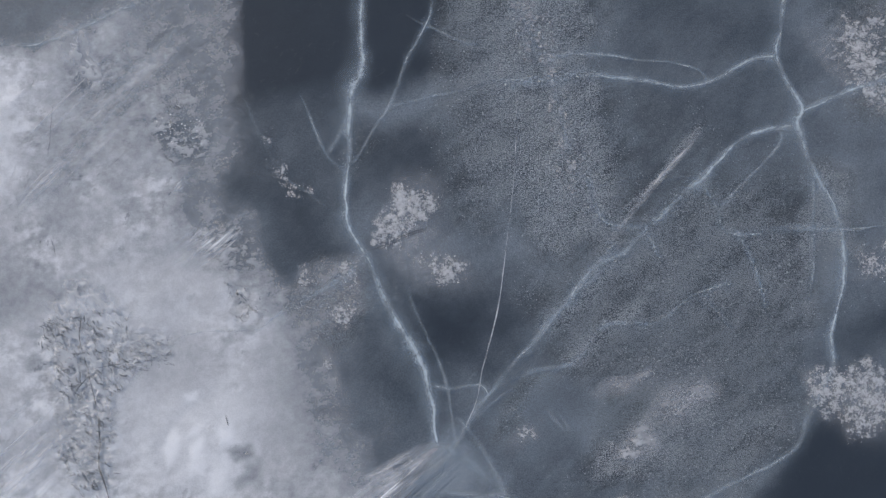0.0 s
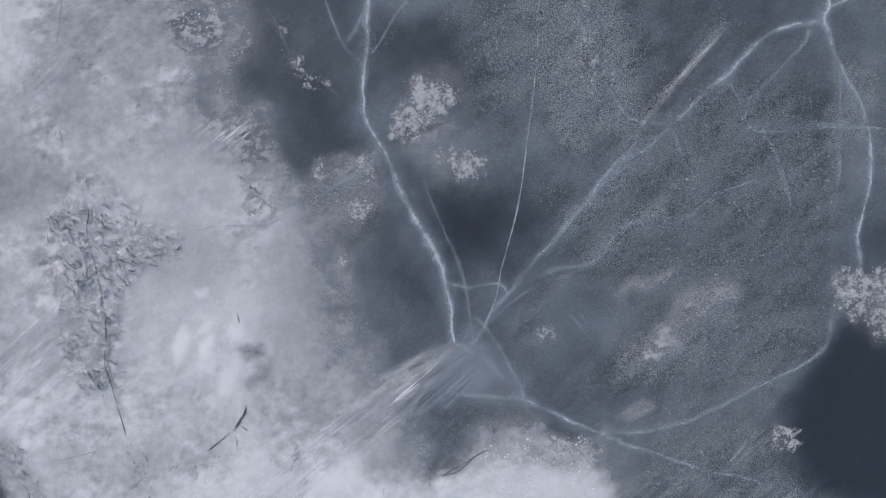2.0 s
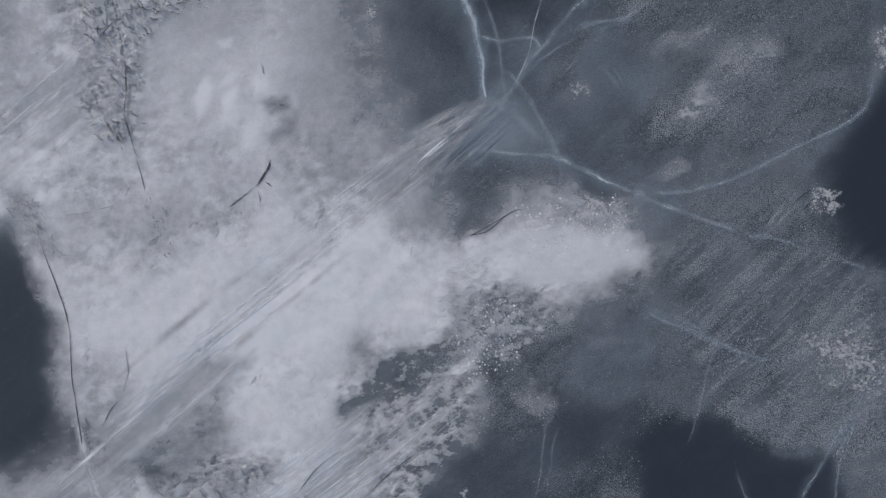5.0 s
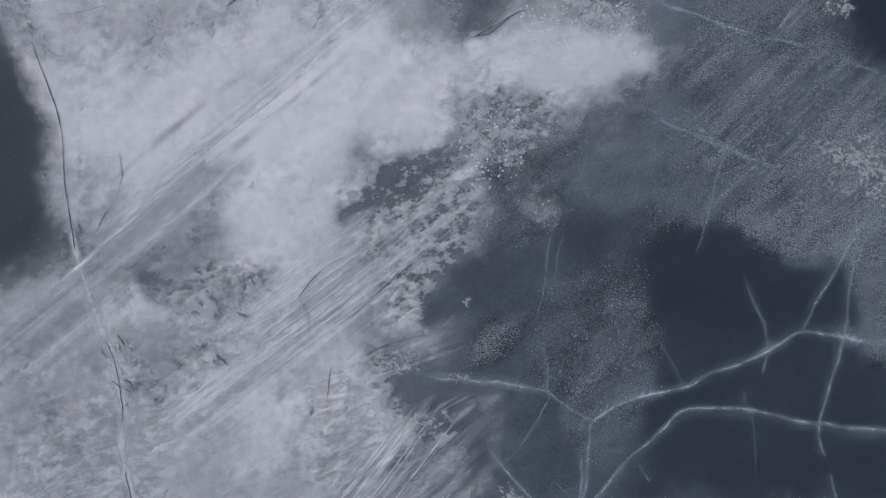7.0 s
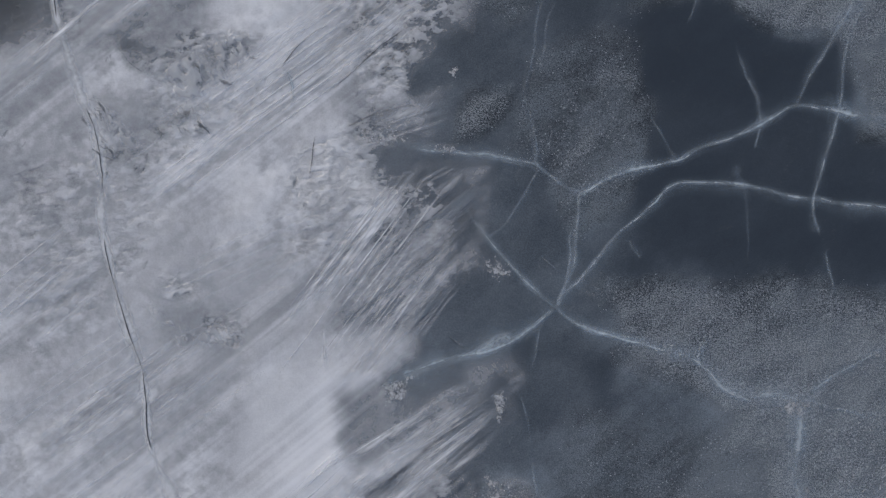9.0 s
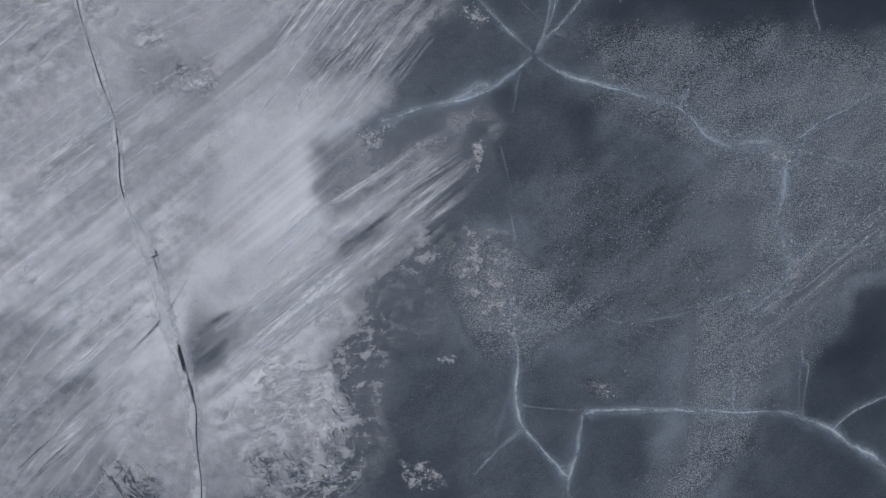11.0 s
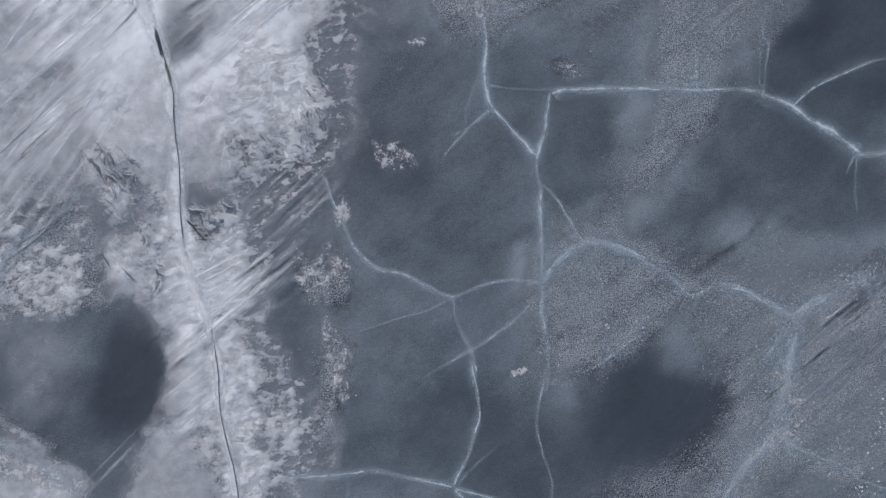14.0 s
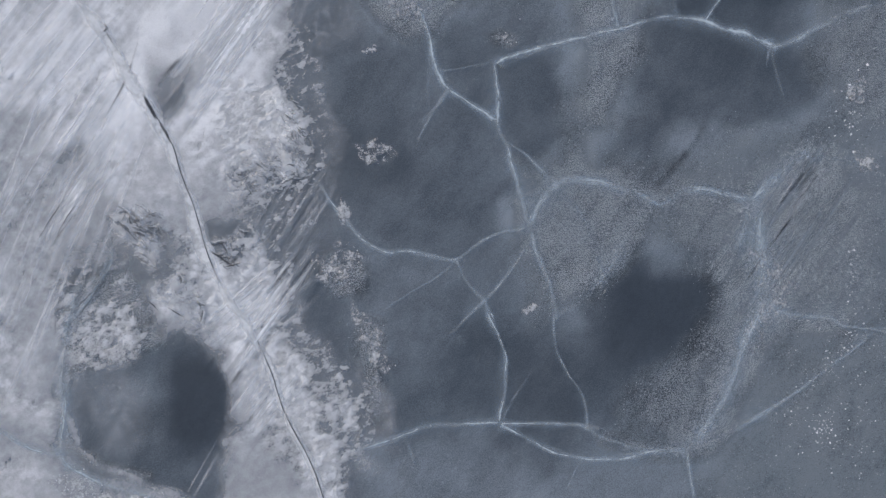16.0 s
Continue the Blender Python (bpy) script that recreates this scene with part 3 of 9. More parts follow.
frost.lay(0.95, 0.3, 0.3, [(3.36, -3.73), (4.1, -2.93), (4.67, -2.16), (5.91, -1.84), (6.01, -2.2), (4.93, -2.56), (4.52, -3.29), (3.6, -3.99)])
frost.lay(1, 0.25, 0.3, [(4.47, -36.29), (5.24, -36.28), (6.69, -37.04), (7.58, -37.77), (7.3, -38.13), (6.41, -37.52), (5, -36.92), (4.41, -36.71)])
frost.lay(1, 0.3, 0.3, [(10.52, -38.67), (10.49, -40.46), (9.91, -42.18), (8.74, -43.7), (7.18, -45.54), (6.58, -44.96), (8.34, -43.36), (9.33, -41.88), (9.73, -40.3), (10.04, -38.63)])
frost.lay(1, 0.3, 0.3, [(9.78, -41.59), (11.39, -42.3), (12.31, -42.75), (12.09, -43.27), (11.09, -42.9), (9.58, -41.97)])
frost.lay(0.9, 0.3, 0.3, [(4.18, -44.24), (5.27, -44.75), (6.72, -45.14), (6.62, -45.6), (5.07, -45.27), (4, -44.54)])
frost.lay(1, 0.15, 0.25, [(-10.4, -36.78), (-11.15, -38.38), (-11.5, -39.68), (-11.5, -40.89), (-10.78, -41.52), (-9.58, -42.36), (-9.72, -42.56), (-10.96, -41.74), (-11.68, -40.95), (-11.72, -39.66), (-11.41, -38.28), (-10.56, -36.7)])
frost.lay(1, 0.2, 0.3, [(-10.99, -36.97), (-9.82, -35.84), (-8.76, -35.92), (-8.25, -38.18), (-9.17, -39.02), (-10.72, -38.82), (-11.32, -38.32)])
frost.lay(1, 0.12, 0.3, [(-2.88, -37.36), (-1.62, -37.32), (-1.7, -38.36), (-2.75, -38.28)])
frost.lay(0.9, 0.4, 0.3, [(5.28, -11.93), (6.44, -12.26), (7.79, -12.69), (7.57, -13.61), (6.06, -13.32), (4.98, -12.57)])
frost.lay(1, 0.3, 0.3, [(0.44, -28.82), (1.01, -27.94), (1.74, -28.07), (2.07, -29.37), (2.39, -30.53), (1.81, -30.83), (0.91, -30.12)])
frost.lay(1, 0.35, 0.3, [(8.49, -28.05), (9.95, -27.72), (9.42, -29.49), (8.59, -31.27), (7.3, -32.76), (6.71, -32.48), (7.53, -30.56)])
frost.lay(0.9, 0.4, 0.3, [(4.6, -36.66), (5.79, -36.64), (7.3, -37.79), (6.44, -38.7), (4.67, -39.33), (3.77, -38.76)])
PER_SQUARE_METRE = 1700

# ---- where the wind has combed frost and snow ----
comb = Cover(-18, 18, -50, 12, 0.12, 8)
comb.lay(0.12, 0.46, 0.15, [(-15.64, -19.15), (-5.85, -10.04), (-4.9, -11.24), (-12.43, -19.09)])
comb.lay(0.8, 0.46, 0.15, [(-9.19, -20.58), (-0.7, -13.31), (-0.21, -14.38), (-1.71, -16.73), (-4.76, -18.96), (-7.5, -20.87)])
comb.lay(0.6, 0.45, 0.15, [(-14.32, -18.77), (-9.92, -15.33), (-8.4, -15.89), (-11.91, -19.16)])
comb.lay(0.7, 0.60, 0.15, [(-11.64, -27.72), (-6.06, -23.67), (-3.12, -20.88), (-2.21, -21.16), (-4.25, -23.63), (-8.05, -27.63)])
comb.lay(0.5, 0.60, 0.15, [(-14.13, -24.79), (-9.74, -21.36), (-9.1, -22.55), (-13.35, -25.97)])
comb.lay(0.9, 0.59, 0.15, [(-7.18, -32.38), (-2.24, -27.82), (0.09, -25.99), (0.84, -26.13), (-1.33, -28.69), (-5.4, -32.34)])
comb.lay(0.4, 0.74, 0.15, [(-13.93, -28.67), (-6.46, -23.63), (-5.56, -24.64), (-7.23, -30.01), (-12.33, -35.18), (-13.82, -35.21)])
comb.lay(0.7, 0.44, 0.15, [(-4.61, -34.86), (-1.98, -34.07), (-2.68, -35.7), (-4.28, -37.21)])
comb.lay(0.7, 0.44, 0.15, [(-6.89, -39.34), (-2.95, -36.89), (-2.64, -37.77), (-5.12, -39.9), (-6.42, -41.11)])
comb.lay(0.7, 0.47, 0.16, [(-6.91, -11.81), (-0.1, -6.16), (0.23, -6.62), (-4.72, -11.46)])
comb.lay(0.5, 0.66, 0.17, [(-12.62, 0.96), (-8.09, 6.23), (-7.43, 5.58), (-11.45, 1.29)])
comb.lay(0.7, 0.33, 0.17, [(-3.18, -8.05), (0.16, -6.03), (0.5, -6.37), (-1.51, -8.05)])
comb.lay(0.5, 0.47, 0.16, [(-14.34, -8.82), (-11.28, -5.92), (-10.64, -6.54), (-13.56, -8.8)])
comb.lay(0.7, 0.43, 0.17, [(-6.84, -41.9), (-4.34, -39.67), (-4.16, -40.42), (-6.42, -42.36)])
comb.lay(1, 0.59, 0.15, [(8.97, -40.36), (12.74, -37.16), (13.4, -39.23), (9.9, -41.69)])
comb.lay(1, 0.50, 0.17, [(10.53, -39.25), (12.66, -37.11), (13.22, -37.73), (11.48, -39.61)])
comb.lay(0.4, 0.59, 0.15, [(7.16, -30.72), (11.64, -26.48), (12.28, -28.09), (8.21, -31.15)])
comb.lay(0.8, 0.77, 0.15, [(6.55, -11.61), (10.57, -10.28), (10.66, -13.38), (7.87, -14.22)])
comb.lay(0.7, 0.79, 0.16, [(5.06, -10.32), (10.15, -10.54), (10.22, -14.34), (6.24, -14.41)])
comb.lay(0.6, 0.74, 0.15, [(3.15, -30.07), (5.75, -27.35), (6.79, -27.62), (4.34, -30.49)])
comb.lay(1, 0.47, 0.16, [(8.71, -40.43), (11.77, -37.39), (13.13, -37.9), (13.08, -39.93), (10.41, -41.11)])
comb.lay(0.6, 0.44, 0.15, [(-6.33, -28.41), (-3.46, -24.51), (-1.69, -24.47), (-3.96, -28.65)])
comb.lay(0.9, 0.3, 0.15, [(-0.33, -13.15), (-0.53, -14.3), (-1.19, -15.38), (-1.93, -16.54), (-1.98, -17.61), (-3.42, -18.1), (-4.64, -17.83), (-4.06, -16.59), (-2.57, -14.88), (-1.38, -13.79)])
comb.lay(0.9, 0.3, 0.15, [(-2.58, -21.29), (-0.17, -20.02), (-0.07, -20.93), (-1.3, -24.02), (-3.9, -24.07)])
comb.lay(0.9, 0.3, 0.15, [(-2.93, -28.26), (-0.1, -26.79), (0.02, -28.41), (-2.47, -29.35)])
comb.lay(0.9, 0.4, 0.15, [(8.76, -40.32), (10.38, -39.08), (12.56, -37.54), (12.61, -39.64), (10.87, -40.88), (9.56, -42.26)])
comb.lay(0.7, 0.4, 0.15, [(-3.18, -8.05), (-2.51, -7.21), (-0.5, -6.2), (0.16, -6.37), (-0, -8.05)])

# ---- the ice: one sheet out to the horizon, clear and dark or milky ----
haze = Cover(-20, 20, -54, 14, 0.12, 31)
haze.value[:] = 0.4
haze.lay(0.5, 2.98, 1.33, [(-17.94, 11.81), (19.71, 11.69), (20.12, -9.68), (-18.31, -9.78)])
haze.lay(0.08, 1.49, 0.83, [(-4.94, 8.35), (0.16, 8.34), (0.16, 4.25), (-1.49, 4.09), (-2.48, 4.75), (-4.79, 4.42)])
haze.lay(0.15, 1.49, 0.83, [(-6.45, 4.42), (-3.14, 4.42), (-3.16, -0.7), (-5.65, -0.53), (-6.46, 1.62)])
haze.lay(0, 1.24, 0.83, [(-1.5, -1.69), (1.82, -1.86), (1.66, -3.69), (0.16, -4.19), (-0.83, -3.36)])
haze.lay(0.31, 1.24, 0.66, [(-2.83, -2.36), (-0.83, -3.69), (-0.5, -5.7), (-3.17, -5.03)])
haze.lay(0.15, 1.49, 0.83, [(-2.48, 3.6), (-0.5, 3.93), (-0.17, 1.95), (-2.32, 1.45)])
haze.lay(0.65, 1.24, 0.66, [(0.49, 8.34), (2.79, 8.34), (4.44, 5.89), (3.62, 4.74), (4.29, 1.95), (4.46, -0.04), (3.48, -1.03), (1.82, -0.37), (0.82, 1.95)])
haze.lay(0.31, 1.24, 0.66, [(5.25, 8.33), (9.5, 8.32), (9.37, 5.39), (6.74, 4.9), (5.1, 5.56)])
haze.lay(0, 0.99, 0.50, [(9.8, -6.18), (11.28, -4.51), (12.92, -6.18), (16.76, -6.34), (16.82, -10.53), (10.18, -10.55), (9.32, -7.69)])
haze.lay(0.15, 0.99, 0.50, [(11.42, -2.85), (13.39, -1.69), (13.41, -3.68), (11.76, -3.68)])
haze.lay(0.81, 1.18, 0.79, [(3.78, -9.71), (8.86, -9.77), (11.24, -10.84), (14.54, -14.9), (5.46, -15.05)])
haze.lay(0.75, 0.71, 0.47, [(-0.7, -7.43), (0.53, -5.67), (1.17, -6.29), (1.52, -7.7), (0.26, -7.89)])
haze.lay(0, 0.95, 0.47, [(9.15, -7.7), (10.09, -6.89), (18.51, -5.28), (15.56, -10.75), (9.67, -10.07)])
haze.lay(0.23, 1.39, 0.77, [(0.08, -13.6), (4.72, -13.19), (4.78, -15.68), (4.06, -17.87), (1.7, -16.67), (0.13, -15.77)])
haze.lay(0.64, 1.16, 0.77, [(4.98, -11.02), (9.65, -10.92), (13.88, -13), (11.31, -14.15), (9.48, -16.05), (7.91, -15.93), (6.63, -14.86), (5.03, -13.19)])
haze.lay(0.08, 0.69, 0.46, [(4.32, -15.68), (6.47, -14.71), (7.91, -16.08), (9.16, -15.9), (9.49, -16.52), (12.78, -16.61), (13.56, -18.94), (9.89, -19.63), (8.3, -18.72), (5.97, -19.39), (4.09, -19.42)])
haze.lay(0.09, 0.79, 0.53, [(4.14, -14.92), (6.57, -15), (8.28, -16.32), (10.11, -16.57), (10.14, -17.94), (13.63, -18.6), (14.81, -22.21), (8.74, -22.98), (3.73, -22.66), (3.65, -19.79), (4.49, -16.73)])
haze.lay(0.33, 0.91, 0.60, [(0.74, -18.35), (3.74, -17.36), (4.1, -19.47), (2.95, -21.92), (1.14, -21.97)])
haze.lay(0.14, 0.91, 0.60, [(-0.4, -15.35), (2.19, -16.04), (1.68, -19.54), (-0.15, -18.98)])
haze.lay(0.34, 0.91, 0.60, [(-0.41, -20.65), (2.05, -22.25), (1.78, -23.47), (-0.31, -24.43)])
haze.lay(0.54, 0.91, 0.60, [(3.88, -22.81), (8.43, -22.69), (8.9, -23.13), (14.96, -22.66), (15.69, -24.92), (6.99, -25.75), (3.93, -24.62)])
haze.lay(0.27, 1.11, 0.74, [(1.24, -24.34), (3.6, -24.29), (3.8, -26.21), (2.47, -26.53), (1.27, -25.52)])
haze.lay(0.56, 1.78, 0.89, [(2.32, -26.54), (8.67, -26.1), (8.59, -28.47), (6.15, -31.49), (3.17, -30.96)])
haze.lay(0.77, 0.89, 0.59, [(8.96, -25.8), (11.43, -25.45), (11.49, -27.52), (9.08, -30.53), (7.64, -32.05), (6.75, -31.77), (7.88, -29.67)])
haze.lay(0.81, 0.89, 0.59, [(0.3, -28.65), (1.92, -28.47), (2.84, -29.78), (3.16, -30.67), (2.29, -31.58), (0.49, -30.72)])
haze.lay(0.03, 0.89, 0.59, [(9.39, -30.82), (11.53, -29), (14.04, -28.35), (17.27, -31.54), (9.87, -32.15)])
haze.lay(0.17, 1.11, 0.74, [(3.96, -32.88), (9.88, -32.74), (11.66, -33.89), (14.69, -34.57), (12.92, -35.8), (4.03, -36)])
haze.lay(0.38, 1.11, 0.74, [(0.82, -33.86), (3.18, -34.1), (3.26, -37.35), (1.19, -37.69), (0.57, -35.93)])
haze.lay(0.38, 1.11, 0.74, [(8.02, -32.97), (10.24, -33.07), (12.06, -34.36), (11.53, -36.29), (9.43, -35.74), (7.93, -34.89)])
haze.lay(0.71, 1.11, 0.74, [(6.4, -32.86), (7.87, -32.68), (7.49, -35.19), (5.31, -36.42), (6, -34.49)])
haze.lay(0.76, 0.88, 0.59, [(3.55, -37.05), (5.31, -36.72), (6.82, -37.73), (5.82, -39.23), (4.65, -40), (3.32, -40.03)])
haze.lay(0.16, 1.55, 0.59, [(6.56, -39.07), (7.43, -38.31), (8.05, -39.34), (7.81, -41.43), (4.85, -41.78), (5.69, -39.98)])
haze.lay(0.18, 1.11, 0.74, [(9.62, -32.05), (12.03, -29.5), (13.15, -29.18), (14.62, -33.56), (12.16, -33.62), (10.39, -32.92)])
haze.lay(0.55, 0.88, 0.59, [(-1.76, -37.6), (0.91, -38.29), (1.24, -39.77), (-1.42, -40.12)])
haze.lay(0.9, 1.33, 0.74, [(8.28, -36.95), (18.06, -36.16), (15.72, -42.17), (9.18, -42.3)])
haze.lay(0.76, 2.07, 1.03, [(7.54, -44), (10.62, -42.27), (19.85, -43.48), (17.86, -51.8), (6.31, -49)])
haze.lay(0.71, 1.55, 1.03, [(-3.06, -43.18), (7.01, -46.16), (6.31, -49), (-3.88, -46.52)])
haze.lay(0.13, 2.07, 0.69, [(6.32, -38.91), (8.24, -39.74), (7.71, -42.62), (5.33, -42.92), (4.91, -41.05)])
haze.lay(0.22, 1.03, 0.69, [(0.48, -40.32), (1.9, -40.67), (1.37, -43.2), (-0.09, -42.66)])
haze.lay(0.22, 1.03, 0.69, [(2.16, -41.08), (3.7, -41.64), (3.71, -43.77), (1.62, -43.26)])
haze.lay(0.3, 1.29, 0.86, [(8.97, -33.18), (11.6, -34.01), (11.64, -35.26), (8.85, -35.11)])
haze.lay(0.03, 0.78, 0.43, [(-8.1, -39.02), (-6.77, -39.43), (-6.76, -40.86), (-7.09, -42.2), (-8.81, -41.95)])
haze.lay(0.06, 0.69, 0.39, [(-16.51, -10.58), (-12.1, -10.48), (-11.71, -16.61), (-16.43, -16.7)])
haze.lay(0.5, 1.24, 0.66, [(1.64, 6.87), (2.79, 6.38), (3.79, 3.92), (4.46, 1.45), (3.47, 1.12), (2.64, 3.59)])
haze.lay(0.85, 1.01, 0.67, [(9.51, -39.22), (10.83, -39.48), (10.6, -41.49), (9.53, -42.13), (8.96, -41.17)])
haze.lay(0.8, 0.71, 0.48, [(0.24, -5.89), (1.29, -6.98), (1.54, -7.61), (-0.05, -7.48), (-0.84, -7.5)])
haze.lay(0.95, 0.44, 0.37, [(8.07, -25.49), (8.95, -25.17), (9.55, -25.46), (8.97, -25.99)])
haze.lay(0.4, 0.69, 0.46, [(-0.34, -12.39), (1.8, -12.65), (1.85, -14.78), (0.49, -15.42), (-0.59, -14.99)])
haze.lay(0.8, 0.88, 0.44, [(7.23, -24.38), (11.47, -24.56), (16.33, -26.93), (9.41, -28.28), (9.02, -29.76), (7.34, -32.9), (6.73, -32.32), (8.27, -29.63), (8.32, -26.4)])
haze.lay(0.9, 0.44, 0.29, [(0.3, -28.51), (0.87, -27.9), (1.62, -28.62), (2.1, -29.93), (1.83, -30.96), (1.08, -30.25)])
haze.lay(0.95, 0.73, 0.40, [(7.15, -45.13), (8.61, -43.02), (9.72, -41.85), (10.56, -41.62), (10.29, -42.56), (8.98, -44.04), (8.02, -45.26)])
haze.lay(0.8, 0.67, 0.37, [(0.28, -28.84), (2.51, -28.79), (2.25, -30.58), (1.82, -31.04), (1.06, -30.61)])
haze.lay(0.9, 0.70, 0.31, [(9.03, -40.44), (11.77, -37.55), (13.13, -37.9), (13.11, -38.68), (10.43, -40.64)])
haze.lay(0.78, 0.70, 0.47, [(5.73, -30.18), (8.23, -30.25), (7.69, -32.74), (6.82, -35.53), (5.26, -35.48)])
haze.lay(0.75, 0.70, 0.47, [(3.53, -35.75), (5.88, -35.66), (6, -37.07), (3.65, -37)])
haze.lay(0.62, 0.70, 0.47, [(-12.04, -38.74), (-9.08, -39.14), (-9.16, -41.79), (-12.12, -41.39)])
haze.lay(0.55, 0.98, 0.49, [(2.53, 4.99), (3.66, 5), (4.33, 2.74), (4.18, 0.96), (3.69, 0.31), (2.71, 0.95), (2.86, 3.38)])
haze.lay(0.62, 0.98, 0.65, [(4.38, -5.07), (9.45, -4.4), (10.11, -5.55), (8.49, -7.19), (6.05, -9.34), (3.1, -9.35)])
haze.lay(0.95, 0.88, 0.44, [(8.12, -24.94), (17.02, -24.71), (17.94, -27.32), (10.47, -28.68), (9.02, -29.6)])
haze.lay(0.95, 0.59, 0.39, [(-0.07, -6.2), (0.56, -6.03), (1.37, -6.96), (1.07, -7.44), (-0.04, -7.31)])
haze.lay(1, 0.65, 0.43, [(10.07, -39.13), (10.86, -39.5), (10.62, -41.56), (9.79, -42.78), (8.63, -44.26), (7.46, -45.39), (8.29, -43.82), (9.45, -41.99)])
haze.lay(1, 0.55, 0.37, [(0.31, -27.81), (1.06, -28.24), (2.13, -29.84), (2.45, -30.72), (1.72, -31.33), (0.95, -30.16), (0.26, -29)])
haze.lay(0.8, 1.03, 0.52, [(13.51, -33.42), (19.39, -33.82), (17.23, -38.41), (13.52, -36.97), (13.1, -35.09)])
haze.lay(0.34, 1.24, 0.66, [(4.94, 4.41), (9.86, 5.06), (10.04, 3.09), (7.59, 1.94), (5.45, 0.3), (4.78, 1.95)])
haze.lay(0.36, 0.99, 0.66, [(8.25, 1.45), (10.38, 2.27), (11.22, 0.3), (10.41, -1.03), (8.43, -1.03)])
haze.lay(0.8, 0.4, 0.4, [(10.54, 2.11), (11.7, 1.94), (12.05, -0.37), (10.59, -2.35)])
haze.lay(0.8, 0.4, 0.4, [(5.31, -12.25), (5.92, -12.01), (7.08, -12.67), (6.87, -13.21), (5.79, -13.01)])
haze.lay(0.12, 0.5, 0.3, [(1.55, -24.24), (3.77, -24.41), (3.81, -26.11), (2.19, -26.44), (1.58, -25.42)])
haze.lay(0.35, 0.5, 0.4, [(3.09, -26.71), (5.74, -26.65), (5.79, -28.27), (3.13, -28.34)])
haze.lay(0.95, 0.6, 0.4, [(7.33, -25.29), (8.95, -24.95), (11.4, -24.01), (11.85, -28.28), (9.66, -29.37), (8.74, -28.21), (8.68, -26.14)])
haze.lay(0.9, 0.5, 0.4, [(8.74, -28.21), (10.51, -28.02), (10.56, -29.64), (9.1, -30.56), (7.97, -32.37), (7.23, -32.39), (7.46, -30.16)])
haze.lay(0.9, 0.8, 0.5, [(8.72, -38.67), (12.57, -37.84), (13.18, -42.79), (8.22, -42.89), (8.77, -40.92)])
haze.lay(0.33, 0.5, 0.4, [(3.8, -33.01), (5.74, -32.97), (5.65, -35.58), (4, -35.61)])
haze.lay(0.75, 0.5, 0.4, [(3.43, -36.82), (4.92, -36.49), (6.28, -36.91), (6.89, -37.65), (6.17, -38.87), (5.29, -39.78), (4.11, -40.41), (3.49, -39.52)])
haze.lay(0.5, 0.4, 0.4, [(3.59, -17.03), (4.21, -17.48), (4.26, -19.46), (3.52, -20.7), (2.77, -21.33), (2.13, -20.12), (3.02, -18.88), (2.24, -18.28)])
haze.lay(0.05, 0.6, 0.3, [(4.31, -15.49), (5.68, -14.84), (6.36, -14.67), (7.23, -15.49), (8.17, -16.24), (9.25, -16.37), (8.2, -17.54), (4.52, -17.62)])
haze.lay(0.85, 0.3, 0.3, [(6.43, -14.06), (6.71, -13.14), (10.65, -12.13), (11.08, -15.79), (8.32, -16.01), (7.3, -15.11)])
haze.lay(0.33, 0.5, 0.4, [(-0.15, -14.37), (2.01, -14.93), (2.27, -19.51), (-0.03, -19.56), (-0.4, -16.81)])
haze.lay(0.28, 0.5, 0.3, [(-11.06, -38.74), (-8.28, -39.06), (-8.77, -41.78), (-9.78, -42.25), (-11.59, -40.92)])
haze.lay(0.25, 0.8, 0.3, [(0.31, -40.28), (1.86, -40.48), (3.74, -41.47), (3.71, -43.06), (3.23, -43.56), (1.53, -43.27), (-0.14, -42.86)])
haze.lay(0.12, 0.9, 0.3, [(5.66, -39.46), (8.78, -40.4), (8.29, -42.41), (6.04, -42.92), (4.62, -42.22)])
haze.lay(0.55, 0.5, 0.4, [(1.66, -13.11), (5.44, -11.93), (8.35, -11.56), (8.66, -14.55), (1.69, -14.69)])
haze.lay(0.45, 0.5, 0.4, [(4.29, -10.06), (5.87, -9.87), (5.91, -11.61), (4.16, -11.48)])
haze.lay(0.02, 0.6, 0.4, [(-6.43, 7.54), (-0.01, 7.53), (-0.17, 4.74), (-2.48, 3.93), (-4.8, 4.26), (-6.29, 3.93)])
haze.lay(0.8, 0.4, 0.3, [(9.7, -15.97), (11.54, -15.78), (11.61, -18.69), (10.37, -18.26), (10.18, -16.88)])
haze.lay(0.25, 0.5, 0.3, [(-2.1, -33.41), (0.46, -33.36), (0.51, -35.86), (-1.62, -35.31)])
haze.lay(0.5, 0.45, 0.3, [(6.76, -38.33), (7.66, -38.46), (8.59, -39.72), (8.31, -40.48), (6.8, -40.05)])
haze.lay(0.75, 0.5, 0.4, [(6.18, -24.55), (11.01, -24.28), (11.55, -26.69), (7, -26.8)])
haze.lay(0.33, 0.5, 0.4, [(1.39, -7.94), (3.47, -8.81), (2.21, -8.92), (0.62, -8.87), (-0.03, -7.78)])
haze.lay(0.42, 0.6, 0.4, [(2.13, -5.2), (5.01, -6.56), (5.36, -8.14), (3.78, -8.17), (2.01, -7.26)])
haze.lay(0.72, 0.5, 0.3, [(4.97, -8.12), (6.77, -7.5), (8.33, -6.86), (8.73, -7.7), (7.13, -8.56), (5.13, -8.8)])
haze.lay(0.66, 0.5, 0.3, [(4.58, -8.93), (5.84, -8.61), (6.7, -8.77), (6.8, -8.5), (7.76, -8.96), (7.26, -9.97), (5.88, -10.17), (4.6, -9.91)])
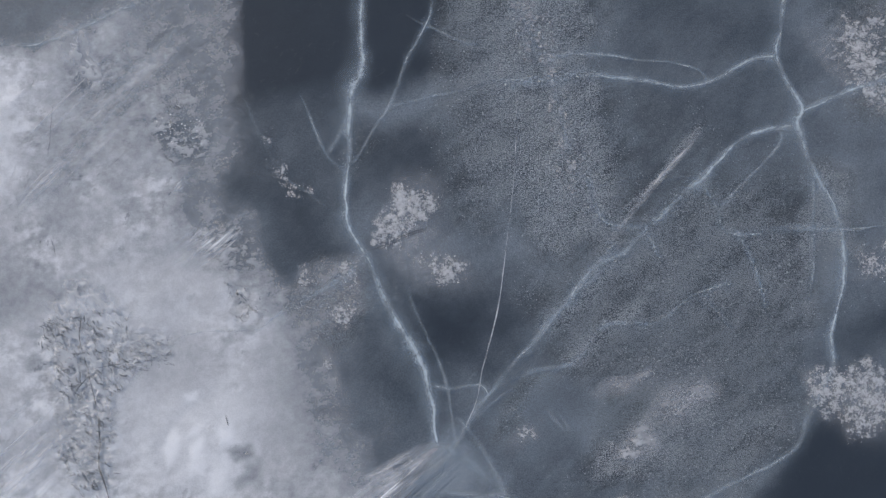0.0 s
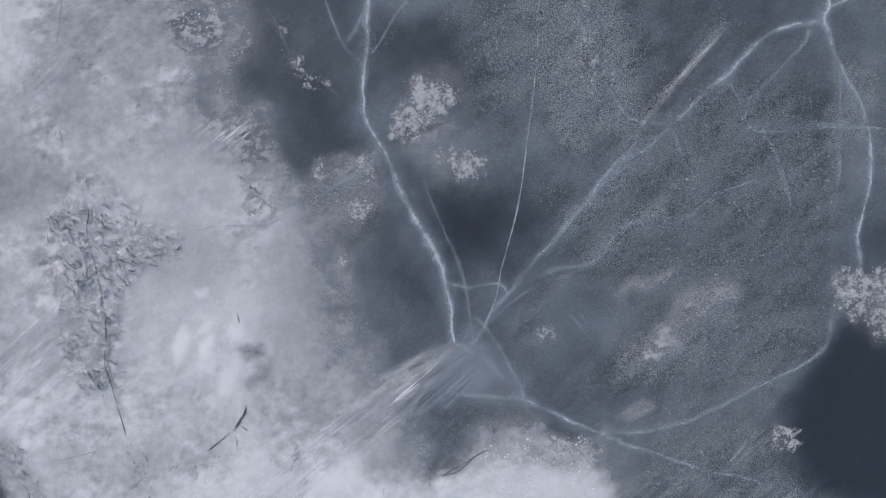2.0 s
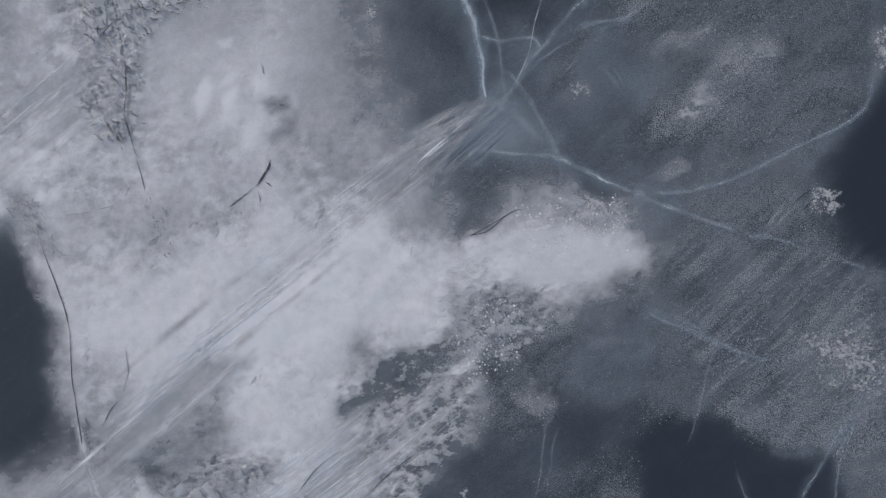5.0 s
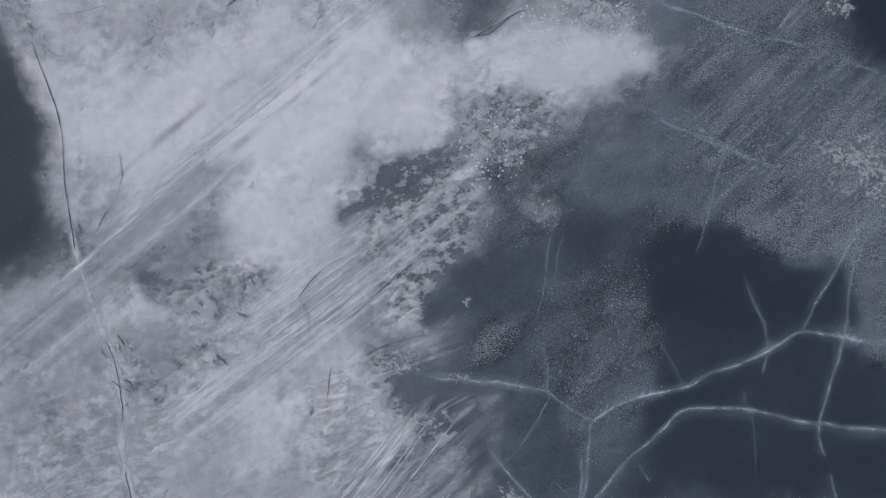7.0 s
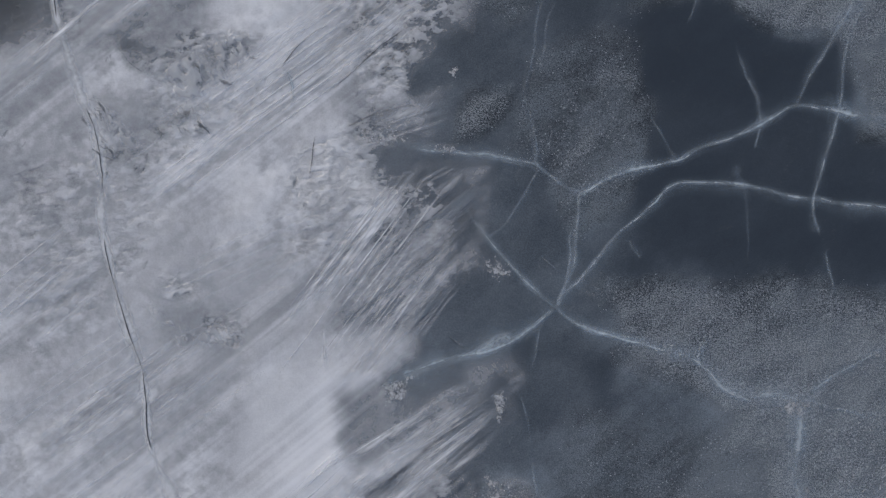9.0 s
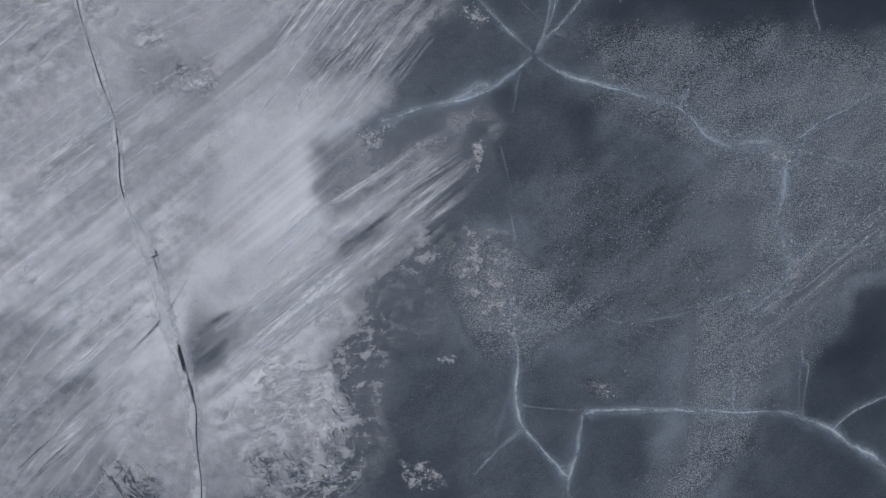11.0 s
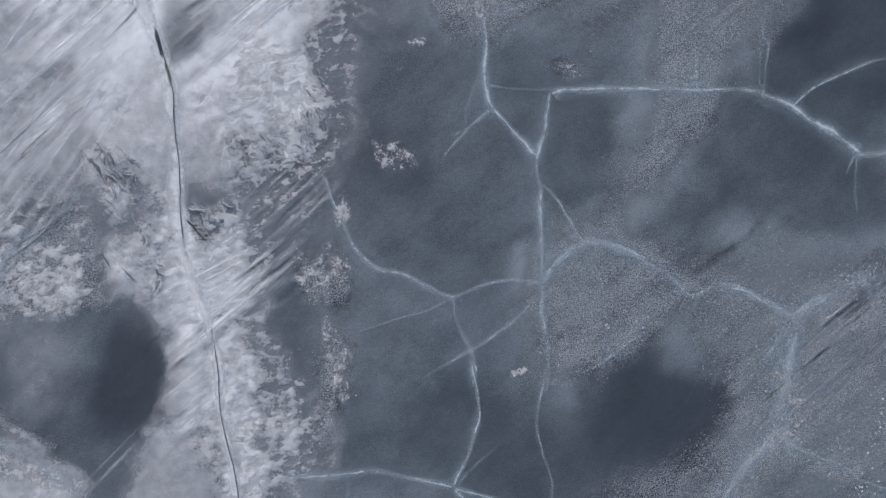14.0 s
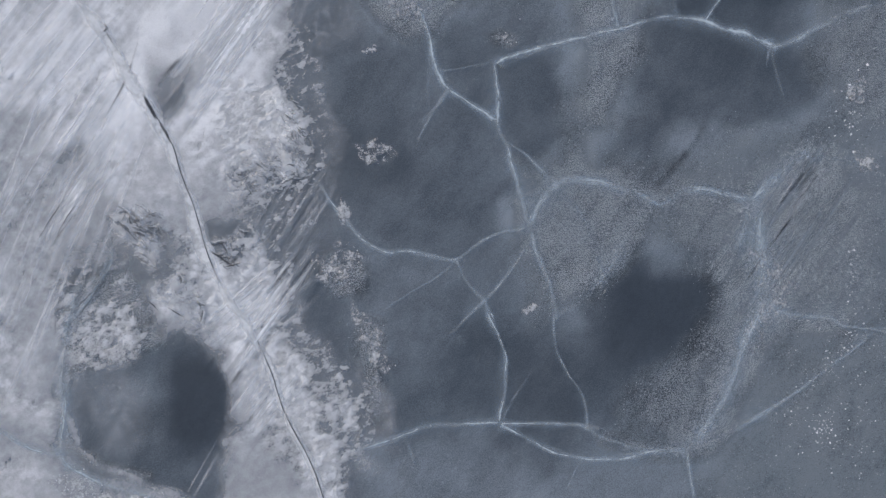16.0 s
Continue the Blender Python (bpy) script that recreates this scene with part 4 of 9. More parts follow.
haze.lay(1, 0.6, 0.3, [(8.18, -23.94), (11.39, -23.72), (11.54, -28.73), (9.35, -28.78), (8.68, -26.14)])
haze.lay(0.85, 0.5, 0.3, [(6.58, -24.71), (8.95, -25.1), (9.04, -28.2), (7.55, -27.94), (6.47, -26.19)])
haze.lay(0.3, 0.5, 0.3, [(0.97, -24.85), (3.02, -24.06), (3.66, -26.11), (1.61, -26.6)])
haze.lay(0.62, 0.4, 0.3, [(6.75, -37.95), (7.95, -38.08), (8.72, -38.82), (8.61, -40.32), (7.55, -39.89), (6.78, -39.15)])
haze.lay(1, 0.6, 0.3, [(9.02, -38.81), (12.56, -37.54), (12.7, -42.68), (9.12, -42.75)])
haze.lay(0.75, 0.5, 0.3, [(6.93, -29.59), (8.35, -29.57), (7.82, -32.55), (6.97, -34.51), (6.7, -35.86), (5.95, -35.57), (6.78, -32.57)])
haze.lay(0.42, 0.5, 0.3, [(0.84, -34.33), (3.08, -34.29), (3.12, -36.23), (1.03, -36.42)])
haze.lay(0.45, 0.4, 0.3, [(-1.93, -38.27), (0.77, -38.67), (0.82, -40.77), (-1.73, -40.82)])
haze.lay(0.5, 0.6, 0.3, [(-10.58, -39.04), (-8.64, -39.15), (-8.61, -41.55), (-10.55, -41.59)])
haze.lay(0.9, 0.4, 0.3, [(3.13, -36.83), (5.22, -36.49), (5.83, -37.07), (4.21, -38.3), (3.16, -38.17)])
haze.lay(0.75, 0.35, 0.3, [(7.49, -37.71), (10.36, -38.33), (10.08, -39.09), (7.67, -38.84)])
haze.lay(0.7, 0.5, 0.3, [(-2.84, 4.11), (-0.58, 4.51), (1.72, 4.87), (1.9, 3.95), (-0.42, 3.41), (-2.78, 3.41)])
haze.lay(0.8, 0.5, 0.3, [(4.27, -36.46), (7.57, -37.45), (6.03, -39.37), (3.98, -38.34)])
haze.lay(0.1, 0.5, 0.2, [(-8.07, -38.93), (-7.17, -38.89), (-6.6, -39.83), (-6.84, -41.54), (-8.69, -41.45), (-8.61, -40.05)])
haze.lay(0.35, 0.25, 0.3, [(-2.92, -36.82), (-1.83, -36.73), (-1.91, -38.49), (-2.75, -38.99)])
haze.lay(0.38, 0.4, 0.3, [(-4.49, -0.87), (-2.66, -0.62), (-2.16, -2.03), (-3.16, -3.03), (-4.33, -3.03)])
haze.lay(0.34, 0.6, 0.3, [(-5.96, 3.35), (-3.31, 3.35), (-3.48, 1.45), (-5.47, 1.45)])
haze.lay(0.3, 0.3, 0.2, [(-9.29, -38.81), (-7.95, -38.43), (-8.61, -41.11), (-10.04, -41.12)])
haze.lay(0.5, 0.3, 0.3, [(-2.75, -38.28), (-1.07, -38.69), (-1.57, -40.72), (-2.74, -40.43)])
haze.lay(0.4, 0.6, 0.3, [(0.61, -8.08), (3.15, -8.5), (3.79, -9.12), (2.2, -8.84), (0.63, -9.03)])
haze.lay(0.95, 0.4, 0.3, [(0.37, -28.83), (1.01, -27.94), (1.74, -28.07), (2.07, -29.37), (2.39, -30.53), (1.81, -30.98), (0.84, -30.27)])
haze.lay(0.9, 0.4, 0.3, [(8.33, -27.76), (10.82, -27.12), (11.85, -27.97), (9.72, -29.77), (8.74, -31.26), (7.02, -33.21), (6.28, -33.08), (7.39, -30.71)])
haze.lay(0.85, 0.6, 0.3, [(6.11, -26.94), (11.81, -26.8), (11.87, -28.55), (9.43, -29.78), (7.2, -29.25)])
haze.lay(0.5, 0.6, 0.3, [(-10.95, -39.05), (-8.6, -38.85), (-8.44, -40.21), (-10.93, -40.26)])

far = np.array([2, 6, 15, 40, 120, 400, 1200, 3000])
gx = np.concatenate([haze.xs[0] - far[::-1], haze.xs, haze.xs[-1] + far])
gy = np.concatenate([haze.ys[0] - far[::-1], haze.ys, haze.ys[-1] + far])
GX, GY = np.meshgrid(gx, gy)
ice = mesh_object("ground", np.stack([GX.ravel(), GY.ravel(), np.zeros(GX.size)], 1), cells(*GX.shape), ICE,
                  haze=np.pad(haze.value, 8, mode="edge").ravel(), rime=np.pad(frost.at(haze.X, haze.Y), 8).ravel(), comb=np.pad(comb.at(haze.X, haze.Y), 8).ravel())
tagged(ice, "dark blue-grey frozen lake ice with milky patches", "ice", "", "structure")

# ---- snow blown over the ice, combed out by the wind in places ----
snow = Cover(-18, 18, -50, 12, 0.06, 3)
snow.lay(0.66, 1.04, 0.66, [(-15.51, 8.38), (-6.59, 8.36), (-6.6, 5.9), (-6.95, 2.78), (-7.46, 1.13), (-6.48, -0.87), (-5.32, -2.53), (-4.5, -4.03), (-3.17, -5.37), (-2.17, -6.2), (-2.51, -8.05), (-3.85, -9.57), (-15.78, -9.6)])
snow.lay(0.3, 0.81, 0.50, [(-15.51, 8.38), (-8.07, 8.36), (-9.08, 6.81), (-11.07, 6.16), (-12.07, 5.66), (-15.55, 5.83)])
snow.lay(0.27, 1.39, 0.83, [(-8.42, 5.91), (-6.42, 8.36), (-6.13, 1.95), (-7.46, 1.29), (-8.11, 2.94)])
snow.lay(0.8, 0.93, 0.66, [(-14.07, 4.93), (-10.75, 5.25), (-11.1, 2.78), (-14.11, 1.62)])
snow.lay(0.45, 1.16, 0.83, [(-11.57, 5.42), (-8.42, 5.91), (-8.44, 3.27), (-10.45, 1.79), (-12.12, 1.46)])
snow.lay(0.55, 0.93, 0.50, [(-14.17, -2.87), (-12.33, -3.03), (-12.18, -4.37), (-14.19, -4.54)])
snow.lay(0.62, 0.93, 0.50, [(-11.99, -2.37), (-9.32, -2.53), (-9, -3.87), (-9.86, -6.38), (-11.36, -6.05), (-11.84, -3.87)])
snow.lay(0.85, 1.16, 0.66, [(-8.33, -3.03), (-6.16, -2.86), (-5.17, -4.53), (-5.18, -7.38), (-9.04, -7.9), (-8.68, -5.71)])
snow.lay(0.22, 1.39, 0.83, [(-5.16, -2.36), (-3.33, -3.03), (-2.33, -4.7), (-2.84, -5.7), (-4, -4.87), (-4.83, -3.7)])
snow.lay(0.35, 0.81, 0.58, [(6.39, -4.52), (7.47, -4.22), (7.47, -5.1), (6.4, -5.77)])
snow.lay(0.32, 0.70, 0.58, [(4.66, -6.19), (6.23, -5.55), (5.99, -6.61), (4.66, -6.86)])
snow.lay(0.28, 0.70, 0.50, [(4.32, -4.44), (5.97, -3.65), (6.3, -4.02), (4.82, -4.6)])
snow.lay(0.25, 0.70, 0.50, [(1.75, -5.86), (2.66, -5.69), (2.58, -6.28), (1.83, -6.36)])
snow.lay(0.35, 0.93, 0.50, [(10.94, -4.01), (12.26, -3.76), (14.09, -4.68), (14.1, -5.84), (11.79, -6.01)])
snow.lay(0.3, 0.93, 0.50, [(-1.66, 1.45), (-0.67, 1.62), (-0.17, 0.63), (0.66, -1.2), (-0.5, -1.53), (-1.83, -0.37)])
snow.lay(0.25, 0.93, 0.50, [(-4.32, -1.2), (-2.49, -0.53), (-2.5, -2.36), (-3.83, -2.53)])
snow.lay(0.85, 1.33, 0.79, [(-15.92, -7.91), (-7.32, -7.73), (-6.07, -7.07), (-3.83, -8.6), (-1.31, -8.87), (-0.65, -9.96), (0.6, -9.22), (2.17, -8.8), (3.6, -8.85), (3.85, -9.71), (3.31, -10.28), (4.58, -10.33), (4.44, -11.36), (3.34, -11.62), (1.6, -11.89), (0.33, -11.83), (-0.75, -12.96), (-1.53, -13.44), (-3.1, -13.63), (-3.69, -15.21), (-15.73, -15.42)])
snow.lay(0.6, 1.11, 0.63, [(-6.07, -7.07), (-4.19, -6.72), (-2.6, -7.32), (-1.31, -8.87), (-2.24, -9.52), (-4.14, -8.93)])
snow.lay(0.6, 0.66, 0.47, [(0.29, -9.47), (2.17, -8.88), (3.68, -9), (3.78, -9.71), (2.2, -10.22), (0.63, -10.57)])
snow.lay(0.55, 0.66, 0.47, [(-0.15, -11.21), (2.21, -10.85), (2.23, -11.8), (-0.14, -12)])
snow.lay(0.1, 0.99, 0.55, [(-15.85, -10.57), (-13.2, -10.6), (-12.39, -11.6), (-11.98, -12.54), (-12.03, -13.79), (-12.07, -15.36), (-15.73, -15.42)])
snow.lay(0.93, 1.30, 0.77, [(-10.55, -12.59), (-8.88, -11.79), (-6.59, -10.97), (-4.91, -10.63), (-2.91, -11.04), (-3.65, -12.29), (-3.93, -13.68), (-4.84, -14.63), (-6.21, -15.27), (-8.05, -15.31), (-8.38, -14.09), (-9.92, -13.5)])
snow.lay(0.74, 0.97, 0.62, [(-15.67, -16.84), (-11.26, -16.14), (-8.82, -15.02), (-4.97, -15.87), (-3.45, -14.6), (-1.78, -13.33), (-0.39, -13.3), (-0.37, -14.07), (-1.11, -15.79), (-1.86, -17.04), (-1.53, -17.89), (-2.92, -18.3), (-2.28, -19.22), (-1.64, -19.99), (-1, -21.07), (-2.52, -22.81), (-15.59, -23.01)])
snow.lay(0.13, 0.97, 0.54, [(-15.75, -10.26), (-13.24, -10.51), (-12.77, -11.72), (-12.1, -12.47), (-12.06, -13.55), (-12.51, -14.17), (-12.04, -15.08), (-11.87, -16), (-12.78, -16.63), (-15.67, -16.69)])
snow.lay(0.52, 0.86, 0.62, [(-3.89, -15.85), (-2.68, -14.43), (-0.7, -13.31), (-0.37, -14.23), (-1.12, -15.64), (-2.02, -16.58), (-3.57, -16.46)])
snow.lay(0.88, 1.08, 0.77, [(-6.94, -17.29), (-5.57, -16.5), (-4.77, -18.03), (-4.14, -18.95), (-4.42, -20.35), (-5.95, -20.99), (-7.06, -19.62)])
snow.lay(0.48, 0.86, 0.62, [(-10.64, -16.29), (-8.81, -15.94), (-8.33, -17.17), (-8.76, -18.72), (-9.98, -19.05), (-10.78, -17.52)])
snow.lay(0.45, 0.86, 0.62, [(-15.66, -17.3), (-12.46, -17.24), (-11.07, -18.45), (-11.49, -20.62), (-15.61, -21.31)])
snow.lay(0.25, 0.65, 0.46, [(-3.53, -18.47), (-1.69, -17.97), (-0.75, -18.26), (-1.66, -19.06), (-2.75, -18.92)])
snow.lay(0.15, 0.65, 0.46, [(-2.59, -19.23), (-1.65, -19.52), (-1.33, -20.3), (-2.1, -20.31)])
snow.lay(0.8, 1.06, 0.76, [(-15.12, -17.29), (-1.87, -16.91), (-1.69, -17.97), (-3.19, -18.46), (-2.41, -19.35), (-0.88, -20.21), (-0.13, -19.74), (-0.68, -21.72), (-1.24, -23.55), (-1.95, -24.92), (-2.7, -25.24), (-2.91, -28.41), (-14.76, -28.7)])
snow.lay(0.42, 0.85, 0.60, [(-3.19, -18.31), (-1.69, -17.97), (-1.97, -18.88), (-0.89, -19.61), (-1.03, -20.22), (-2.39, -19.95), (-3.02, -19.21)])
snow.lay(0.6, 0.85, 0.60, [(-11.22, -22), (-8.22, -21.92), (-8.44, -24.64), (-9.92, -25.28), (-11.46, -23.82)])
snow.lay(0.85, 1.06, 0.76, [(-8.29, -19.36), (-5.6, -18.53), (-4.07, -19.39), (-4.32, -21.21), (-6.43, -21.27), (-7.96, -20.56)])
snow.lay(0.58, 0.85, 0.60, [(-8.63, -23.14), (-4.3, -21.82), (-3.68, -22.4), (-6.04, -24.27), (-7.69, -24.32)])
snow.lay(1, 1.06, 0.76, [(-5.55, -25.62), (-3.61, -25.11), (-3.25, -27.21), (-6.09, -27.73)])
snow.lay(0.88, 1.06, 0.60, [(-7.22, -14.94), (-4.53, -13.65), (-3.29, -14.83), (-3.85, -16.36), (-5.63, -17.62), (-7.15, -17.06)])
snow.lay(0.62, 0.43, 0.21, [(-10.9, -16.6), (-8.22, -13.87), (-7.76, -14.24), (-9.99, -16.5)])
snow.lay(0.5, 0.53, 0.38, [(-9.75, -16.8), (-8.2, -15.01), (-7.36, -15.15), (-7.11, -16.21), (-8.46, -17.15)])
snow.lay(0.66, 0.64, 0.46, [(-11.64, -13.27), (-10.21, -13.24), (-10.01, -15.21), (-11.22, -15.69)])
snow.lay(0.42, 0.63, 0.30, [(-4.2, -25.43), (-2.24, -20.1), (-0.29, -19.59), (-0.68, -21.72), (-2.1, -25.08), (-2.98, -26)])
snow.lay(0.67, 1.04, 0.74, [(-14.06, -20.41), (-0.6, -21.29), (-1.15, -23.07), (-1.57, -24.26), (-2.29, -25.31), (-2.57, -26.05), (-1.09, -25.87), (0.08, -25.55), (0.68, -25.69), (-0.45, -28.08), (-1.32, -28.99), (-2.47, -30.79), (-2.74, -31.99), (-2.41, -33.47), (-2.83, -34.96), (-13.81, -36.11)])
snow.lay(0.38, 1.04, 0.59, [(-2.29, -25.31), (-1.11, -24.99), (0.8, -24.58), (0.83, -25.83), (-0.47, -27.49), (-1.36, -27.21), (-2.12, -26.49)])
snow.lay(1, 1.04, 0.74, [(-5.38, -26.12), (-3.48, -25.04), (-2.72, -26.06), (-2.54, -27.53), (-4.29, -28.76), (-6.05, -29.68), (-7.23, -30.01), (-5.49, -28.04)])
snow.lay(1, 0.83, 0.44, [(-9.12, -32.28), (-7.37, -30.46), (-6.91, -31.19), (-8.08, -32.4), (-9.84, -33.33)])
snow.lay(0.3, 0.62, 0.44, [(-13.87, -32.09), (-9.42, -31.99), (-9.04, -32.2), (-10.14, -33.34), (-13.84, -33.87)])
snow.lay(0.18, 0.62, 0.37, [(-6.8, -30.67), (-5.31, -29.52), (-5.15, -30.41), (-6.46, -31.33)])
snow.lay(0.2, 1.24, 0.74, [(-2.17, -31.08), (-1.32, -29.13), (-0.02, -27.77), (0.19, -30.43), (-0.3, -34.91), (-2.08, -34.95), (-2.57, -32.87)])
snow.lay(0.36, 0.83, 0.59, [(-5.97, -33.55), (-4.97, -32.04), (-3.35, -31.11), (-2.73, -32.28), (-3.3, -33.49), (-5.06, -34.72)])
snow.lay(0.82, 1.03, 0.59, [(-5.72, -27.91), (-4.27, -27.29), (-2.51, -27.83), (-3.05, -29.89), (-5.1, -29.94)])
snow.lay(0.32, 0.82, 0.59, [(-12.08, -32.15), (-8.57, -32.21), (-8.85, -33.84), (-12.06, -34.5)])
snow.lay(0.25, 0.82, 0.59, [(-2.42, -31.93), (-0.95, -31.89), (-0.04, -33.35), (-1.79, -34.27)])
snow.lay(0.36, 0.51, 0.37, [(-11.63, -33.06), (-10.47, -32.22), (-9.16, -32.12), (-9.44, -32.71), (-10.45, -33.62), (-11.61, -34.24)])
snow.lay(1, 0.51, 0.29, [(-4.16, -25.7), (-3.43, -25.53), (-3.19, -26.55), (-3.99, -26.86)])
snow.lay(0.74, 0.62, 0.59, [(-6.57, -31.82), (-4.82, -31.05), (-2.2, -29.97), (-2.04, -30.99), (-2.74, -32.32), (-2.5, -33.49), (-3, -34.53), (-4.61, -34.71), (-5.21, -33.99), (-6.4, -33.43)])
snow.lay(0.62, 0.52, 0.44, [(-8.73, -34.51), (-6.53, -34.02), (-6.21, -35.78), (-6.05, -36.66), (-5.02, -36.64), (-4.42, -37.22), (-3.81, -38.39), (-3.5, -39.57), (-2.73, -40.89), (-2.48, -42.52), (-6.85, -42.61), (-6.68, -38.74), (-7.21, -37.86), (-8.19, -36.11)])
snow.lay(0.25, 0.83, 0.59, [(-4.61, -34.86), (-2.12, -34.22), (-2.1, -35.4), (-3.53, -37.49), (-4.43, -37.07)])
snow.lay(0.1, 0.83, 0.59, [(-13.84, -35.94), (-8.87, -34.66), (-8.26, -36.11), (-7.13, -38.01), (-6.6, -39.33), (-6.85, -42.61), (-14.5, -44.84)])
snow.lay(0, 0.62, 0.44, [(-7.93, -39.06), (-6.9, -39.04), (-6.73, -40.23), (-7.01, -41.57), (-8.34, -41.45), (-8.51, -39.96)])
snow.lay(0.2, 0.31, 0.29, [(-5.98, -36.21), (-5.46, -36.79), (-4.95, -36.34), (-4.59, -35.82), (-5.04, -35.75), (-5.77, -36.06)])
snow.lay(0, 1.03, 0.59, [(-2.11, -34.81), (0.2, -32.7), (2.33, -35.6), (2.46, -41.53), (-1.98, -41.62), (-2.21, -37.47)])
snow.lay(0.9, 0.52, 0.37, [(-6.59, -39.63), (-5.57, -39.31), (-4.96, -40.19), (-5.09, -41.68), (-6.56, -41.71)])
snow.lay(0.4, 0.83, 0.59, [(-12.08, -36.34), (-10.02, -36.3), (-9.13, -37.17), (-8.39, -38.04), (-9.41, -38.8), (-12.05, -38.85)])
snow.lay(0.75, 0.97, 0.69, [(-14.56, -25.2), (-7.42, -28.23), (-7.99, -31.3), (-10.49, -35.67), (-12.15, -40.25), (-12.65, -40.13), (-15.25, -41.99), (-19.31, -41)])
snow.lay(0.72, 0.60, 0.60, [(-7.95, -38.43), (-5.86, -37.17), (-4.47, -38.04), (-3.75, -39.46), (-2.61, -41.34), (-2.44, -42.44), (-3.31, -43.12), (-2.26, -44.26), (-1.87, -47.01), (-7.58, -45.63), (-7.42, -43.54), (-6.55, -42.15), (-6.64, -40.35), (-6.52, -39.14)])
snow.lay(0.3, 0.60, 0.43, [(-8.77, -34.49), (-7.46, -36.42), (-7.87, -38.1), (-9.22, -36.34)])
snow.lay(0.05, 0.84, 0.52, [(-11.35, -39.2), (-9.68, -38.19), (-7.99, -38.6), (-6.43, -39.51), (-6.47, -41.46), (-7.59, -43.14), (-9.65, -42.46), (-11.72, -41.07)])
snow.lay(0.6, 0.60, 0.52, [(-16.96, -38.72), (-12.63, -40.05), (-11.95, -41.28), (-10.72, -42.47), (-8.85, -43.54), (-9.26, -45.22), (-18.03, -43.09)])
snow.lay(0.45, 0.97, 0.69, [(-11.76, -34.29), (-11.08, -35.88), (-11.9, -39.25), (-13.08, -38.96)])
snow.lay(0.22, 0.93, 0.50, [(11.16, 5.88), (12.75, 7.18), (14.28, 5.22), (12.66, 4.24), (11.67, 4.89)])
snow.lay(0.2, 0.70, 0.50, [(-4.08, -2.86), (-2.91, -2.86), (-2.91, -3.86), (-3.91, -3.86)])
# thinned under the carved scales, to put shade into the gaps by colour
snow.lay(0.52, 0.3, 0.3, [(-11.91, -2.53), (-10.99, -2.28), (-10.08, -3.03), (-9.84, -4.37), (-9.78, -6.38), (-10.04, -7.56), (-11.04, -7.23), (-11.68, -4.37)])
snow.lay(0.52, 0.3, 0.3, [(-10.16, -2.87), (-7.99, -2.86), (-9.34, -4.2), (-10, -3.87)])
snow.lay(0.52, 0.3, 0.3, [(-12.15, -1.7), (-10.48, -1.2), (-9.16, -2.36), (-11.16, -2.37)])
snow.lay(0.52, 0.3, 0.3, [(-6.4, -1.2), (-5.82, -1.53), (-5.24, -2.61), (-5.99, -2.53)])
snow.lay(0.52, 0.3, 0.3, [(-7.47, 0.3), (-5.81, 0.63), (-5.65, -0.87), (-7.15, -1.03)])
snow.lay(0.52, 0.3, 0.3, [(-11.73, 5.91), (-10.74, 5.91), (-9.76, 4.76), (-10.75, 4.59)])
snow.lay(0.52, 0.3, 0.3, [(-8.63, -17.17), (-7.73, -16.38), (-5.73, -16.34), (-7.24, -18.07), (-8.16, -17.78)])
snow.lay(0.52, 0.3, 0.3, [(-8.31, -18.4), (-7.39, -18.23), (-7.53, -18.7), (-8.3, -18.79)])
snow.lay(0.52, 0.3, 0.3, [(-10.31, -18.13), (-9.53, -18.42), (-8.76, -19.03), (-9.68, -19.04)])
snow.lay(0.52, 0.3, 0.3, [(-8.65, -34.5), (-7.85, -34.49), (-7.55, -35.07), (-7.67, -36.4), (-8.27, -35.67)])
snow.lay(0.52, 0.3, 0.3, [(-4.92, -33.98), (-2.73, -33.2), (-2.56, -34.52), (-4.61, -34.71)])
snow.lay(0.52, 0.3, 0.3, [(-5.98, -36.21), (-5.04, -35.75), (-4.45, -35.74), (-4.43, -36.63), (-5.01, -37.08), (-5.76, -36.73)])
snow.lay(0.52, 0.3, 0.3, [(-8.11, -36.7), (-7.08, -36.68), (-6.46, -38.74), (-7.2, -38.6)])
snow.lay(0.52, 0.3, 0.3, [(-8.16, -23.73), (-6.06, -23.67), (-6.18, -24.58), (-8.14, -24.63)])
snow.lay(0.52, 0.3, 0.3, [(-13.56, -8.8), (-12.61, -9.1), (-11.64, -10.65), (-12.57, -10.67)])
snow.lay(0.5, 0.55, 0.39, [(-6.97, -41.86), (-5.24, -41.67), (-5, -44.1), (-7.34, -44.03)])
snow.lay(0.42, 0.44, 0.39, [(-11.38, -32.34), (-10.29, -32.22), (-9.27, -32.33), (-9.84, -33.01), (-10.64, -33.77), (-11.43, -34.06)])
snow.lay(0.95, 0.55, 0.31, [(-7.4, -29.8), (-6.46, -29.83), (-6.73, -30.91), (-8.1, -32.28), (-8.88, -32.26)])
snow.lay(0.8, 0.44, 0.31, [(-6.14, -29.52), (-4.42, -29.57), (-4.77, -30.66), (-5.8, -31.25), (-6.17, -30.62)])
snow.lay(0.58, 0.85, 0.61, [(-13.34, -17.28), (-11.69, -16.94), (-10.74, -18.58), (-9.93, -20.68), (-11.72, -21.33), (-13.23, -21.36)])
snow.lay(0.45, 0.62, 0.44, [(-11.3, -33.18), (-9.4, -33.43), (-8.81, -34.15), (-8.94, -35.47), (-10.4, -35.65), (-11.28, -34.93)])
snow.lay(0.52, 0.64, 0.46, [(-9.99, -18.28), (-8.4, -17.71), (-7.01, -18.22), (-7.9, -19.62), (-9.27, -20.34), (-9.81, -19.5)])
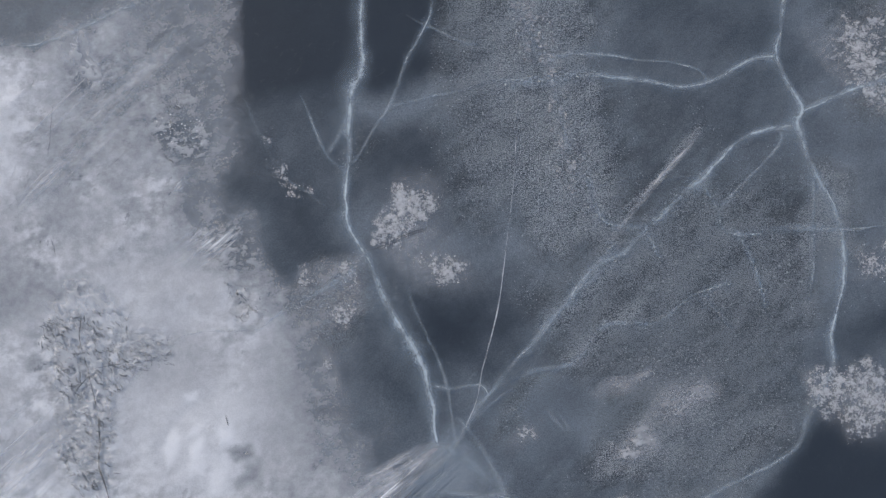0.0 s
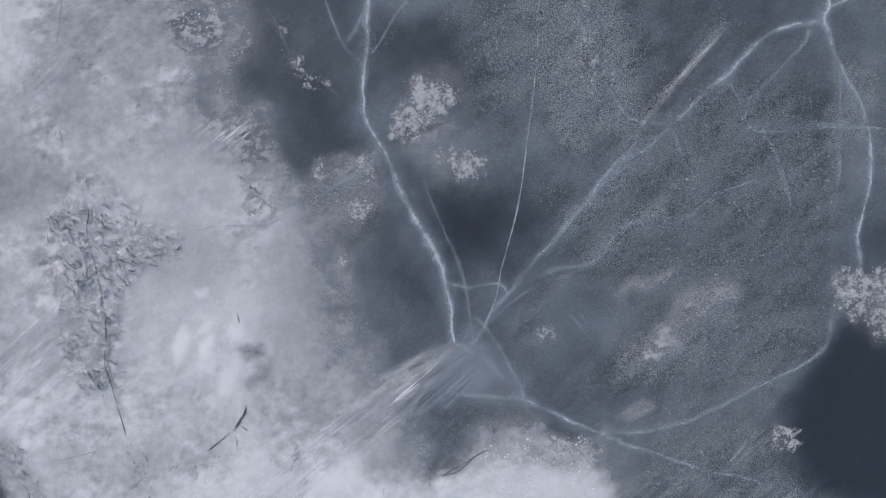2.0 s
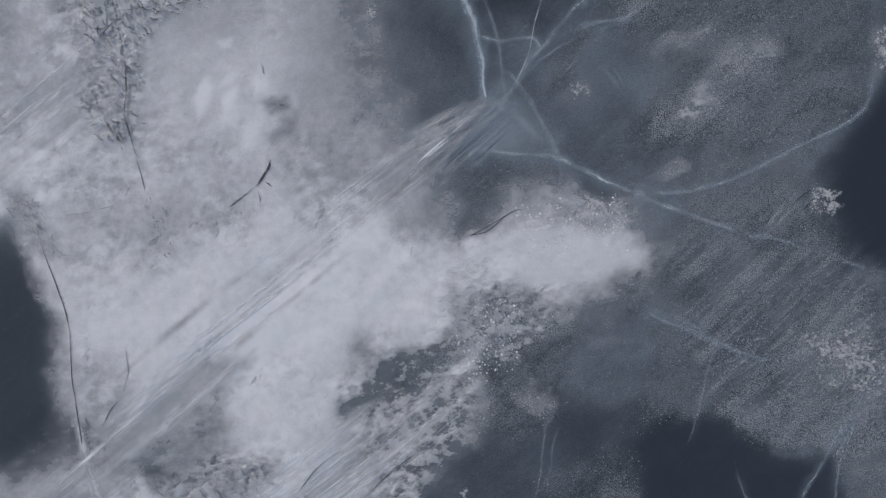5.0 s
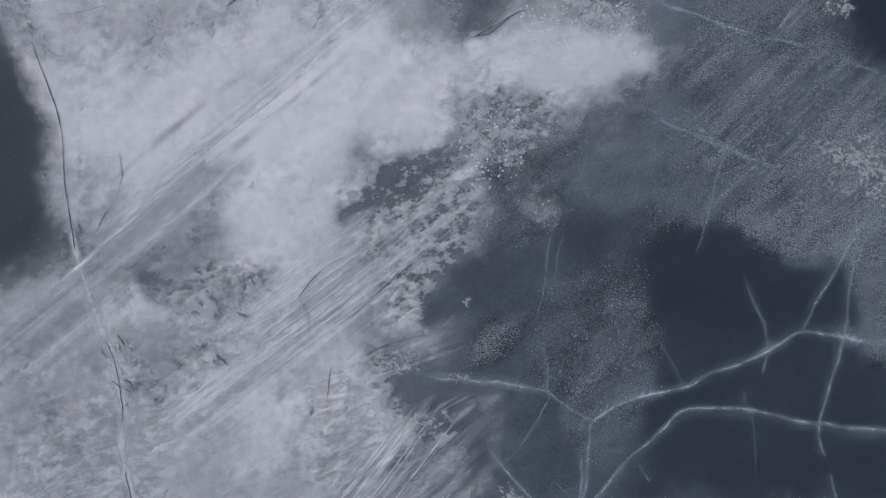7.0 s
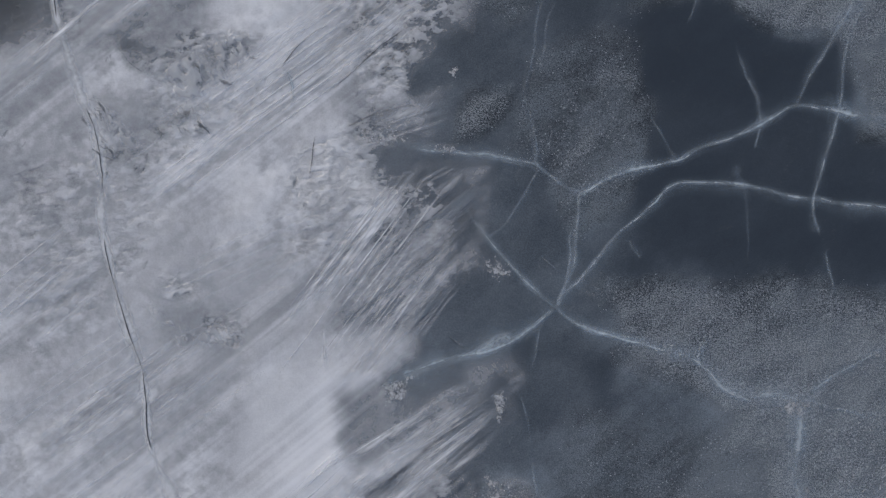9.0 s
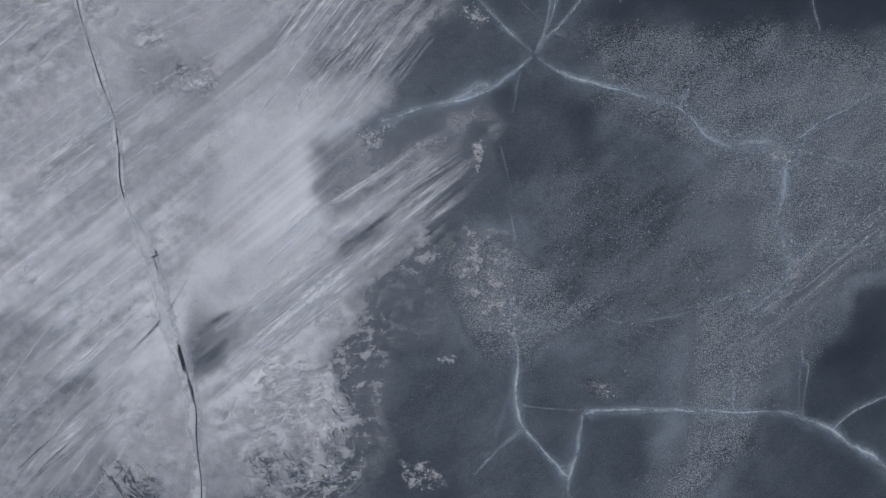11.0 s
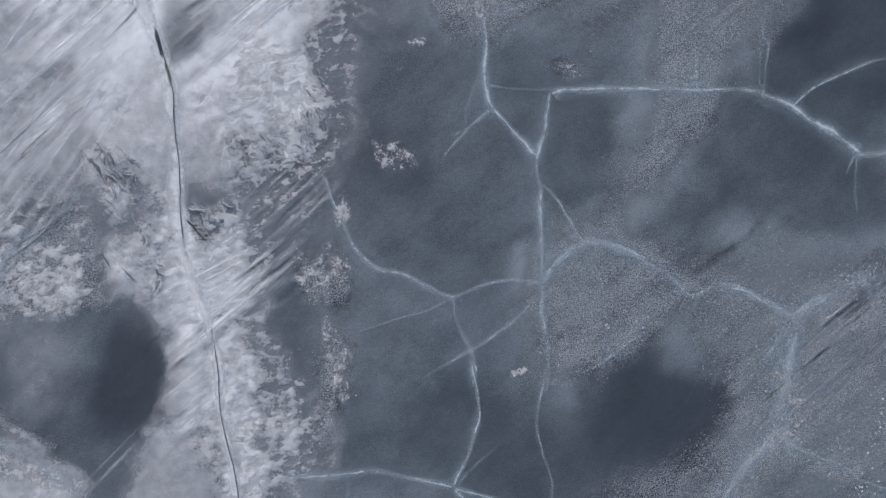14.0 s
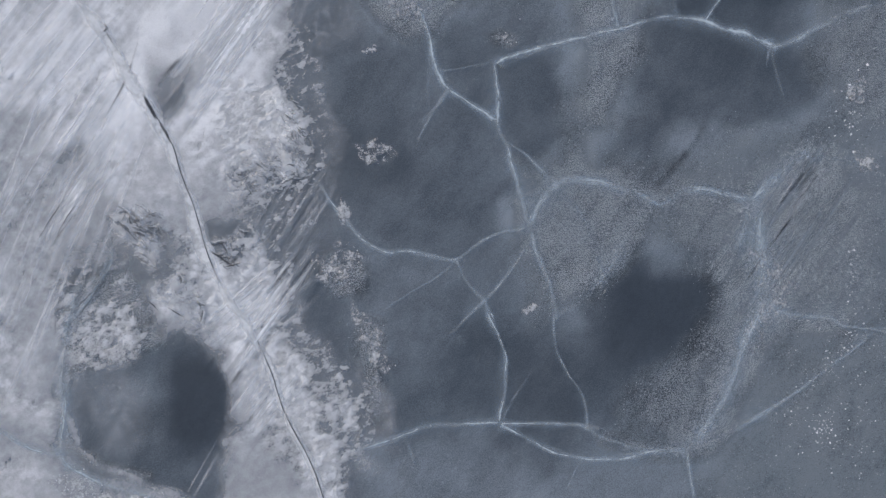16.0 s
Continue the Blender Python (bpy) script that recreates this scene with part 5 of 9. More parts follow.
# two more places thinned to darken the gaps between scales like shade
snow.lay(0.52, 0.3, 0.3, [(1.57, -9.01), (3.47, -8.73), (3.8, -9.44), (2.22, -9.63)])
snow.lay(0.52, 0.3, 0.3, [(-1.06, -11.59), (-0.11, -11.41), (0.7, -12.34), (-0.23, -13.31), (-1.18, -13.01)])
snow.lay(0.85, 0.55, 0.39, [(-1.09, -10.02), (0.64, -9.51), (3.8, -9.6), (4.3, -10.38), (3.05, -11.35), (0.68, -11.4), (-1.05, -11.75)])
snow.lay(0.74, 1.33, 0.79, [(-9.94, -1.85), (-6.17, -1.76), (-4.86, -3.63), (-4.16, -6.77), (-4.75, -8.36), (-8.81, -9.39), (-10.39, -9.11), (-11.05, -7.71)])
snow.lay(0.68, 0.88, 0.63, [(-11.49, -8.82), (-6.48, -8.56), (-6.77, -9.66), (-8.79, -10.33), (-11.6, -10.71)])
snow.lay(0.92, 0.44, 0.32, [(-8.27, -6.07), (-6.54, -5.96), (-6.2, -7.05), (-7.92, -7.25)])
snow.lay(0.8, 0.83, 0.44, [(-6.26, -24.87), (-4.49, -24.68), (-4.6, -26.45), (-5.77, -27.07)])
snow.lay(1, 0.41, 0.18, [(-5.15, -28.38), (-3.44, -25.54), (-2.13, -24.77), (-2.68, -26.41), (-4.41, -28.51)])
snow.lay(0.15, 0.5, 0.3, [(-12.73, 5.71), (-12.07, 5.81), (-11.24, 6.14), (-8.91, 6.89), (-8.08, 7.71), (-13.7, 7.72), (-13.72, 5.91)])
snow.lay(0.42, 0.9, 0.5, [(-8.75, 6.89), (-6.43, 7.54), (-6.45, 4.92), (-8.1, 4.43), (-9.26, 5.09)])
snow.lay(0.78, 0.8, 0.3, [(-8, -3.03), (-6.16, -2.7), (-4.83, -3.7), (-4.67, -5.7), (-5.52, -7.39), (-9.37, -7.56), (-9.85, -5.38)])
snow.lay(0.75, 0.5, 0.4, [(-13.17, -2.53), (-11.66, -2.37), (-9.5, -3.03), (-9.52, -5.38), (-12.2, -5.72), (-13.21, -5.72)])
snow.lay(0.3, 0.4, 0.5, [(-4.82, -1.86), (-3.82, -1.03), (-2.49, -0.7), (-2.5, -2.36), (-3.33, -3.03), (-4.16, -2.7)])
snow.lay(0.42, 0.35, 0.6, [(6.72, -5.02), (7.05, -4.52), (7.63, -4.27), (7.77, -4.68), (7.22, -5.44)])
snow.lay(0.42, 0.35, 0.6, [(4.99, -6.44), (5.48, -5.86), (6.31, -5.6), (6.4, -6.11), (5.32, -6.61)])
snow.lay(0.45, 0.25, 0.45, [(4.32, -4.52), (4.81, -4.19), (5.97, -3.69), (6.14, -3.89), (4.98, -4.49)])
snow.lay(0.3, 0.5, 0.5, [(10.67, 5.88), (12.75, 6.69), (13.16, 3.42), (12.01, 3.42), (11.66, 4.89)])
snow.lay(0.27, 0.25, 0.25, [(-1.25, -12.72), (-0.49, -12.85), (-1.69, -13.72), (-2.73, -14.58), (-3.79, -15.22), (-4.1, -14.84), (-4.03, -14.49), (-3.35, -14.29), (-3.09, -13.52), (-2.46, -13.13)])
snow.lay(0.6, 0.3, 0.15, [(-0.33, -13.15), (-0.53, -14.3), (-1.19, -15.38), (-1.93, -16.54), (-1.98, -17.61), (-3.42, -18.1), (-4.64, -17.83), (-4.06, -16.59), (-2.57, -14.88), (-1.38, -13.79)])
snow.lay(0.03, 0.3, 0.35, [(-1.84, -16.85), (-1.02, -16.07), (-0.25, -16.35), (0.55, -18.02), (-0.19, -18.95), (-1.28, -18.06), (-1.9, -17.76)])
snow.lay(0.35, 0.3, 0.45, [(0.46, -14.05), (1.37, -13.88), (1.76, -14.32), (1.55, -14.94), (0.78, -14.65)])
snow.lay(0.45, 0.4, 0.5, [(-1.27, -11.65), (1.61, -10.97), (1.93, -11.57), (1.34, -12.66), (0.44, -13.13), (-0.49, -12.7)])
snow.lay(0.36, 0.35, 0.2, [(-2.58, -21.29), (-0.17, -20.02), (-0.07, -20.93), (-1.3, -24.02), (-3.9, -24.07)])
snow.lay(0.1, 0.25, 0.3, [(-2.63, -19.31), (-1.57, -18.98), (-0.34, -19.26), (-0.03, -19.56), (-0.93, -20.19), (-2.16, -19.98)])
snow.lay(0.85, 0.25, 0.4, [(-3.37, -20.39), (-2.61, -20.22), (-1.53, -20.5), (-1.83, -20.97), (-2.59, -21.14)])
snow.lay(0.35, 0.2, 0.15, [(-9.81, -16.34), (-8.62, -16.62), (-8.68, -17.31), (-9.29, -17.2)])
snow.lay(0.82, 0.5, 0.3, [(-4.96, -17.07), (-3.74, -17.04), (-3.41, -18.26), (-4.13, -20.25), (-5.81, -19.99)])
snow.lay(0.2, 0.3, 0.25, [(-10.84, -32.51), (-9.22, -32.03), (-9.04, -32.32), (-9.65, -32.81), (-10.68, -33.08)])
snow.lay(0.25, 0.25, 0.2, [(-10.98, -33.19), (-10.38, -33.13), (-10.49, -33.72), (-10.97, -33.68)])
snow.lay(0.2, 0.3, 0.15, [(-6.69, -31.01), (-5.7, -30.32), (-5.11, -30.23), (-6.19, -31.52), (-6.53, -31.75)])
snow.lay(0.38, 0.3, 0.15, [(-2.93, -28.26), (-0.1, -26.79), (0.02, -28.41), (-2.47, -29.35)])
snow.lay(0.06, 0.35, 0.3, [(-1.35, -23.35), (-0.2, -22.52), (0.23, -24.57), (-1.09, -24.89), (-1.55, -24.31)])
snow.lay(0.15, 0.2, 0.15, [(-2.26, -25.19), (-0.15, -24.72), (-0.04, -25.46), (-1.36, -25.81), (-2.25, -25.73)])
snow.lay(0.05, 0.4, 0.4, [(-1.96, -32.31), (-1.24, -31.1), (0.23, -30.77), (0.33, -35.08), (-2.04, -35.13)])
snow.lay(0.3, 0.3, 0.45, [(-2.87, -31.44), (-1.86, -30.23), (-1.25, -30.81), (-1.95, -32.6), (-2.19, -34.99), (-2.79, -35), (-2.53, -33.21)])
snow.lay(0.85, 0.2, 0.35, [(-3.54, -34.27), (-2.96, -33.82), (-2.66, -34.25), (-3.09, -34.56), (-3.46, -34.64)])
snow.lay(0.75, 0.3, 0.4, [(-3.29, -32.34), (-2.85, -32.18), (-2.68, -32.92), (-3.12, -33.22)])
snow.lay(0.3, 0.3, 0.3, [(-9, -34.83), (-7.37, -34.5), (-6.89, -36.13), (-8.22, -37.05), (-8.98, -36.17)])
snow.lay(0.2, 0.2, 0.2, [(-5.92, -36.26), (-4.66, -35.78), (-4.47, -36.23), (-5.17, -36.84), (-5.72, -36.58)])
snow.lay(0.5, 0.4, 0.4, [(-14.05, -38.54), (-12.72, -39.67), (-12.27, -40.75), (-14.5, -40.39)])
snow.lay(0.45, 0.3, 0.4, [(-12.06, -41.02), (-10.65, -42.18), (-8.88, -42.97), (-8.87, -43.63), (-12.74, -42.68)])
snow.lay(0.25, 0.6, 0.35, [(-4.33, -3.36), (-3.33, -3.36), (-1.5, -5.7), (-2.51, -6.37), (-3.84, -6.04)])
snow.lay(0.25, 0.3, 0.4, [(-2.4, -40.5), (-1.81, -41.71), (-2.43, -44.93), (-4.1, -44.52), (-3.61, -42.87), (-2.73, -42.55)])
snow.lay(0.55, 0.5, 0.3, [(-10.91, -15.68), (-8.23, -13.49), (-6.71, -13.46), (-7.44, -15), (-8.93, -16.25), (-10.44, -16.59)])
snow.lay(0.70, 0.35, 0.15, [(-0.4, -13.23), (-0.83, -14.46), (-1.65, -15.47), (-1.93, -16.54), (-2.06, -17.46), (-3.42, -17.95), (-4.64, -17.67), (-4.06, -16.59), (-2.57, -15.03), (-1.38, -13.86)])
snow.lay(0.68, 0.4, 0.4, [(-12, -2.37), (-10.82, -2.03), (-9.49, -2.37), (-8.16, -2.87), (-8.17, -3.7), (-9.34, -4.04), (-9.7, -7.39), (-10.71, -7.4), (-11.85, -4.37)])
snow.lay(0.1, 0.3, 0.4, [(-3.56, -43.05), (-2.58, -42.67), (-1.64, -43.17), (-2.15, -45.26), (-3.83, -44.85)])
snow.lay(0.35, 0.3, 0.4, [(-12.84, -36.52), (-11.99, -37.44), (-11.65, -38.23), (-12.15, -39.54), (-12.99, -39.33), (-13.25, -38.2)])
snow.lay(0.3, 0.6, 0.4, [(-8.41, 7.22), (-6.26, 7.54), (-6.28, 5.08), (-7.61, 4.59), (-8.59, 5.41)])
snow.lay(0.1, 0.5, 0.35, [(-4.16, -3.03), (-3.16, -2.86), (-1.5, -5.36), (-1.84, -6.37), (-3.17, -6.04)])
snow.lay(0.5, 0.5, 0.4, [(-13.81, -0.54), (-12.14, -0.7), (-11.66, -1.87), (-12.17, -2.7), (-13.84, -3.04)])
snow.lay(0.5, 0.35, 0.15, [(-3.34, -8.33), (-2.26, -7.2), (-0.7, -6.25), (-0.13, -6.13), (-0.1, -6.24), (-0.99, -7.25), (-1.92, -8.3), (-2.69, -8.79)])
snow.lay(0.08, 0.4, 0.4, [(-14.2, -9.85), (-13.07, -9.82), (-12.36, -11.62), (-12.09, -13.74), (-12.2, -15.71), (-14.07, -16.67)])
snow.lay(0.4, 0.5, 0.3, [(-11.29, -34.35), (-9.11, -33.86), (-8.66, -34.88), (-10.1, -36.08), (-11.27, -36.4)])
snow.lay(0.12, 0.3, 0.3, [(-0.75, -20.04), (0.15, -20.02), (0.04, -21.38), (-0.7, -22.01)])
snow.lay(0.25, 0.5, 0.6, [(-3.08, -35.16), (-2.69, -32.47), (-2.13, -31.42), (-1.53, -31.41), (-1.64, -33.19), (-1.89, -35.13)])
snow.lay(1, 0.18, 0.2, [(-8.42, -6.31), (-8.11, -5.91), (-7.86, -6.06), (-8.17, -6.73)])
snow.lay(1, 0.18, 0.2, [(-7.55, -6.29), (-7.17, -6.05), (-7.06, -6.52), (-7.46, -6.72)])
snow.lay(0.95, 0.18, 0.2, [(-6.71, -5.57), (-6.23, -5.59), (-6.07, -6.02), (-6.53, -6.22)])
snow.lay(0.3, 0.2, 0.3, [(-6.22, -6.26), (-5.75, -6.17), (-5.66, -6.49), (-6.05, -6.62)])
snow.lay(0.35, 0.25, 0.4, [(-5.73, -6.8), (-5.27, -6.48), (-5.41, -7.11), (-5.88, -7.44)])
snow.lay(0.34, 0.15, 0.3, [(5.01, -6.56), (5.56, -6.23), (5.33, -6.64), (4.54, -6.81)])
snow.lay(0.4, 0.12, 0.25, [(6.73, -4.65), (7.36, -4.37), (7.45, -4.84), (6.9, -5.25)])
snow.lay(0.35, 0.12, 0.25, [(4.25, -8.16), (5.19, -7.59), (5.36, -7.82), (4.73, -8.31)])
snow.lay(0.3, 0.15, 0.3, [(8.94, -12.5), (9.89, -12.16), (10.54, -12.78), (9.75, -13.11), (9.27, -12.96)])
snow.lay(0.6, 0.9, 0.3, [(-5.87, -2.84), (-4.1, -2.65), (-3.74, -5.71), (-4.35, -7.66), (-5.64, -7.68), (-5.35, -5.09)])
snow.lay(0.38, 0.7, 0.3, [(-4.66, -2.9), (-3.78, -2.81), (-3.09, -5.7), (-2.91, -6.98), (-3.88, -7), (-4.23, -5.07)])
snow.lay(0.66, 0.8, 0.3, [(-9.4, -2.9), (-6.35, -2.69), (-5.69, -4.13), (-8.57, -4.82), (-9.38, -4.51)])
snow.lay(0.95, 0.15, 0.25, [(-8.39, -6.5), (-8.26, -6.18), (-7.99, -5.93), (-8.07, -6.42), (-8.22, -6.9)])
snow.lay(0.95, 0.12, 0.2, [(-7.58, -6.73), (-7.02, -6.64), (-7.09, -7.05), (-7.5, -7.05)])
snow.lay(0.9, 0.1, 0.2, [(-7.72, -6.09), (-7.4, -5.68), (-7.21, -5.63), (-7.33, -6)])
snow.lay(0.9, 0.1, 0.2, [(-7.8, -4.72), (-7.45, -4.56), (-7.51, -4.88), (-7.77, -4.96)])
snow.lay(0.88, 0.2, 0.3, [(-6.86, -6.64), (-6.3, -6.39), (-6.36, -7.69), (-6.84, -7.7)])
snow.lay(0.12, 0.3, 0.3, [(-0.33, -26.05), (0.54, -25.15), (0.98, -25.29), (1.02, -26.76), (0.16, -27.81), (-0.57, -28.28)])
snow.lay(0.42, 0.4, 0.3, [(-3.43, -25.83), (-2.26, -25.51), (-2.08, -26.83), (-2.81, -27.44), (-3.41, -26.86)])
snow.lay(0.9, 0.12, 0.25, [(-4.43, -40.42), (-3.83, -40.41), (-3.68, -40.78), (-4.13, -40.79)])
snow.lay(0.3, 0.3, 0.3, [(-10.92, -36.36), (-9.58, -36.03), (-9.12, -36.77), (-8.65, -38.25), (-9.99, -38.73), (-10.89, -38.75)])
snow.lay(1, 0.15, 0.15, [(-6.07, -36.1), (-5.88, -36.98), (-5.71, -37.86), (-5.55, -38.38), (-5.77, -38.46), (-5.99, -37.94), (-6.24, -37.04), (-6.29, -36.12)])
snow.lay(0.5, 0.12, 0.25, [(-11.21, -38.35), (-11.5, -39.68), (-11.5, -40.89), (-10.82, -41.57), (-9.75, -42.33), (-9.89, -42.51), (-10.92, -41.69), (-11.68, -40.95), (-11.72, -39.66), (-11.35, -38.31)])
snow.lay(0.5, 0.1, 0.4, [(-11.07, -36.95), (-10.02, -35.96), (-9.1, -35.83), (-8.63, -37.55), (-8.33, -38.16), (-9.12, -38.85), (-10.68, -38.65), (-11.23, -37.98)])
snow.lay(0.62, 0.08, 0.35, [(-10.31, -37.14), (-9.35, -36.84), (-8.56, -38.01), (-9.21, -38.48), (-10.52, -37.98)])
snow.lay(0.3, 0.2, 0.4, [(-10.15, -35.75), (-9.06, -35.67), (-9.31, -36.67), (-10.23, -36.8)])
snow.lay(0.66, 0.4, 0.3, [(-13.3, -36.94), (-11.83, -37.48), (-11.61, -38.42), (-12.1, -40.08), (-13.96, -39.63)])
snow.lay(0.5, 0.5, 0.3, [(-12.11, -32.06), (-9.75, -32.64), (-9.03, -33.36), (-10.41, -34.62), (-11.38, -34.92), (-12.69, -34.42)])
snow.lay(0.05, 0.2, 0.3, [(-9.29, -38.81), (-7.4, -38.39), (-6.81, -38.89), (-6.51, -40.56), (-7.09, -42.19), (-9.61, -41.58)])
snow.lay(0.74, 0.4, 0.45, [(-6.15, -36.91), (-4.43, -36.45), (-4.18, -37.58), (-3.42, -38.83), (-4.08, -40.09), (-5.42, -39.76), (-6.1, -38.17)])
snow.lay(0.66, 0.22, 0.4, [(-8.81, -34.66), (-8.08, -34.57), (-7.61, -35.22), (-7.67, -36.19), (-8.22, -35.87)])
snow.lay(0.68, 0.25, 0.4, [(-8.17, -36.77), (-7.45, -37.13), (-7.11, -37.92), (-7.83, -37.93)])
snow.lay(0.3, 0.1, 0.3, [(-5.87, -35.74), (-5.27, -36.24), (-5.23, -36.78), (-5.76, -36.74), (-6.16, -36.2)])
snow.lay(0.4, 0.6, 0.3, [(-7.13, 1.45), (-5.97, 0.63), (-5.32, -0.87), (-4.49, -2.36), (-5.32, -2.36), (-6.48, -0.37), (-7.3, 0.63)])
snow.lay(0.35, 0.5, 0.4, [(-7.59, 6.4), (-6.1, 6.88), (-6.12, 3.6), (-6.47, 1.45), (-7.3, 1.62), (-7.45, 3.93)])
snow.lay(1, 0.12, 0.12, [(-6.19, -35.63), (-6.01, -36.43), (-5.84, -37.27), (-5.57, -38.23), (-5.23, -38.8), (-5.55, -38.96), (-5.79, -38.31), (-6.12, -37.35), (-6.35, -36.49), (-6.39, -35.65)])
snow.lay(0.5, 0.5, 0.3, [(-11.7, -30.38), (-10.01, -30.8), (-10.09, -32.56), (-11.67, -34.67), (-12.69, -34.42)])
snow.lay(0.5, 0.3, 0.3, [(-10.09, -32.56), (-8.57, -32.94), (-9.32, -34.53), (-10.95, -35.38)])
snow.lay(0.88, 0.35, 0.3, [(-0.46, -10.16), (1.11, -9.65), (3.65, -9.92), (4.22, -10.46), (3.52, -11.18), (1.94, -11.14), (0.04, -11.1)])
snow.lay(0.34, 0.25, 0.4, [(0.59, -28.82), (1.01, -28.08), (1.75, -28.21), (1.92, -29.23), (2.08, -29.95), (1.5, -30.11), (0.9, -29.69)])
snow.lay(0.2, 0.25, 0.4, [(0.39, -28.4), (1.35, -28.08), (2.12, -29.25), (2.14, -30.43), (1.42, -30.89), (0.5, -29.88)])
snow.lay(0.45, 0.35, 0.5, [(-4.46, -36.3), (-3.69, -36.63), (-3.59, -38.82), (-2.95, -41.03), (-2.79, -43.54), (-3.73, -43.51), (-4.1, -40.06)])
snow.lay(0.2, 0.4, 0.4, [(-11.11, -39.08), (-9.54, -38.81), (-9.1, -39.92), (-9.61, -41.46), (-11.01, -41.11)])
edge = snow.X + 18 + 1.1 * fractal(snow.X, snow.Y, 5.0, 21, 5)
snow.value *= smooth(0.3, 2.6, edge)
# where the snow is chipped; its dark gaps partly stand in for relief shade
chip = Cover(-18, 18, -50, 12, 0.1, 9)
chip.lay(1, 0.41, 0.33, [(-11.99, -2.53), (-10.66, -2.37), (-10.16, -3.03), (-8.16, -3.03), (-9.84, -4.37), (-9.87, -7.39), (-11.04, -7.23), (-11.84, -3.87)])
chip.lay(1, 0.41, 0.33, [(-6.48, -1.2), (-5.82, -1.7), (-5.32, -2.7), (-6.16, -2.53)])
chip.lay(1, 0.41, 0.33, [(-8.1, 4.43), (-7.27, 4.59), (-7.29, 2.28), (-7.95, 2.28)])
chip.lay(0.5, 0.41, 0.33, [(-7.47, 0.3), (-5.81, 0.63), (-5.65, -0.87), (-7.15, -1.03)])
chip.lay(1, 0.39, 0.31, [(-8.63, -17.17), (-7.73, -16.38), (-5.73, -16.34), (-7.24, -18.07), (-8.16, -17.78)])
chip.lay(1, 0.39, 0.31, [(-8.31, -18.4), (-7.39, -18.23), (-7.53, -18.7), (-8.3, -18.79)])
chip.lay(1, 0.37, 0.29, [(-8.65, -34.5), (-7.85, -34.49), (-7.55, -35.07), (-7.67, -36.4), (-8.27, -35.67)])
chip.lay(1, 0.37, 0.29, [(-4.92, -33.98), (-2.73, -33.2), (-2.56, -34.52), (-4.61, -34.71)])
chip.lay(1, 0.37, 0.29, [(-5.32, -36.35), (-4.59, -35.74), (-4.43, -36.63), (-5.02, -36.78)])
chip.lay(1, 0.37, 0.29, [(-3.04, -32.33), (-2.52, -32.46), (-2.5, -33.49), (-2.87, -33.5)])
chip.lay(1, 0.37, 0.30, [(0.14, -28.06), (1.47, -28.03), (1.34, -28.78), (0.3, -28.65)])
chip.lay(1, 0.37, 0.30, [(-2.88, -32.58), (-2.43, -32.87), (-2.54, -34.36), (-3.28, -34.38)])
chip.lay(0.8, 0.46, 0.46, [(-3.91, -14.61), (-2.71, -13.35), (-0.4, -12.99), (-0.36, -14.85), (-1.7, -17.04), (-1.38, -17.97), (-2.61, -17.99), (-3.58, -15.84)])
chip.lay(0.35, 0.46, 0.46, [(-1.52, -11.17), (1.83, -8.94), (3.84, -8.73), (4.18, -10.11), (0.38, -12.98), (-1.16, -13.32)])
chip.lay(0.8, 0.45, 0.45, [(-3.2, -18.16), (-0.74, -19.76), (-1.01, -20.67), (-3.11, -21.18), (-3.76, -19.69)])
chip.lay(0.7, 0.59, 0.44, [(-2.76, -31.09), (-0.45, -28.08), (0.15, -28.51), (-1.28, -31.06), (-2.09, -34.65), (-3.28, -34.68)])
chip.lay(0.7, 0.44, 0.44, [(-4.61, -34.86), (-2.12, -34.51), (-2.08, -36.58), (-2.63, -38.66), (-3.51, -38.68), (-4.42, -37.22)])
chip.lay(0.5, 0.44, 0.44, [(-8.12, -36.11), (-6.5, -36.08), (-6.02, -38.73), (-6.9, -39.04)])
chip.lay(0.7, 0.52, 0.52, [(-4.93, -37.75), (-3.58, -39.5), (-2.32, -41.59), (-2.98, -42.84), (-3.91, -40.84), (-4.93, -39.17)])
chip.lay(0.8, 0.50, 0.33, [(11, 5.88), (12.75, 7.18), (14.28, 5.22), (12.67, 3.26), (11.68, 3.58)])
chip.lay(0.5, 0.3, 0.3, [(-1.27, -11.65), (1.61, -10.97), (1.93, -11.57), (1.68, -14.02), (0.46, -14.35), (-0.49, -12.7)])
chip.lay(0.7, 0.3, 0.3, [(-4.26, -14.39), (-3.21, -13.53), (-1.25, -12.57), (-1.09, -13.02), (-2.73, -14.58), (-4.09, -15.22)])
chip.lay(0.9, 0.25, 0.3, [(-3.29, -32.19), (-2.55, -32.17), (-2.05, -34.69), (-3.53, -34.87), (-4.43, -34.44), (-3.26, -33.52)])
chip.lay(0.8, 0.25, 0.3, [(-7.16, -23.86), (-5.98, -23.83), (-6.12, -24.27), (-7, -24.44)])
chip.lay(0.8, 0.25, 0.3, [(-8.44, -22.78), (-7.48, -22.84), (-7.47, -23.35), (-8.35, -23.44)])
chip.lay(0.8, 0.15, 0.3, [(7.68, -12.84), (9.89, -11.84), (11.18, -13.08), (9.44, -13.59)])
chip.lay(0.7, 0.15, 0.3, [(4.07, -6.9), (5.48, -5.92), (6.12, -6.22), (5.03, -7.35)])
# ---- where the snow is packed smooth ----
calm = Cover(-18, 18, -50, 12, 0.2, 41)
calm.lay(0.6, 0.8, 0.4, [(-9.54, -4.35), (-8.11, -3.52), (-5.71, -2.92), (-4.41, -3.78), (-4.38, -5.72), (-5.64, -7.68), (-9.33, -7.74), (-9.84, -5.8)])
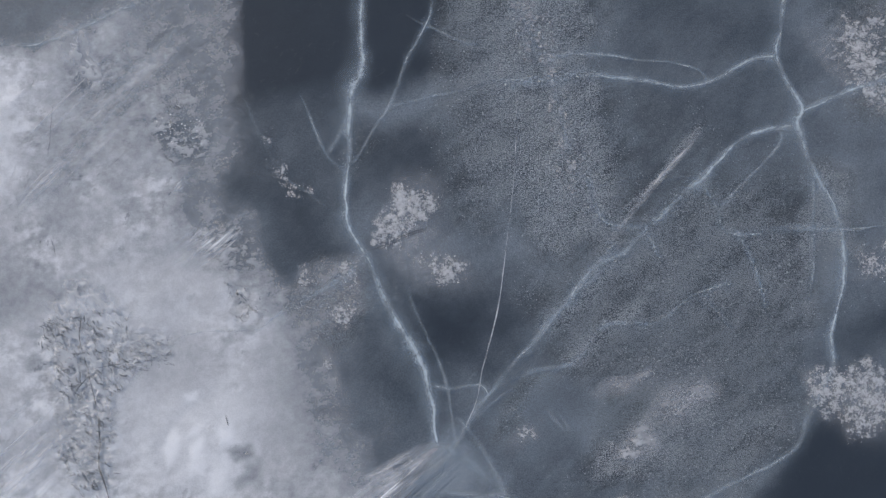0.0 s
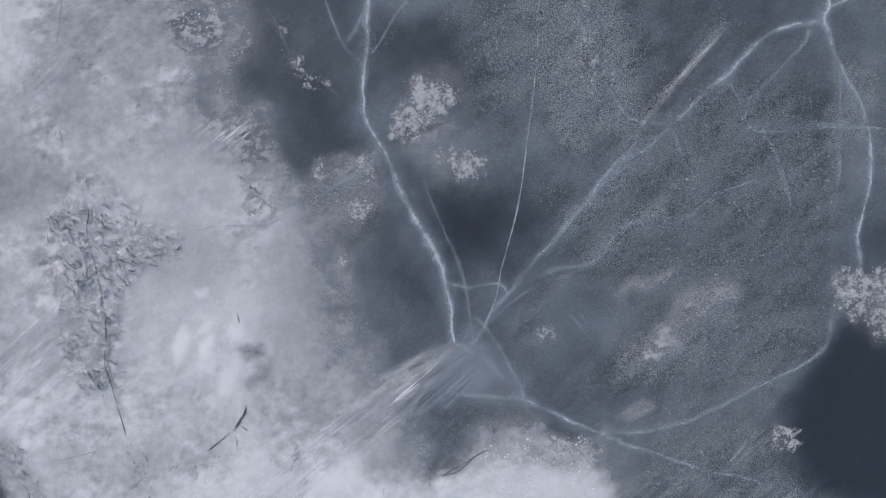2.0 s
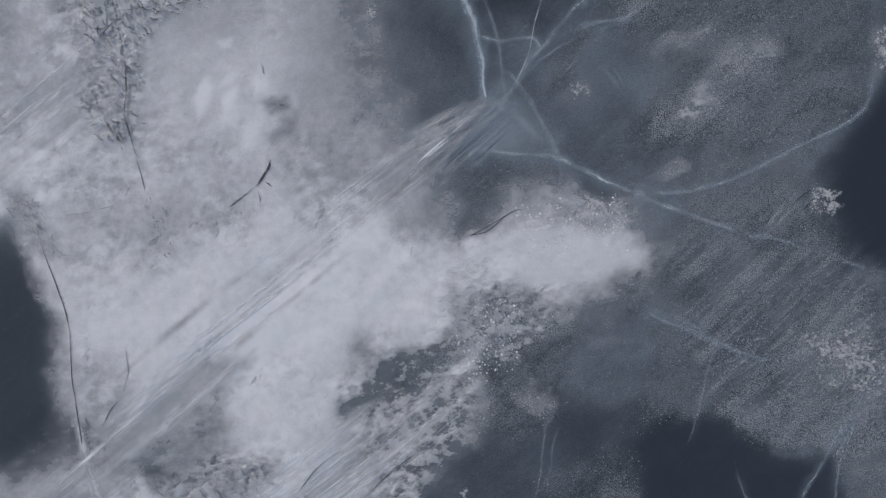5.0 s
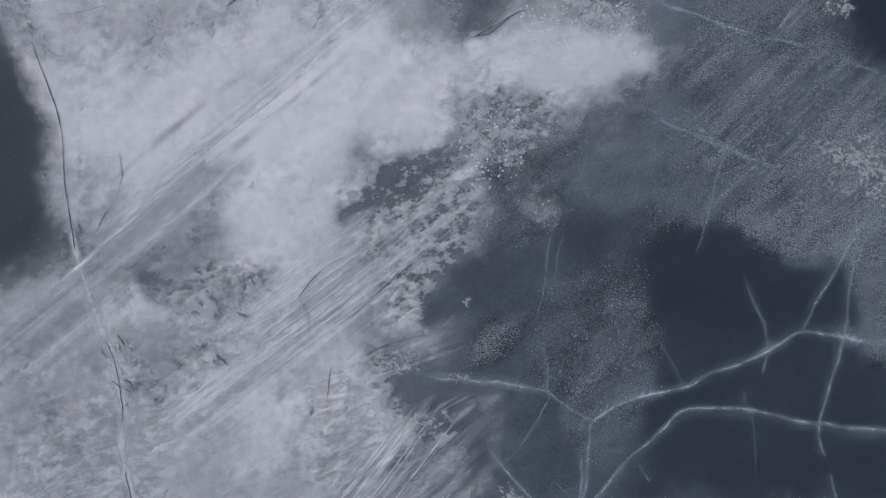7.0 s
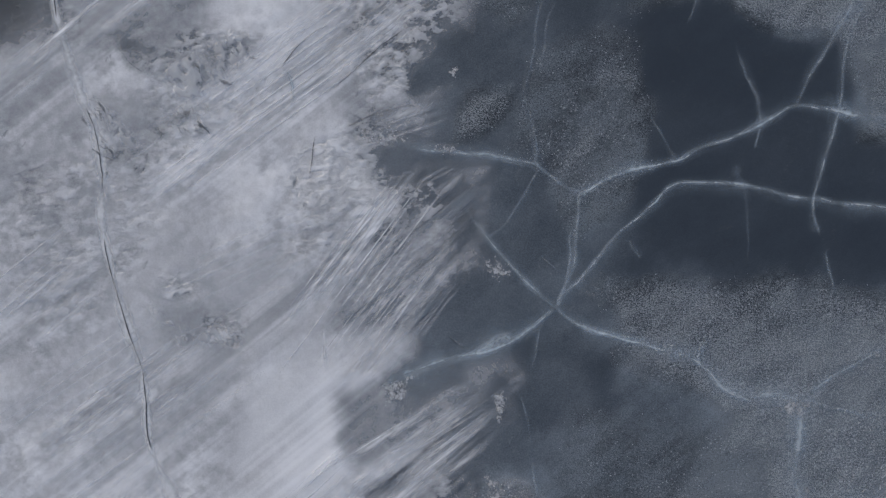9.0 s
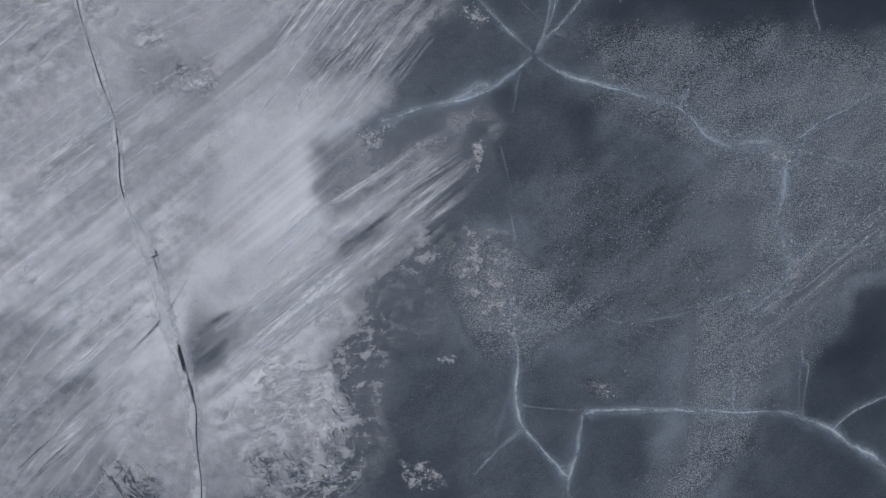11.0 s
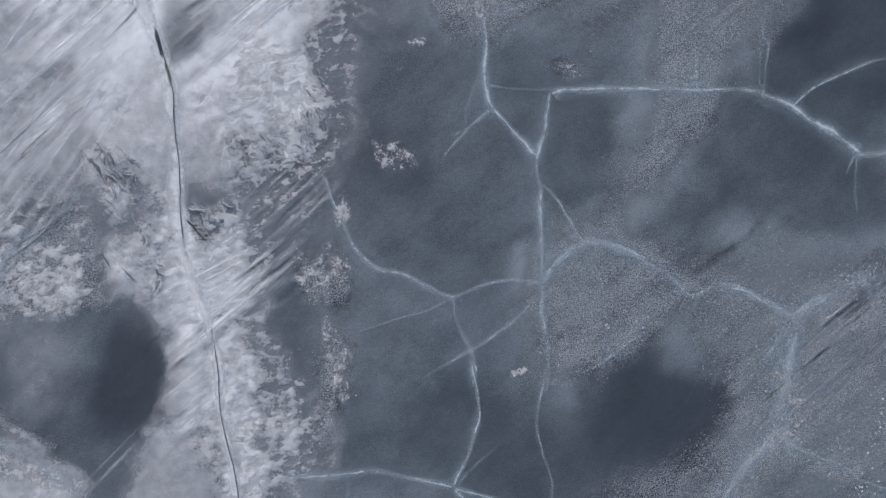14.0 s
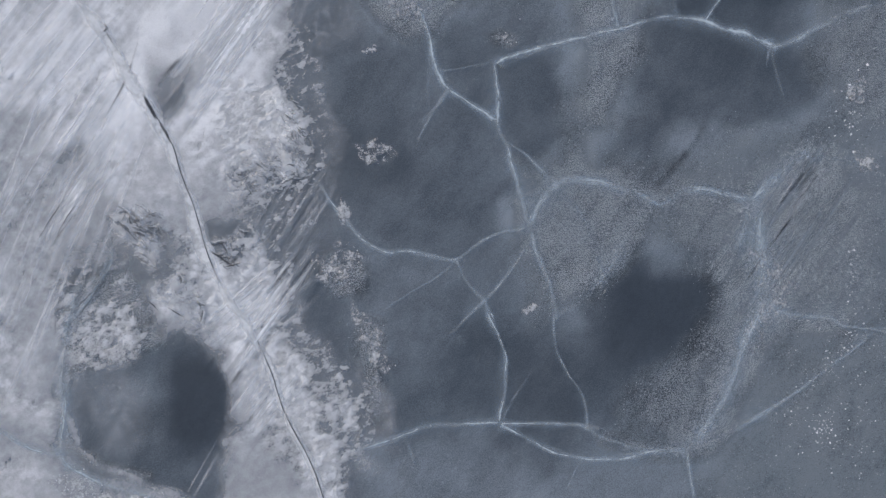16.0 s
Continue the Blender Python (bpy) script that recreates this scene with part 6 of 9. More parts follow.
calm.lay(0.7, 0.6, 0.4, [(-9.43, -1.13), (-7.03, -0.61), (-6.2, -2.21), (-8.12, -2.88), (-9.24, -2.9)])
calm.lay(0.3, 0.8, 0.4, [(-12.53, -10.73), (-7.53, -10.31), (-3.46, -9.59), (-2.16, -11.77), (-4.63, -13.71), (-9.3, -14.77), (-12.12, -14.48)])
calm.lay(0.6, 0.5, 0.3, [(-0.62, -10.01), (1.58, -9.49), (4.14, -10.38), (4, -11.33), (0.67, -11.08)])
calm.lay(0.8, 0.7, 0.3, [(-6.53, -25.76), (-2.57, -24.63), (-2.24, -26.39), (-4.23, -29.69), (-6.59, -30.34)])
calm.lay(0.6, 0.7, 0.3, [(-8.82, -22.13), (-4.1, -22.02), (-3.46, -24.65), (-6.82, -26.21), (-8.76, -25.07)])
chip.lay(0.55, 0.3, 0.3, [(-5.77, -38.25), (-3.58, -39.5), (-2.9, -42.51), (-4.07, -44.39), (-5.75, -42.52)])
chip.lay(0.5, 0.3, 0.3, [(-6.28, -35.99), (-4.31, -36.66), (-4.42, -38.58), (-5.77, -38.25)])
chip.lay(0.5, 0.3, 0.3, [(-4.67, -30.87), (-2.48, -32.12), (-2.18, -33.8), (-4.15, -34.56), (-5.21, -33.05)])
chip.lay(0.45, 0.3, 0.3, [(-4.62, -19.04), (-1.87, -18.98), (-1.53, -20.81), (-3.32, -22.68), (-4.85, -22.1)])
chip.lay(0.3, 0.3, 0.3, [(-12.19, -19.82), (-9.17, -19.14), (-8.22, -21.26), (-9.98, -24.04), (-12.41, -24.09)])
chip.lay(0.3, 0.3, 0.3, [(-9.22, -17.01), (-5.88, -16.63), (-6.44, -19.08), (-8.85, -20.05)])
chip.lay(0.12, 0.3, 0.3, [(-12.74, 4.93), (-8.09, 5.9), (-6.79, 3.6), (-8.46, 1.46), (-12.12, 1.46)])
chip.lay(0.8, 0.25, 0.3, [(-11.16, -36.93), (-9.98, -35.8), (-8.91, -35.79), (-8.33, -38.16), (-9.17, -39.02), (-10.72, -38.82)])
chip.lay(0.5, 0.2, 0.3, [(-7.13, -35.07), (-5.23, -36.07), (-4.26, -37.91), (-3.66, -39.83), (-5.09, -39.84), (-6.36, -37.75)])
chip.lay(0.5, 0.2, 0.3, [(-8.9, -34.28), (-7.47, -34.99), (-7.11, -37.92), (-8.21, -37.3)])
chip.lay(0.7, 0.2, 0.3, [(-8.44, 3.44), (-6.95, 3.44), (-6.96, 2.53), (-8.28, 2.53)])
chip.lay(0.05, 0.3, 0.3, [(-0.61, -10.16), (1.58, -9.49), (3.49, -9.68), (4.3, -10.38), (4, -11.33), (1.94, -11.37), (0.04, -11.25)])
chip.lay(0.7, 0.25, 0.3, [(0.44, -28.82), (1.01, -27.94), (1.89, -28.06), (2.23, -29.95), (1.5, -30.26), (0.76, -29.84)])
snow_cover = sheet(snow, "snow_cover", SNOW, "thin mottled windblown white snow lying on lake ice", "snow", "stuff", comb=comb, chip=chip, calm=calm)


def surface(x, y):
    return np.maximum(height_of(snow.at(x, y), x, y), 0.004)


def smooth_line(points, step):
    """A rounded line through the points, and how far along it each new point is."""
    p = np.array([points[0], *points, points[-1]], float)
    out = []
    for k in range(len(points) - 1):
        a, b, c, d = p[k:k + 4]
        n = max(2, int(np.hypot(*(c - b)) / step))
        for s in np.arange(n) / n:
            out.append(0.5 * (2 * b + (c - a) * s + (2 * a - 5 * b + 4 * c - d) * s ** 2 + (3 * b - a - 3 * c + d) * s ** 3))
    out.append(p[-1])
    out = np.array(out)
    return out, np.concatenate([[0], np.cumsum(np.hypot(*np.diff(out, axis=0).T))])


ACROSS = np.array([-1, -0.7, -0.4, -0.18, 0, 0.18, 0.4, 0.7, 1])


def ribbon(name, points, reach, strength, material, seed, wander=0.05, step=0.09, taper=(0.12, 0.12), lift=0.004, lean=0.0, veil=0.0):
    """A line on the ice whose field "across" is 1 in the middle and 0 at its margins. lean: how much wider one side is; veil: how far frost hides it."""
    line, run = smooth_line(points, step)
    way = np.gradient(line, axis=0)
    way /= np.hypot(*way.T)[:, None] + 1e-9
    side = np.stack([-way[:, 1], way[:, 0]], 1)
    sway = (fractal(run, run * 0 + seed, 1.1, seed, 4) * 0.8 + fractal(run, run * 0 + seed, 0.3, seed + 3, 3) * 0.14) * wander
    width = reach * (0.85 + 0.45 * fractal(run, run * 0, 1.4, seed + 7, 3))
    width = np.maximum(width, reach * 0.35)
    total = run[-1]
    fade = smooth(-0.02, min(taper[0], total * 0.45) + 0.01, run) * smooth(-0.02, min(taper[1], total * 0.45) + 0.01, total - run)
    power = strength * fade * (0.9 + 0.3 * fractal(run, run * 0, 1.0, seed + 13, 3))
    middle = line + side * sway[:, None]
    power = power * (1 - veil * frost.at(middle[:, 0], middle[:, 1]))
    offset = ACROSS * np.where(ACROSS > 0, 1 + lean, 1 - lean)
    n, k = len(line), len(ACROSS)
    xy = middle[:, None, :] + side[:, None, :] * (width[:, None] * offset[None, :])[:, :, None]
    x, y = xy[..., 0].ravel(), xy[..., 1].ravel()
    c = np.tile(1 - np.abs(ACROSS), n)
    z = surface(x, y) + lift + 0.004 * c
    ob = mesh_object(name, np.stack([x, y, z], 1), cells(n, k), material, across=c, strength=np.repeat(power, k))
    return shade_smooth(ob)


FEATHERS = []


def feather(points, width, strength):
    """Frost also stands along the cracks where they run through frosted ice."""
    line, run = smooth_line(points, 0.05)
    rng = np.random.RandomState(next(SEED))
    n = int(run[-1] * 260 * strength)
    p = line[rng.randint(0, len(line), n)] + rng.randn(n, 2) * (0.04 + width * 1.0)
    FEATHERS.append(p[rng.rand(n) < frost.at(p[:, 0], p[:, 1]) * 0.9])


SEED = iter(range(100, 100000, 7))


def white_crack(width, strength, ends, points):
    """A healed crack: its milky margin, and as parts of it the bright core and, on strong cracks, a thinner strand beside it."""
    kind = "broad milky white" if strength > 0.8 else "thin pale" if strength < 0.5 else "pale bluish white"
    seed = next(SEED)
    lean = ((seed * 37) % 100 / 100 - 0.5) * 0.9
    ob = ribbon("ice_crack", points, width * 3.1, strength, MARGIN, seed, 0.08, taper=ends, lean=lean, veil=0.12)
    core = ribbon("core", points, width * 0.75, strength ** 1.2, CORE, seed, 0.08, taper=ends, lift=0.012, lean=lean * 0.4, veil=0.35)
    feather(points, width, strength)
    core.parent = ob
    tagged(core, "bright white fracture line")
    if strength > 0.55:
        strand = ribbon("strand", points, width * 0.42, strength * 0.24, CORE, seed + 3, 0.08 + width * 0.3, taper=(0.4, 0.4), lift=0.016, veil=0.5)
        strand.parent = ob
    return tagged(ob, kind + " healed crack branching through dark lake ice", "ice crack", "healed cracks in the ice")


def hairline(width, strength, points):
    ob = ribbon("hairline_crack", points, width * 0.8, strength, HAIRLINE, next(SEED), 0.015)
    return tagged(ob, "straight hairline white crack across dark frosted ice", "ice crack", "hairline cracks in the ice")


def dark_crack_or_shade(width, strength, points, lift=0.012, wander=0.06, seed=None):
    """An open crack or painted notch shade, with the raised pale lip along one side as its part."""
    seed = seed or next(SEED)
    reach = max(0.015, width * 0.24)
    ob = ribbon("crack_or_shade", points, reach, strength, DARK_CRACK_OR_SHADE, seed, wander, 0.035, (0.25, 0.25), lift)
    lip = ribbon("lip", [(x + reach * 1.3, y + reach * 0.5) for x, y in points], reach * 1.5, strength * 0.3, STREAK, seed, wander, 0.06, (0.3, 0.3), lift - 0.003)
    lip.parent = ob
    return tagged(ob, "narrow dark line in snow-covered ice, an open crack or painted notch shade", "ice crack", "open cracks in the snow")


def bare_streak(width, strength, points):
    ob = ribbon("bare_streak", points, width, strength, BARE, next(SEED), 0.03, 0.08, (0.8, 0.8), 0.006)
    return tagged(ob, "dark streak of bare ice scoured clear of snow", "ice streak", "bare streaks on the ice")


def streaks(count, spread, width, strength, start, end):
    """Parallel streaks that the wind has drawn out in the snow, one object for each."""
    (ax, ay), (bx, by) = start, end
    length = math.hypot(bx - ax, by - ay)
    ux, uy = (bx - ax) / length, (by - ay) / length
    rng = random.Random(next(SEED))
    for k in range(count):
        off = ((k + rng.uniform(0.1, 0.9)) / count - 0.5) * spread
        lo, hi = rng.uniform(-0.08, 0.3), rng.uniform(0.7, 1.08)
        lean = rng.uniform(-0.02, 0.02) * length
        p = [(ax + ux * length * s - uy * (off + lean * (s - 0.5)), ay + uy * length * s + ux * (off + lean * (s - 0.5))) for s in (lo, (lo + hi) / 2, hi)]
        ob = ribbon("snow_streak", p, width * rng.choice((0.5, 0.8, 1.1, 1.6, 2.3)), strength * rng.uniform(0.5, 1.25), STREAK, next(SEED), 0.012, 0.15, (2.0, 2.0), 0.006)
        tagged(ob, "long straight streak of windblown white snow on ice", "snow streak", "wind streaks on the ice")


def grains(name, x, y, z, radius, flat, rng, material, label, category):
    """Low irregular four-sided crystals standing on the surface, in one mesh."""
    n, k = len(x), 4
    turn = rng.rand(n, 1) * 6.28 + np.arange(k)[None] * 6.28 / k + (rng.rand(n, k) - 0.5) * 0.7
    r = radius[:, None] * (0.7 + 0.6 * rng.rand(n, k))
    ring = np.stack([x[:, None] + np.cos(turn) * r, y[:, None] + np.sin(turn) * r, np.repeat(z[:, None], k, 1) - 0.002], -1)
    top = np.stack([x + (rng.rand(n) - 0.5) * radius, y + (rng.rand(n) - 0.5) * radius, z + radius * flat * (0.6 + 0.8 * rng.rand(n))], -1)
    verts = np.concatenate([ring, top[:, None]], 1).reshape(-1, 3)
    base = np.arange(n)[:, None, None] * (k + 1)
    tri = np.array([[j, (j + 1) % k, k] for j in range(k)])[None]
    ob = mesh_object(name, verts, (base + tri).reshape(-1, 3), material)
    return tagged(ob, label, category, "", "stuff")


def scatter_frost(y0, y1, seed):
    """Frost crystals between two lines across the ice, as thick as the frost field says."""
    rng = np.random.RandomState(seed)
    n = int(36 * (y1 - y0) * PER_SQUARE_METRE)
    x, y = rng.uniform(-18, 18, n), rng.uniform(y0, y1, n)
    f = frost.at(x, y) * (1 - smooth(0.4, 0.75, snow.at(x, y)))
    clump = fractal(x, y, 0.7, 60, 4)
    keep = rng.rand(n) < np.clip(f * 0.26 * (0.62 + 0.85 * clump + 0.5 * fractal(x, y, 0.22, 64, 2)) * (1 + comb.at(x, y) * 1.5 * fractal((x * 0.74 + y * 0.67) / 14, -x * 0.67 + y * 0.74, 0.3, 91, 3)), 0, 1)
    x, y, f = x[keep], y[keep], f[keep]
    if seed == 500:
        p = np.concatenate(FEATHERS)
        x, y = np.concatenate([x, p[:, 0]]), np.concatenate([y, p[:, 1]])
        f = frost.at(x, y)
    r = (0.008 + 0.016 * rng.rand(len(x)) ** 2.2) * (0.7 + 0.5 * f)
    return grains("frost_crystals", x, y, surface(x, y), r, 0.7, rng, FROST,
                  "scattered white frost crystals standing on dark ice", "frost")


def lumps(count, size, outline):
    rng = np.random.RandomState(next(SEED))
    ox, oy = [p[0] for p in outline], [p[1] for p in outline]
    x, y = rng.uniform(min(ox) - 0.2, max(ox) + 0.2, count * 9), rng.uniform(min(oy) - 0.2, max(oy) + 0.2, count * 9)
    d = inside_distance(x, y, outline)
    keep = (d + rng.randn(len(x)) * 0.15 > 0)
    x, y = x[keep][:count * 3], y[keep][:count * 3]
    r = size * (0.2 + 0.5 * rng.rand(len(x)) ** 2)
    return grains("snow_lumps", x, y, surface(x, y), r, 0.35, rng, LUMP, "small crusted snow lumps broken up by the wind", "snow lumps")


def carved(size, outline):
    """Crust that the wind has cut into low scales with steep, ragged edges."""
    ox, oy = [p[0] for p in outline], [p[1] for p in outline]
    seed = next(SEED)
    c = Cover(min(ox) - 0.7, max(ox) + 0.7, min(oy) - 0.7, max(oy) + 0.7, 0.026, seed)
    c.lay(1.0, 0.55, 0.35, outline)
    u, v = math.cos(radians(-42)), math.sin(radians(-42))
    along, over = (c.X * u + c.Y * v) / 2.0, -c.X * v + c.Y * u
    warp = 0.35 * size * fractal(c.X, c.Y, size * 1.5, seed + 5, 2)
    n = fractal(along + warp, over - warp, size, seed + 2, 5)
    n = n + 0.25 * fractal(c.X, c.Y, size * 5, seed + 9, 2)
    plate = smooth(0.05, 0.95, c.value + 0.3 * c.wx)
    top = plate * smooth(-0.32, -0.12, n)
    tone = top * (0.7 + 0.45 * fractal(c.X, c.Y, 0.8, seed + 21, 4))
    z = surface(c.X.ravel(), c.Y.ravel()) + 0.003 + (0.045 * size / 0.12 * top * (0.75 + 0.25 * n)).ravel()
    quads = cells(*c.X.shape)
    quads = quads[top.ravel()[quads].max(1) > 0.02]
    used, faces = np.unique(quads, return_inverse=True)
    verts = np.stack([c.X.ravel(), c.Y.ravel(), z], 1)[used]
    ob = mesh_object("snow_scales", verts, faces.reshape(-1, 4), CARVED, cover=tone.ravel()[used])
    return tagged(shade_smooth(ob), "crisp wind-carved scales of white snow with shaded edges", "snow scales", "", "stuff")


def strokes(rng, x, y, turn, length, width, material, name, lift):
    """Many short bent strokes on the surface in one mesh, each with the fields of a ribbon."""
    n, k = len(x), 7
    run = np.linspace(-0.5, 0.5, k)[None, :]
    bend = rng.uniform(-1.1, 1.1, (n, 1))
    way = turn[:, None] + bend * run * 2 + rng.uniform(-0.3, 0.3, (n, k))
    step = length[:, None] / (k - 1)
    px = x[:, None] + np.cumsum(np.cos(way) * step, 1) - np.cos(turn)[:, None] * length[:, None] / 2
    py = y[:, None] + np.cumsum(np.sin(way) * step, 1) - np.sin(turn)[:, None] * length[:, None] / 2
    wide = width[:, None] * (1 - (2 * run) ** 2) * rng.uniform(0.6, 1.4, (n, k))
    rows = [(px + o * -np.sin(way) * wide, py + o * np.cos(way) * wide) for o in (-1, 0, 1)]
    vx, vy = np.stack([r[0] for r in rows], 2).ravel(), np.stack([r[1] for r in rows], 2).ravel()
    base = (np.arange(n) * k * 3)[:, None, None]
    quads = (base + cells(k, 3)[None]).reshape(-1, 4)
    across = np.tile([0.0, 1.0, 0.0], n * k)
    return mesh_object(name, np.stack([vx, vy, surface(vx, vy) + lift], 1), quads, material, across=across, strength=np.repeat(rng.uniform(0.3, 0.9, n), k * 3))


def scallop_shading(count, length, heading, outline):
    """Wind-bitten snow crust: short dark strokes paint shade, paler ones the lit lee side."""
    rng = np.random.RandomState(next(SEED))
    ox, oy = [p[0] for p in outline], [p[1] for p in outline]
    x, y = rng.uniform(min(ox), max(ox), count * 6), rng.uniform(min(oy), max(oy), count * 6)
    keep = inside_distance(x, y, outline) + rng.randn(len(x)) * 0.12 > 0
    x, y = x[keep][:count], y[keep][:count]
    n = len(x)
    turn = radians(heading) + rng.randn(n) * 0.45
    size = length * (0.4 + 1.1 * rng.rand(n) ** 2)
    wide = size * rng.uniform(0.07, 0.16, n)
    hollow_shade = strokes(np.random.RandomState(count), x, y, turn, size, wide, HOLLOW_SHADE, "snow_scallop_shading", 0.055)
    crest_or_lit_edge = strokes(np.random.RandomState(count), x - np.sin(turn) * wide * 1.1, y + np.cos(turn) * wide * 1.1, turn, size * 1.1, wide * 0.9, RIDGE_AND_LIT_EDGE, "crest_or_lit_edge", 0.052)
    crest_or_lit_edge.parent = hollow_shade
    tagged(crest_or_lit_edge, "pale strokes painting the lit edges of snow hollows")
    return tagged(hollow_shade, "short dark strokes painting shade in wind-bitten snow crust, with pale lit edges", "snow hollows", "", "stuff")


def snow_patch(level, soft, ragged, outline):
    ox, oy = [p[0] for p in outline], [p[1] for p in outline]
    pad = soft + ragged * 1.5 + 0.1
    c = Cover(min(ox) - pad, max(ox) + pad, min(oy) - pad, max(oy) + pad, 0.04, next(SEED))
    c.lay(level, soft, ragged, outline)
    ob = sheet(c, "snow_patch", CRUST, "crusty patch of white snow with a ragged edge on dark ice", "snow patch", "", 0.03, 0.006)
    rng = np.random.RandomState(next(SEED))
    n = int(70 * np.ptp(c.xs) * np.ptp(c.ys))
    x, y = rng.uniform(c.xs[0], c.xs[-1], n), rng.uniform(c.ys[0], c.ys[-1], n)
    keep = rng.rand(n) < smooth(0.03, 0.5, c.at(x, y))
    x, y = x[keep], y[keep]
    crumbs = grains("snow_crumbs", x, y, surface(x, y) + 0.01, 0.006 + 0.014 * rng.rand(len(x)) ** 2, 0.6, rng, LUMP, "", "")
    crumbs.parent = ob
    return ob


# ---- crusty patches ----
snow_patch(0.75, 0.36, 0.50, [(-1.66, 1.45), (-0.83, 1.62), (-0.25, 0.96), (-0.75, -0.04), (-1.5, -0.48), (-2.03, -0.2), (-1.83, 0.63)])
snow_patch(0.7, 0.30, 0.43, [(-0.92, -0.7), (-0.25, -0.53), (0.63, -1.03), (0.58, -1.48), (-0.5, -1.36)])
snow_patch(0.6, 0.23, 0.36, [(-3.32, -1.03), (-2.49, -0.62), (-2.74, -1.36), (-3.16, -1.36)])
snow_patch(0.7, 0.23, 0.30, [(-3.69, -1.99), (-2.79, -1.94), (-2.99, -2.56), (-3.49, -2.56)])
snow_patch(0.62, 0.50, 0.50, [(10.86, -4.01), (12.26, -3.76), (12.89, -4.34), (14.1, -5.51), (12.12, -5.88), (11.61, -5.01), (10.95, -4.68)])
snow_patch(0.45, 0.33, 0.41, [(11.81, -0.37), (13.36, 0.13), (13.38, -0.86), (12.15, -1.11)])
snow_patch(0.4, 0.25, 0.33, [(-4.32, -1.2), (-3.82, -1.11), (-4.07, -1.53), (-4.4, -1.45)])
snow_patch(0.6, 0.19, 0.24, [(8.84, -8.35), (9.56, -8.49), (9.33, -8.89), (8.77, -8.74)])
snow_patch(0.45, 0.47, 0.47, [(8.59, -12.47), (10.18, -12.12), (11.79, -13.04), (11.17, -14.32), (9.09, -13.41)])
snow_patch(0.5, 0.18, 0.24, [(-0.58, -34.15), (-0.03, -34.14), (0.02, -34.61), (-0.42, -34.84)])
snow_patch(0.75, 0.18, 0.29, [(-2.17, -35.77), (-1.8, -35.39), (-1.61, -36.05), (-2.01, -36.28)])
snow_patch(0.4, 0.22, 0.32, [(-3.02, -37.19), (-2.06, -37.39), (-2.02, -38.23), (-2.86, -38.07)])
snow_patch(0.6, 0.12, 0.18, [(-0.12, -31.24), (0.49, -31.11), (0.4, -31.37), (0.03, -31.41)])
snow_patch(0.5, 0.18, 0.30, [(-0.92, -34.03), (-0.17, -34.08), (0.06, -34.6), (-0.6, -34.76)])
snow_patch(0.9, 0.09, 0.12, [(2.73, -40.16), (3.1, -39.96), (3.2, -40.1), (2.88, -40.3)])
snow_patch(0.5, 0.22, 0.30, [(-2.29, -25.38), (-1.41, -24.92), (-1.69, -25.59), (-2.2, -25.82)])
snow_patch(0.4, 0.25, 0.33, [(1.91, -5.86), (2.58, -5.78), (2.49, -6.2), (1.91, -6.28)])
snow_patch(0.4, 0.23, 0.30, [(-5.05, 2.2), (-4.6, 2.2), (-4.06, 1.29), (-4.48, 1.16)])
snow_patch(0.35, 0.20, 0.25, [(-5.79, 2.94), (-5.16, 3.07), (-5.3, 2.64)])
snow_patch(0.6, 0.12, 0.15, [(-0.9, -17.06), (-0.63, -16.87), (-0.65, -17.21)])
snow_patch(0.6, 0.15, 0.22, [(8.73, -8.39), (9.12, -8.58), (9.6, -8.83), (9.29, -9.1), (8.82, -8.93)])
snow_patch(0.25, 0.31, 0.39, [(0.25, -14.37), (1.17, -13.89), (1.8, -14.34), (1.34, -14.81), (0.42, -14.83)])
snow_patch(0.5, 0.19, 0.22, [(-1.35, -19.05), (-0.58, -19.12), (-0.73, -19.38), (-1.19, -19.33)])
snow_patch(0.5, 0.22, 0.25, [(-3.21, -18.85), (-2.29, -18.6), (-1.97, -18.99), (-2.9, -19.16)])
snow_patch(0.3, 0.20, 0.30, [(-2.28, -40.58), (-1.73, -40.91), (-1.96, -41.45), (-2.37, -41.37)])
snow_patch(0.42, 0.17, 0.31, [(-2.02, -39.53), (-1.53, -39.83), (-1.71, -40.85), (-2.2, -41.26)])
snow_patch(0.5, 0.29, 0.40, [(-12.5, -41.41), (-11.4, -41.7), (-10.2, -42.65), (-8.78, -43.01), (-8.69, -43.63), (-11.26, -43.34), (-12.11, -42.27)])
snow_patch(0.3, 0.24, 0.43, [(9.9, -39.8), (10.7, -40.17), (10.65, -41.57), (10.08, -42.67), (9.12, -43.32), (9.45, -41.99)])
snow_patch(0.34, 0.30, 0.52, [(0.31, -27.81), (1.06, -28.24), (2.13, -29.84), (2.45, -30.72), (1.72, -31.33), (0.95, -30.16), (0.19, -29)])
snow_patch(0.3, 0.18, 0.33, [(8.07, -25.49), (8.95, -25.17), (9.4, -25.46), (8.98, -26.06)])
snow_patch(0.3, 0.18, 0.33, [(8.62, -28.21), (9.11, -28.05), (9.28, -28.93), (8.77, -29.17)])
snow_patch(0.26, 0.41, 0.58, [(1.8, 7.2), (2.79, 6.54), (3.46, 4.25), (4.29, 2.11), (4.13, 0.63), (3.3, 1.29), (2.63, 3.92), (1.89, 5.56)])
snow_patch(0.26, 0.30, 0.45, [(0.6, -29.72), (1.63, -29.41), (2.24, -30.14), (1.81, -30.89), (1.06, -30.61)])
snow_patch(0.45, 0.14, 0.24, [(13.97, -35.84), (14.51, -35.8), (14.39, -36.65), (13.91, -36.44)])
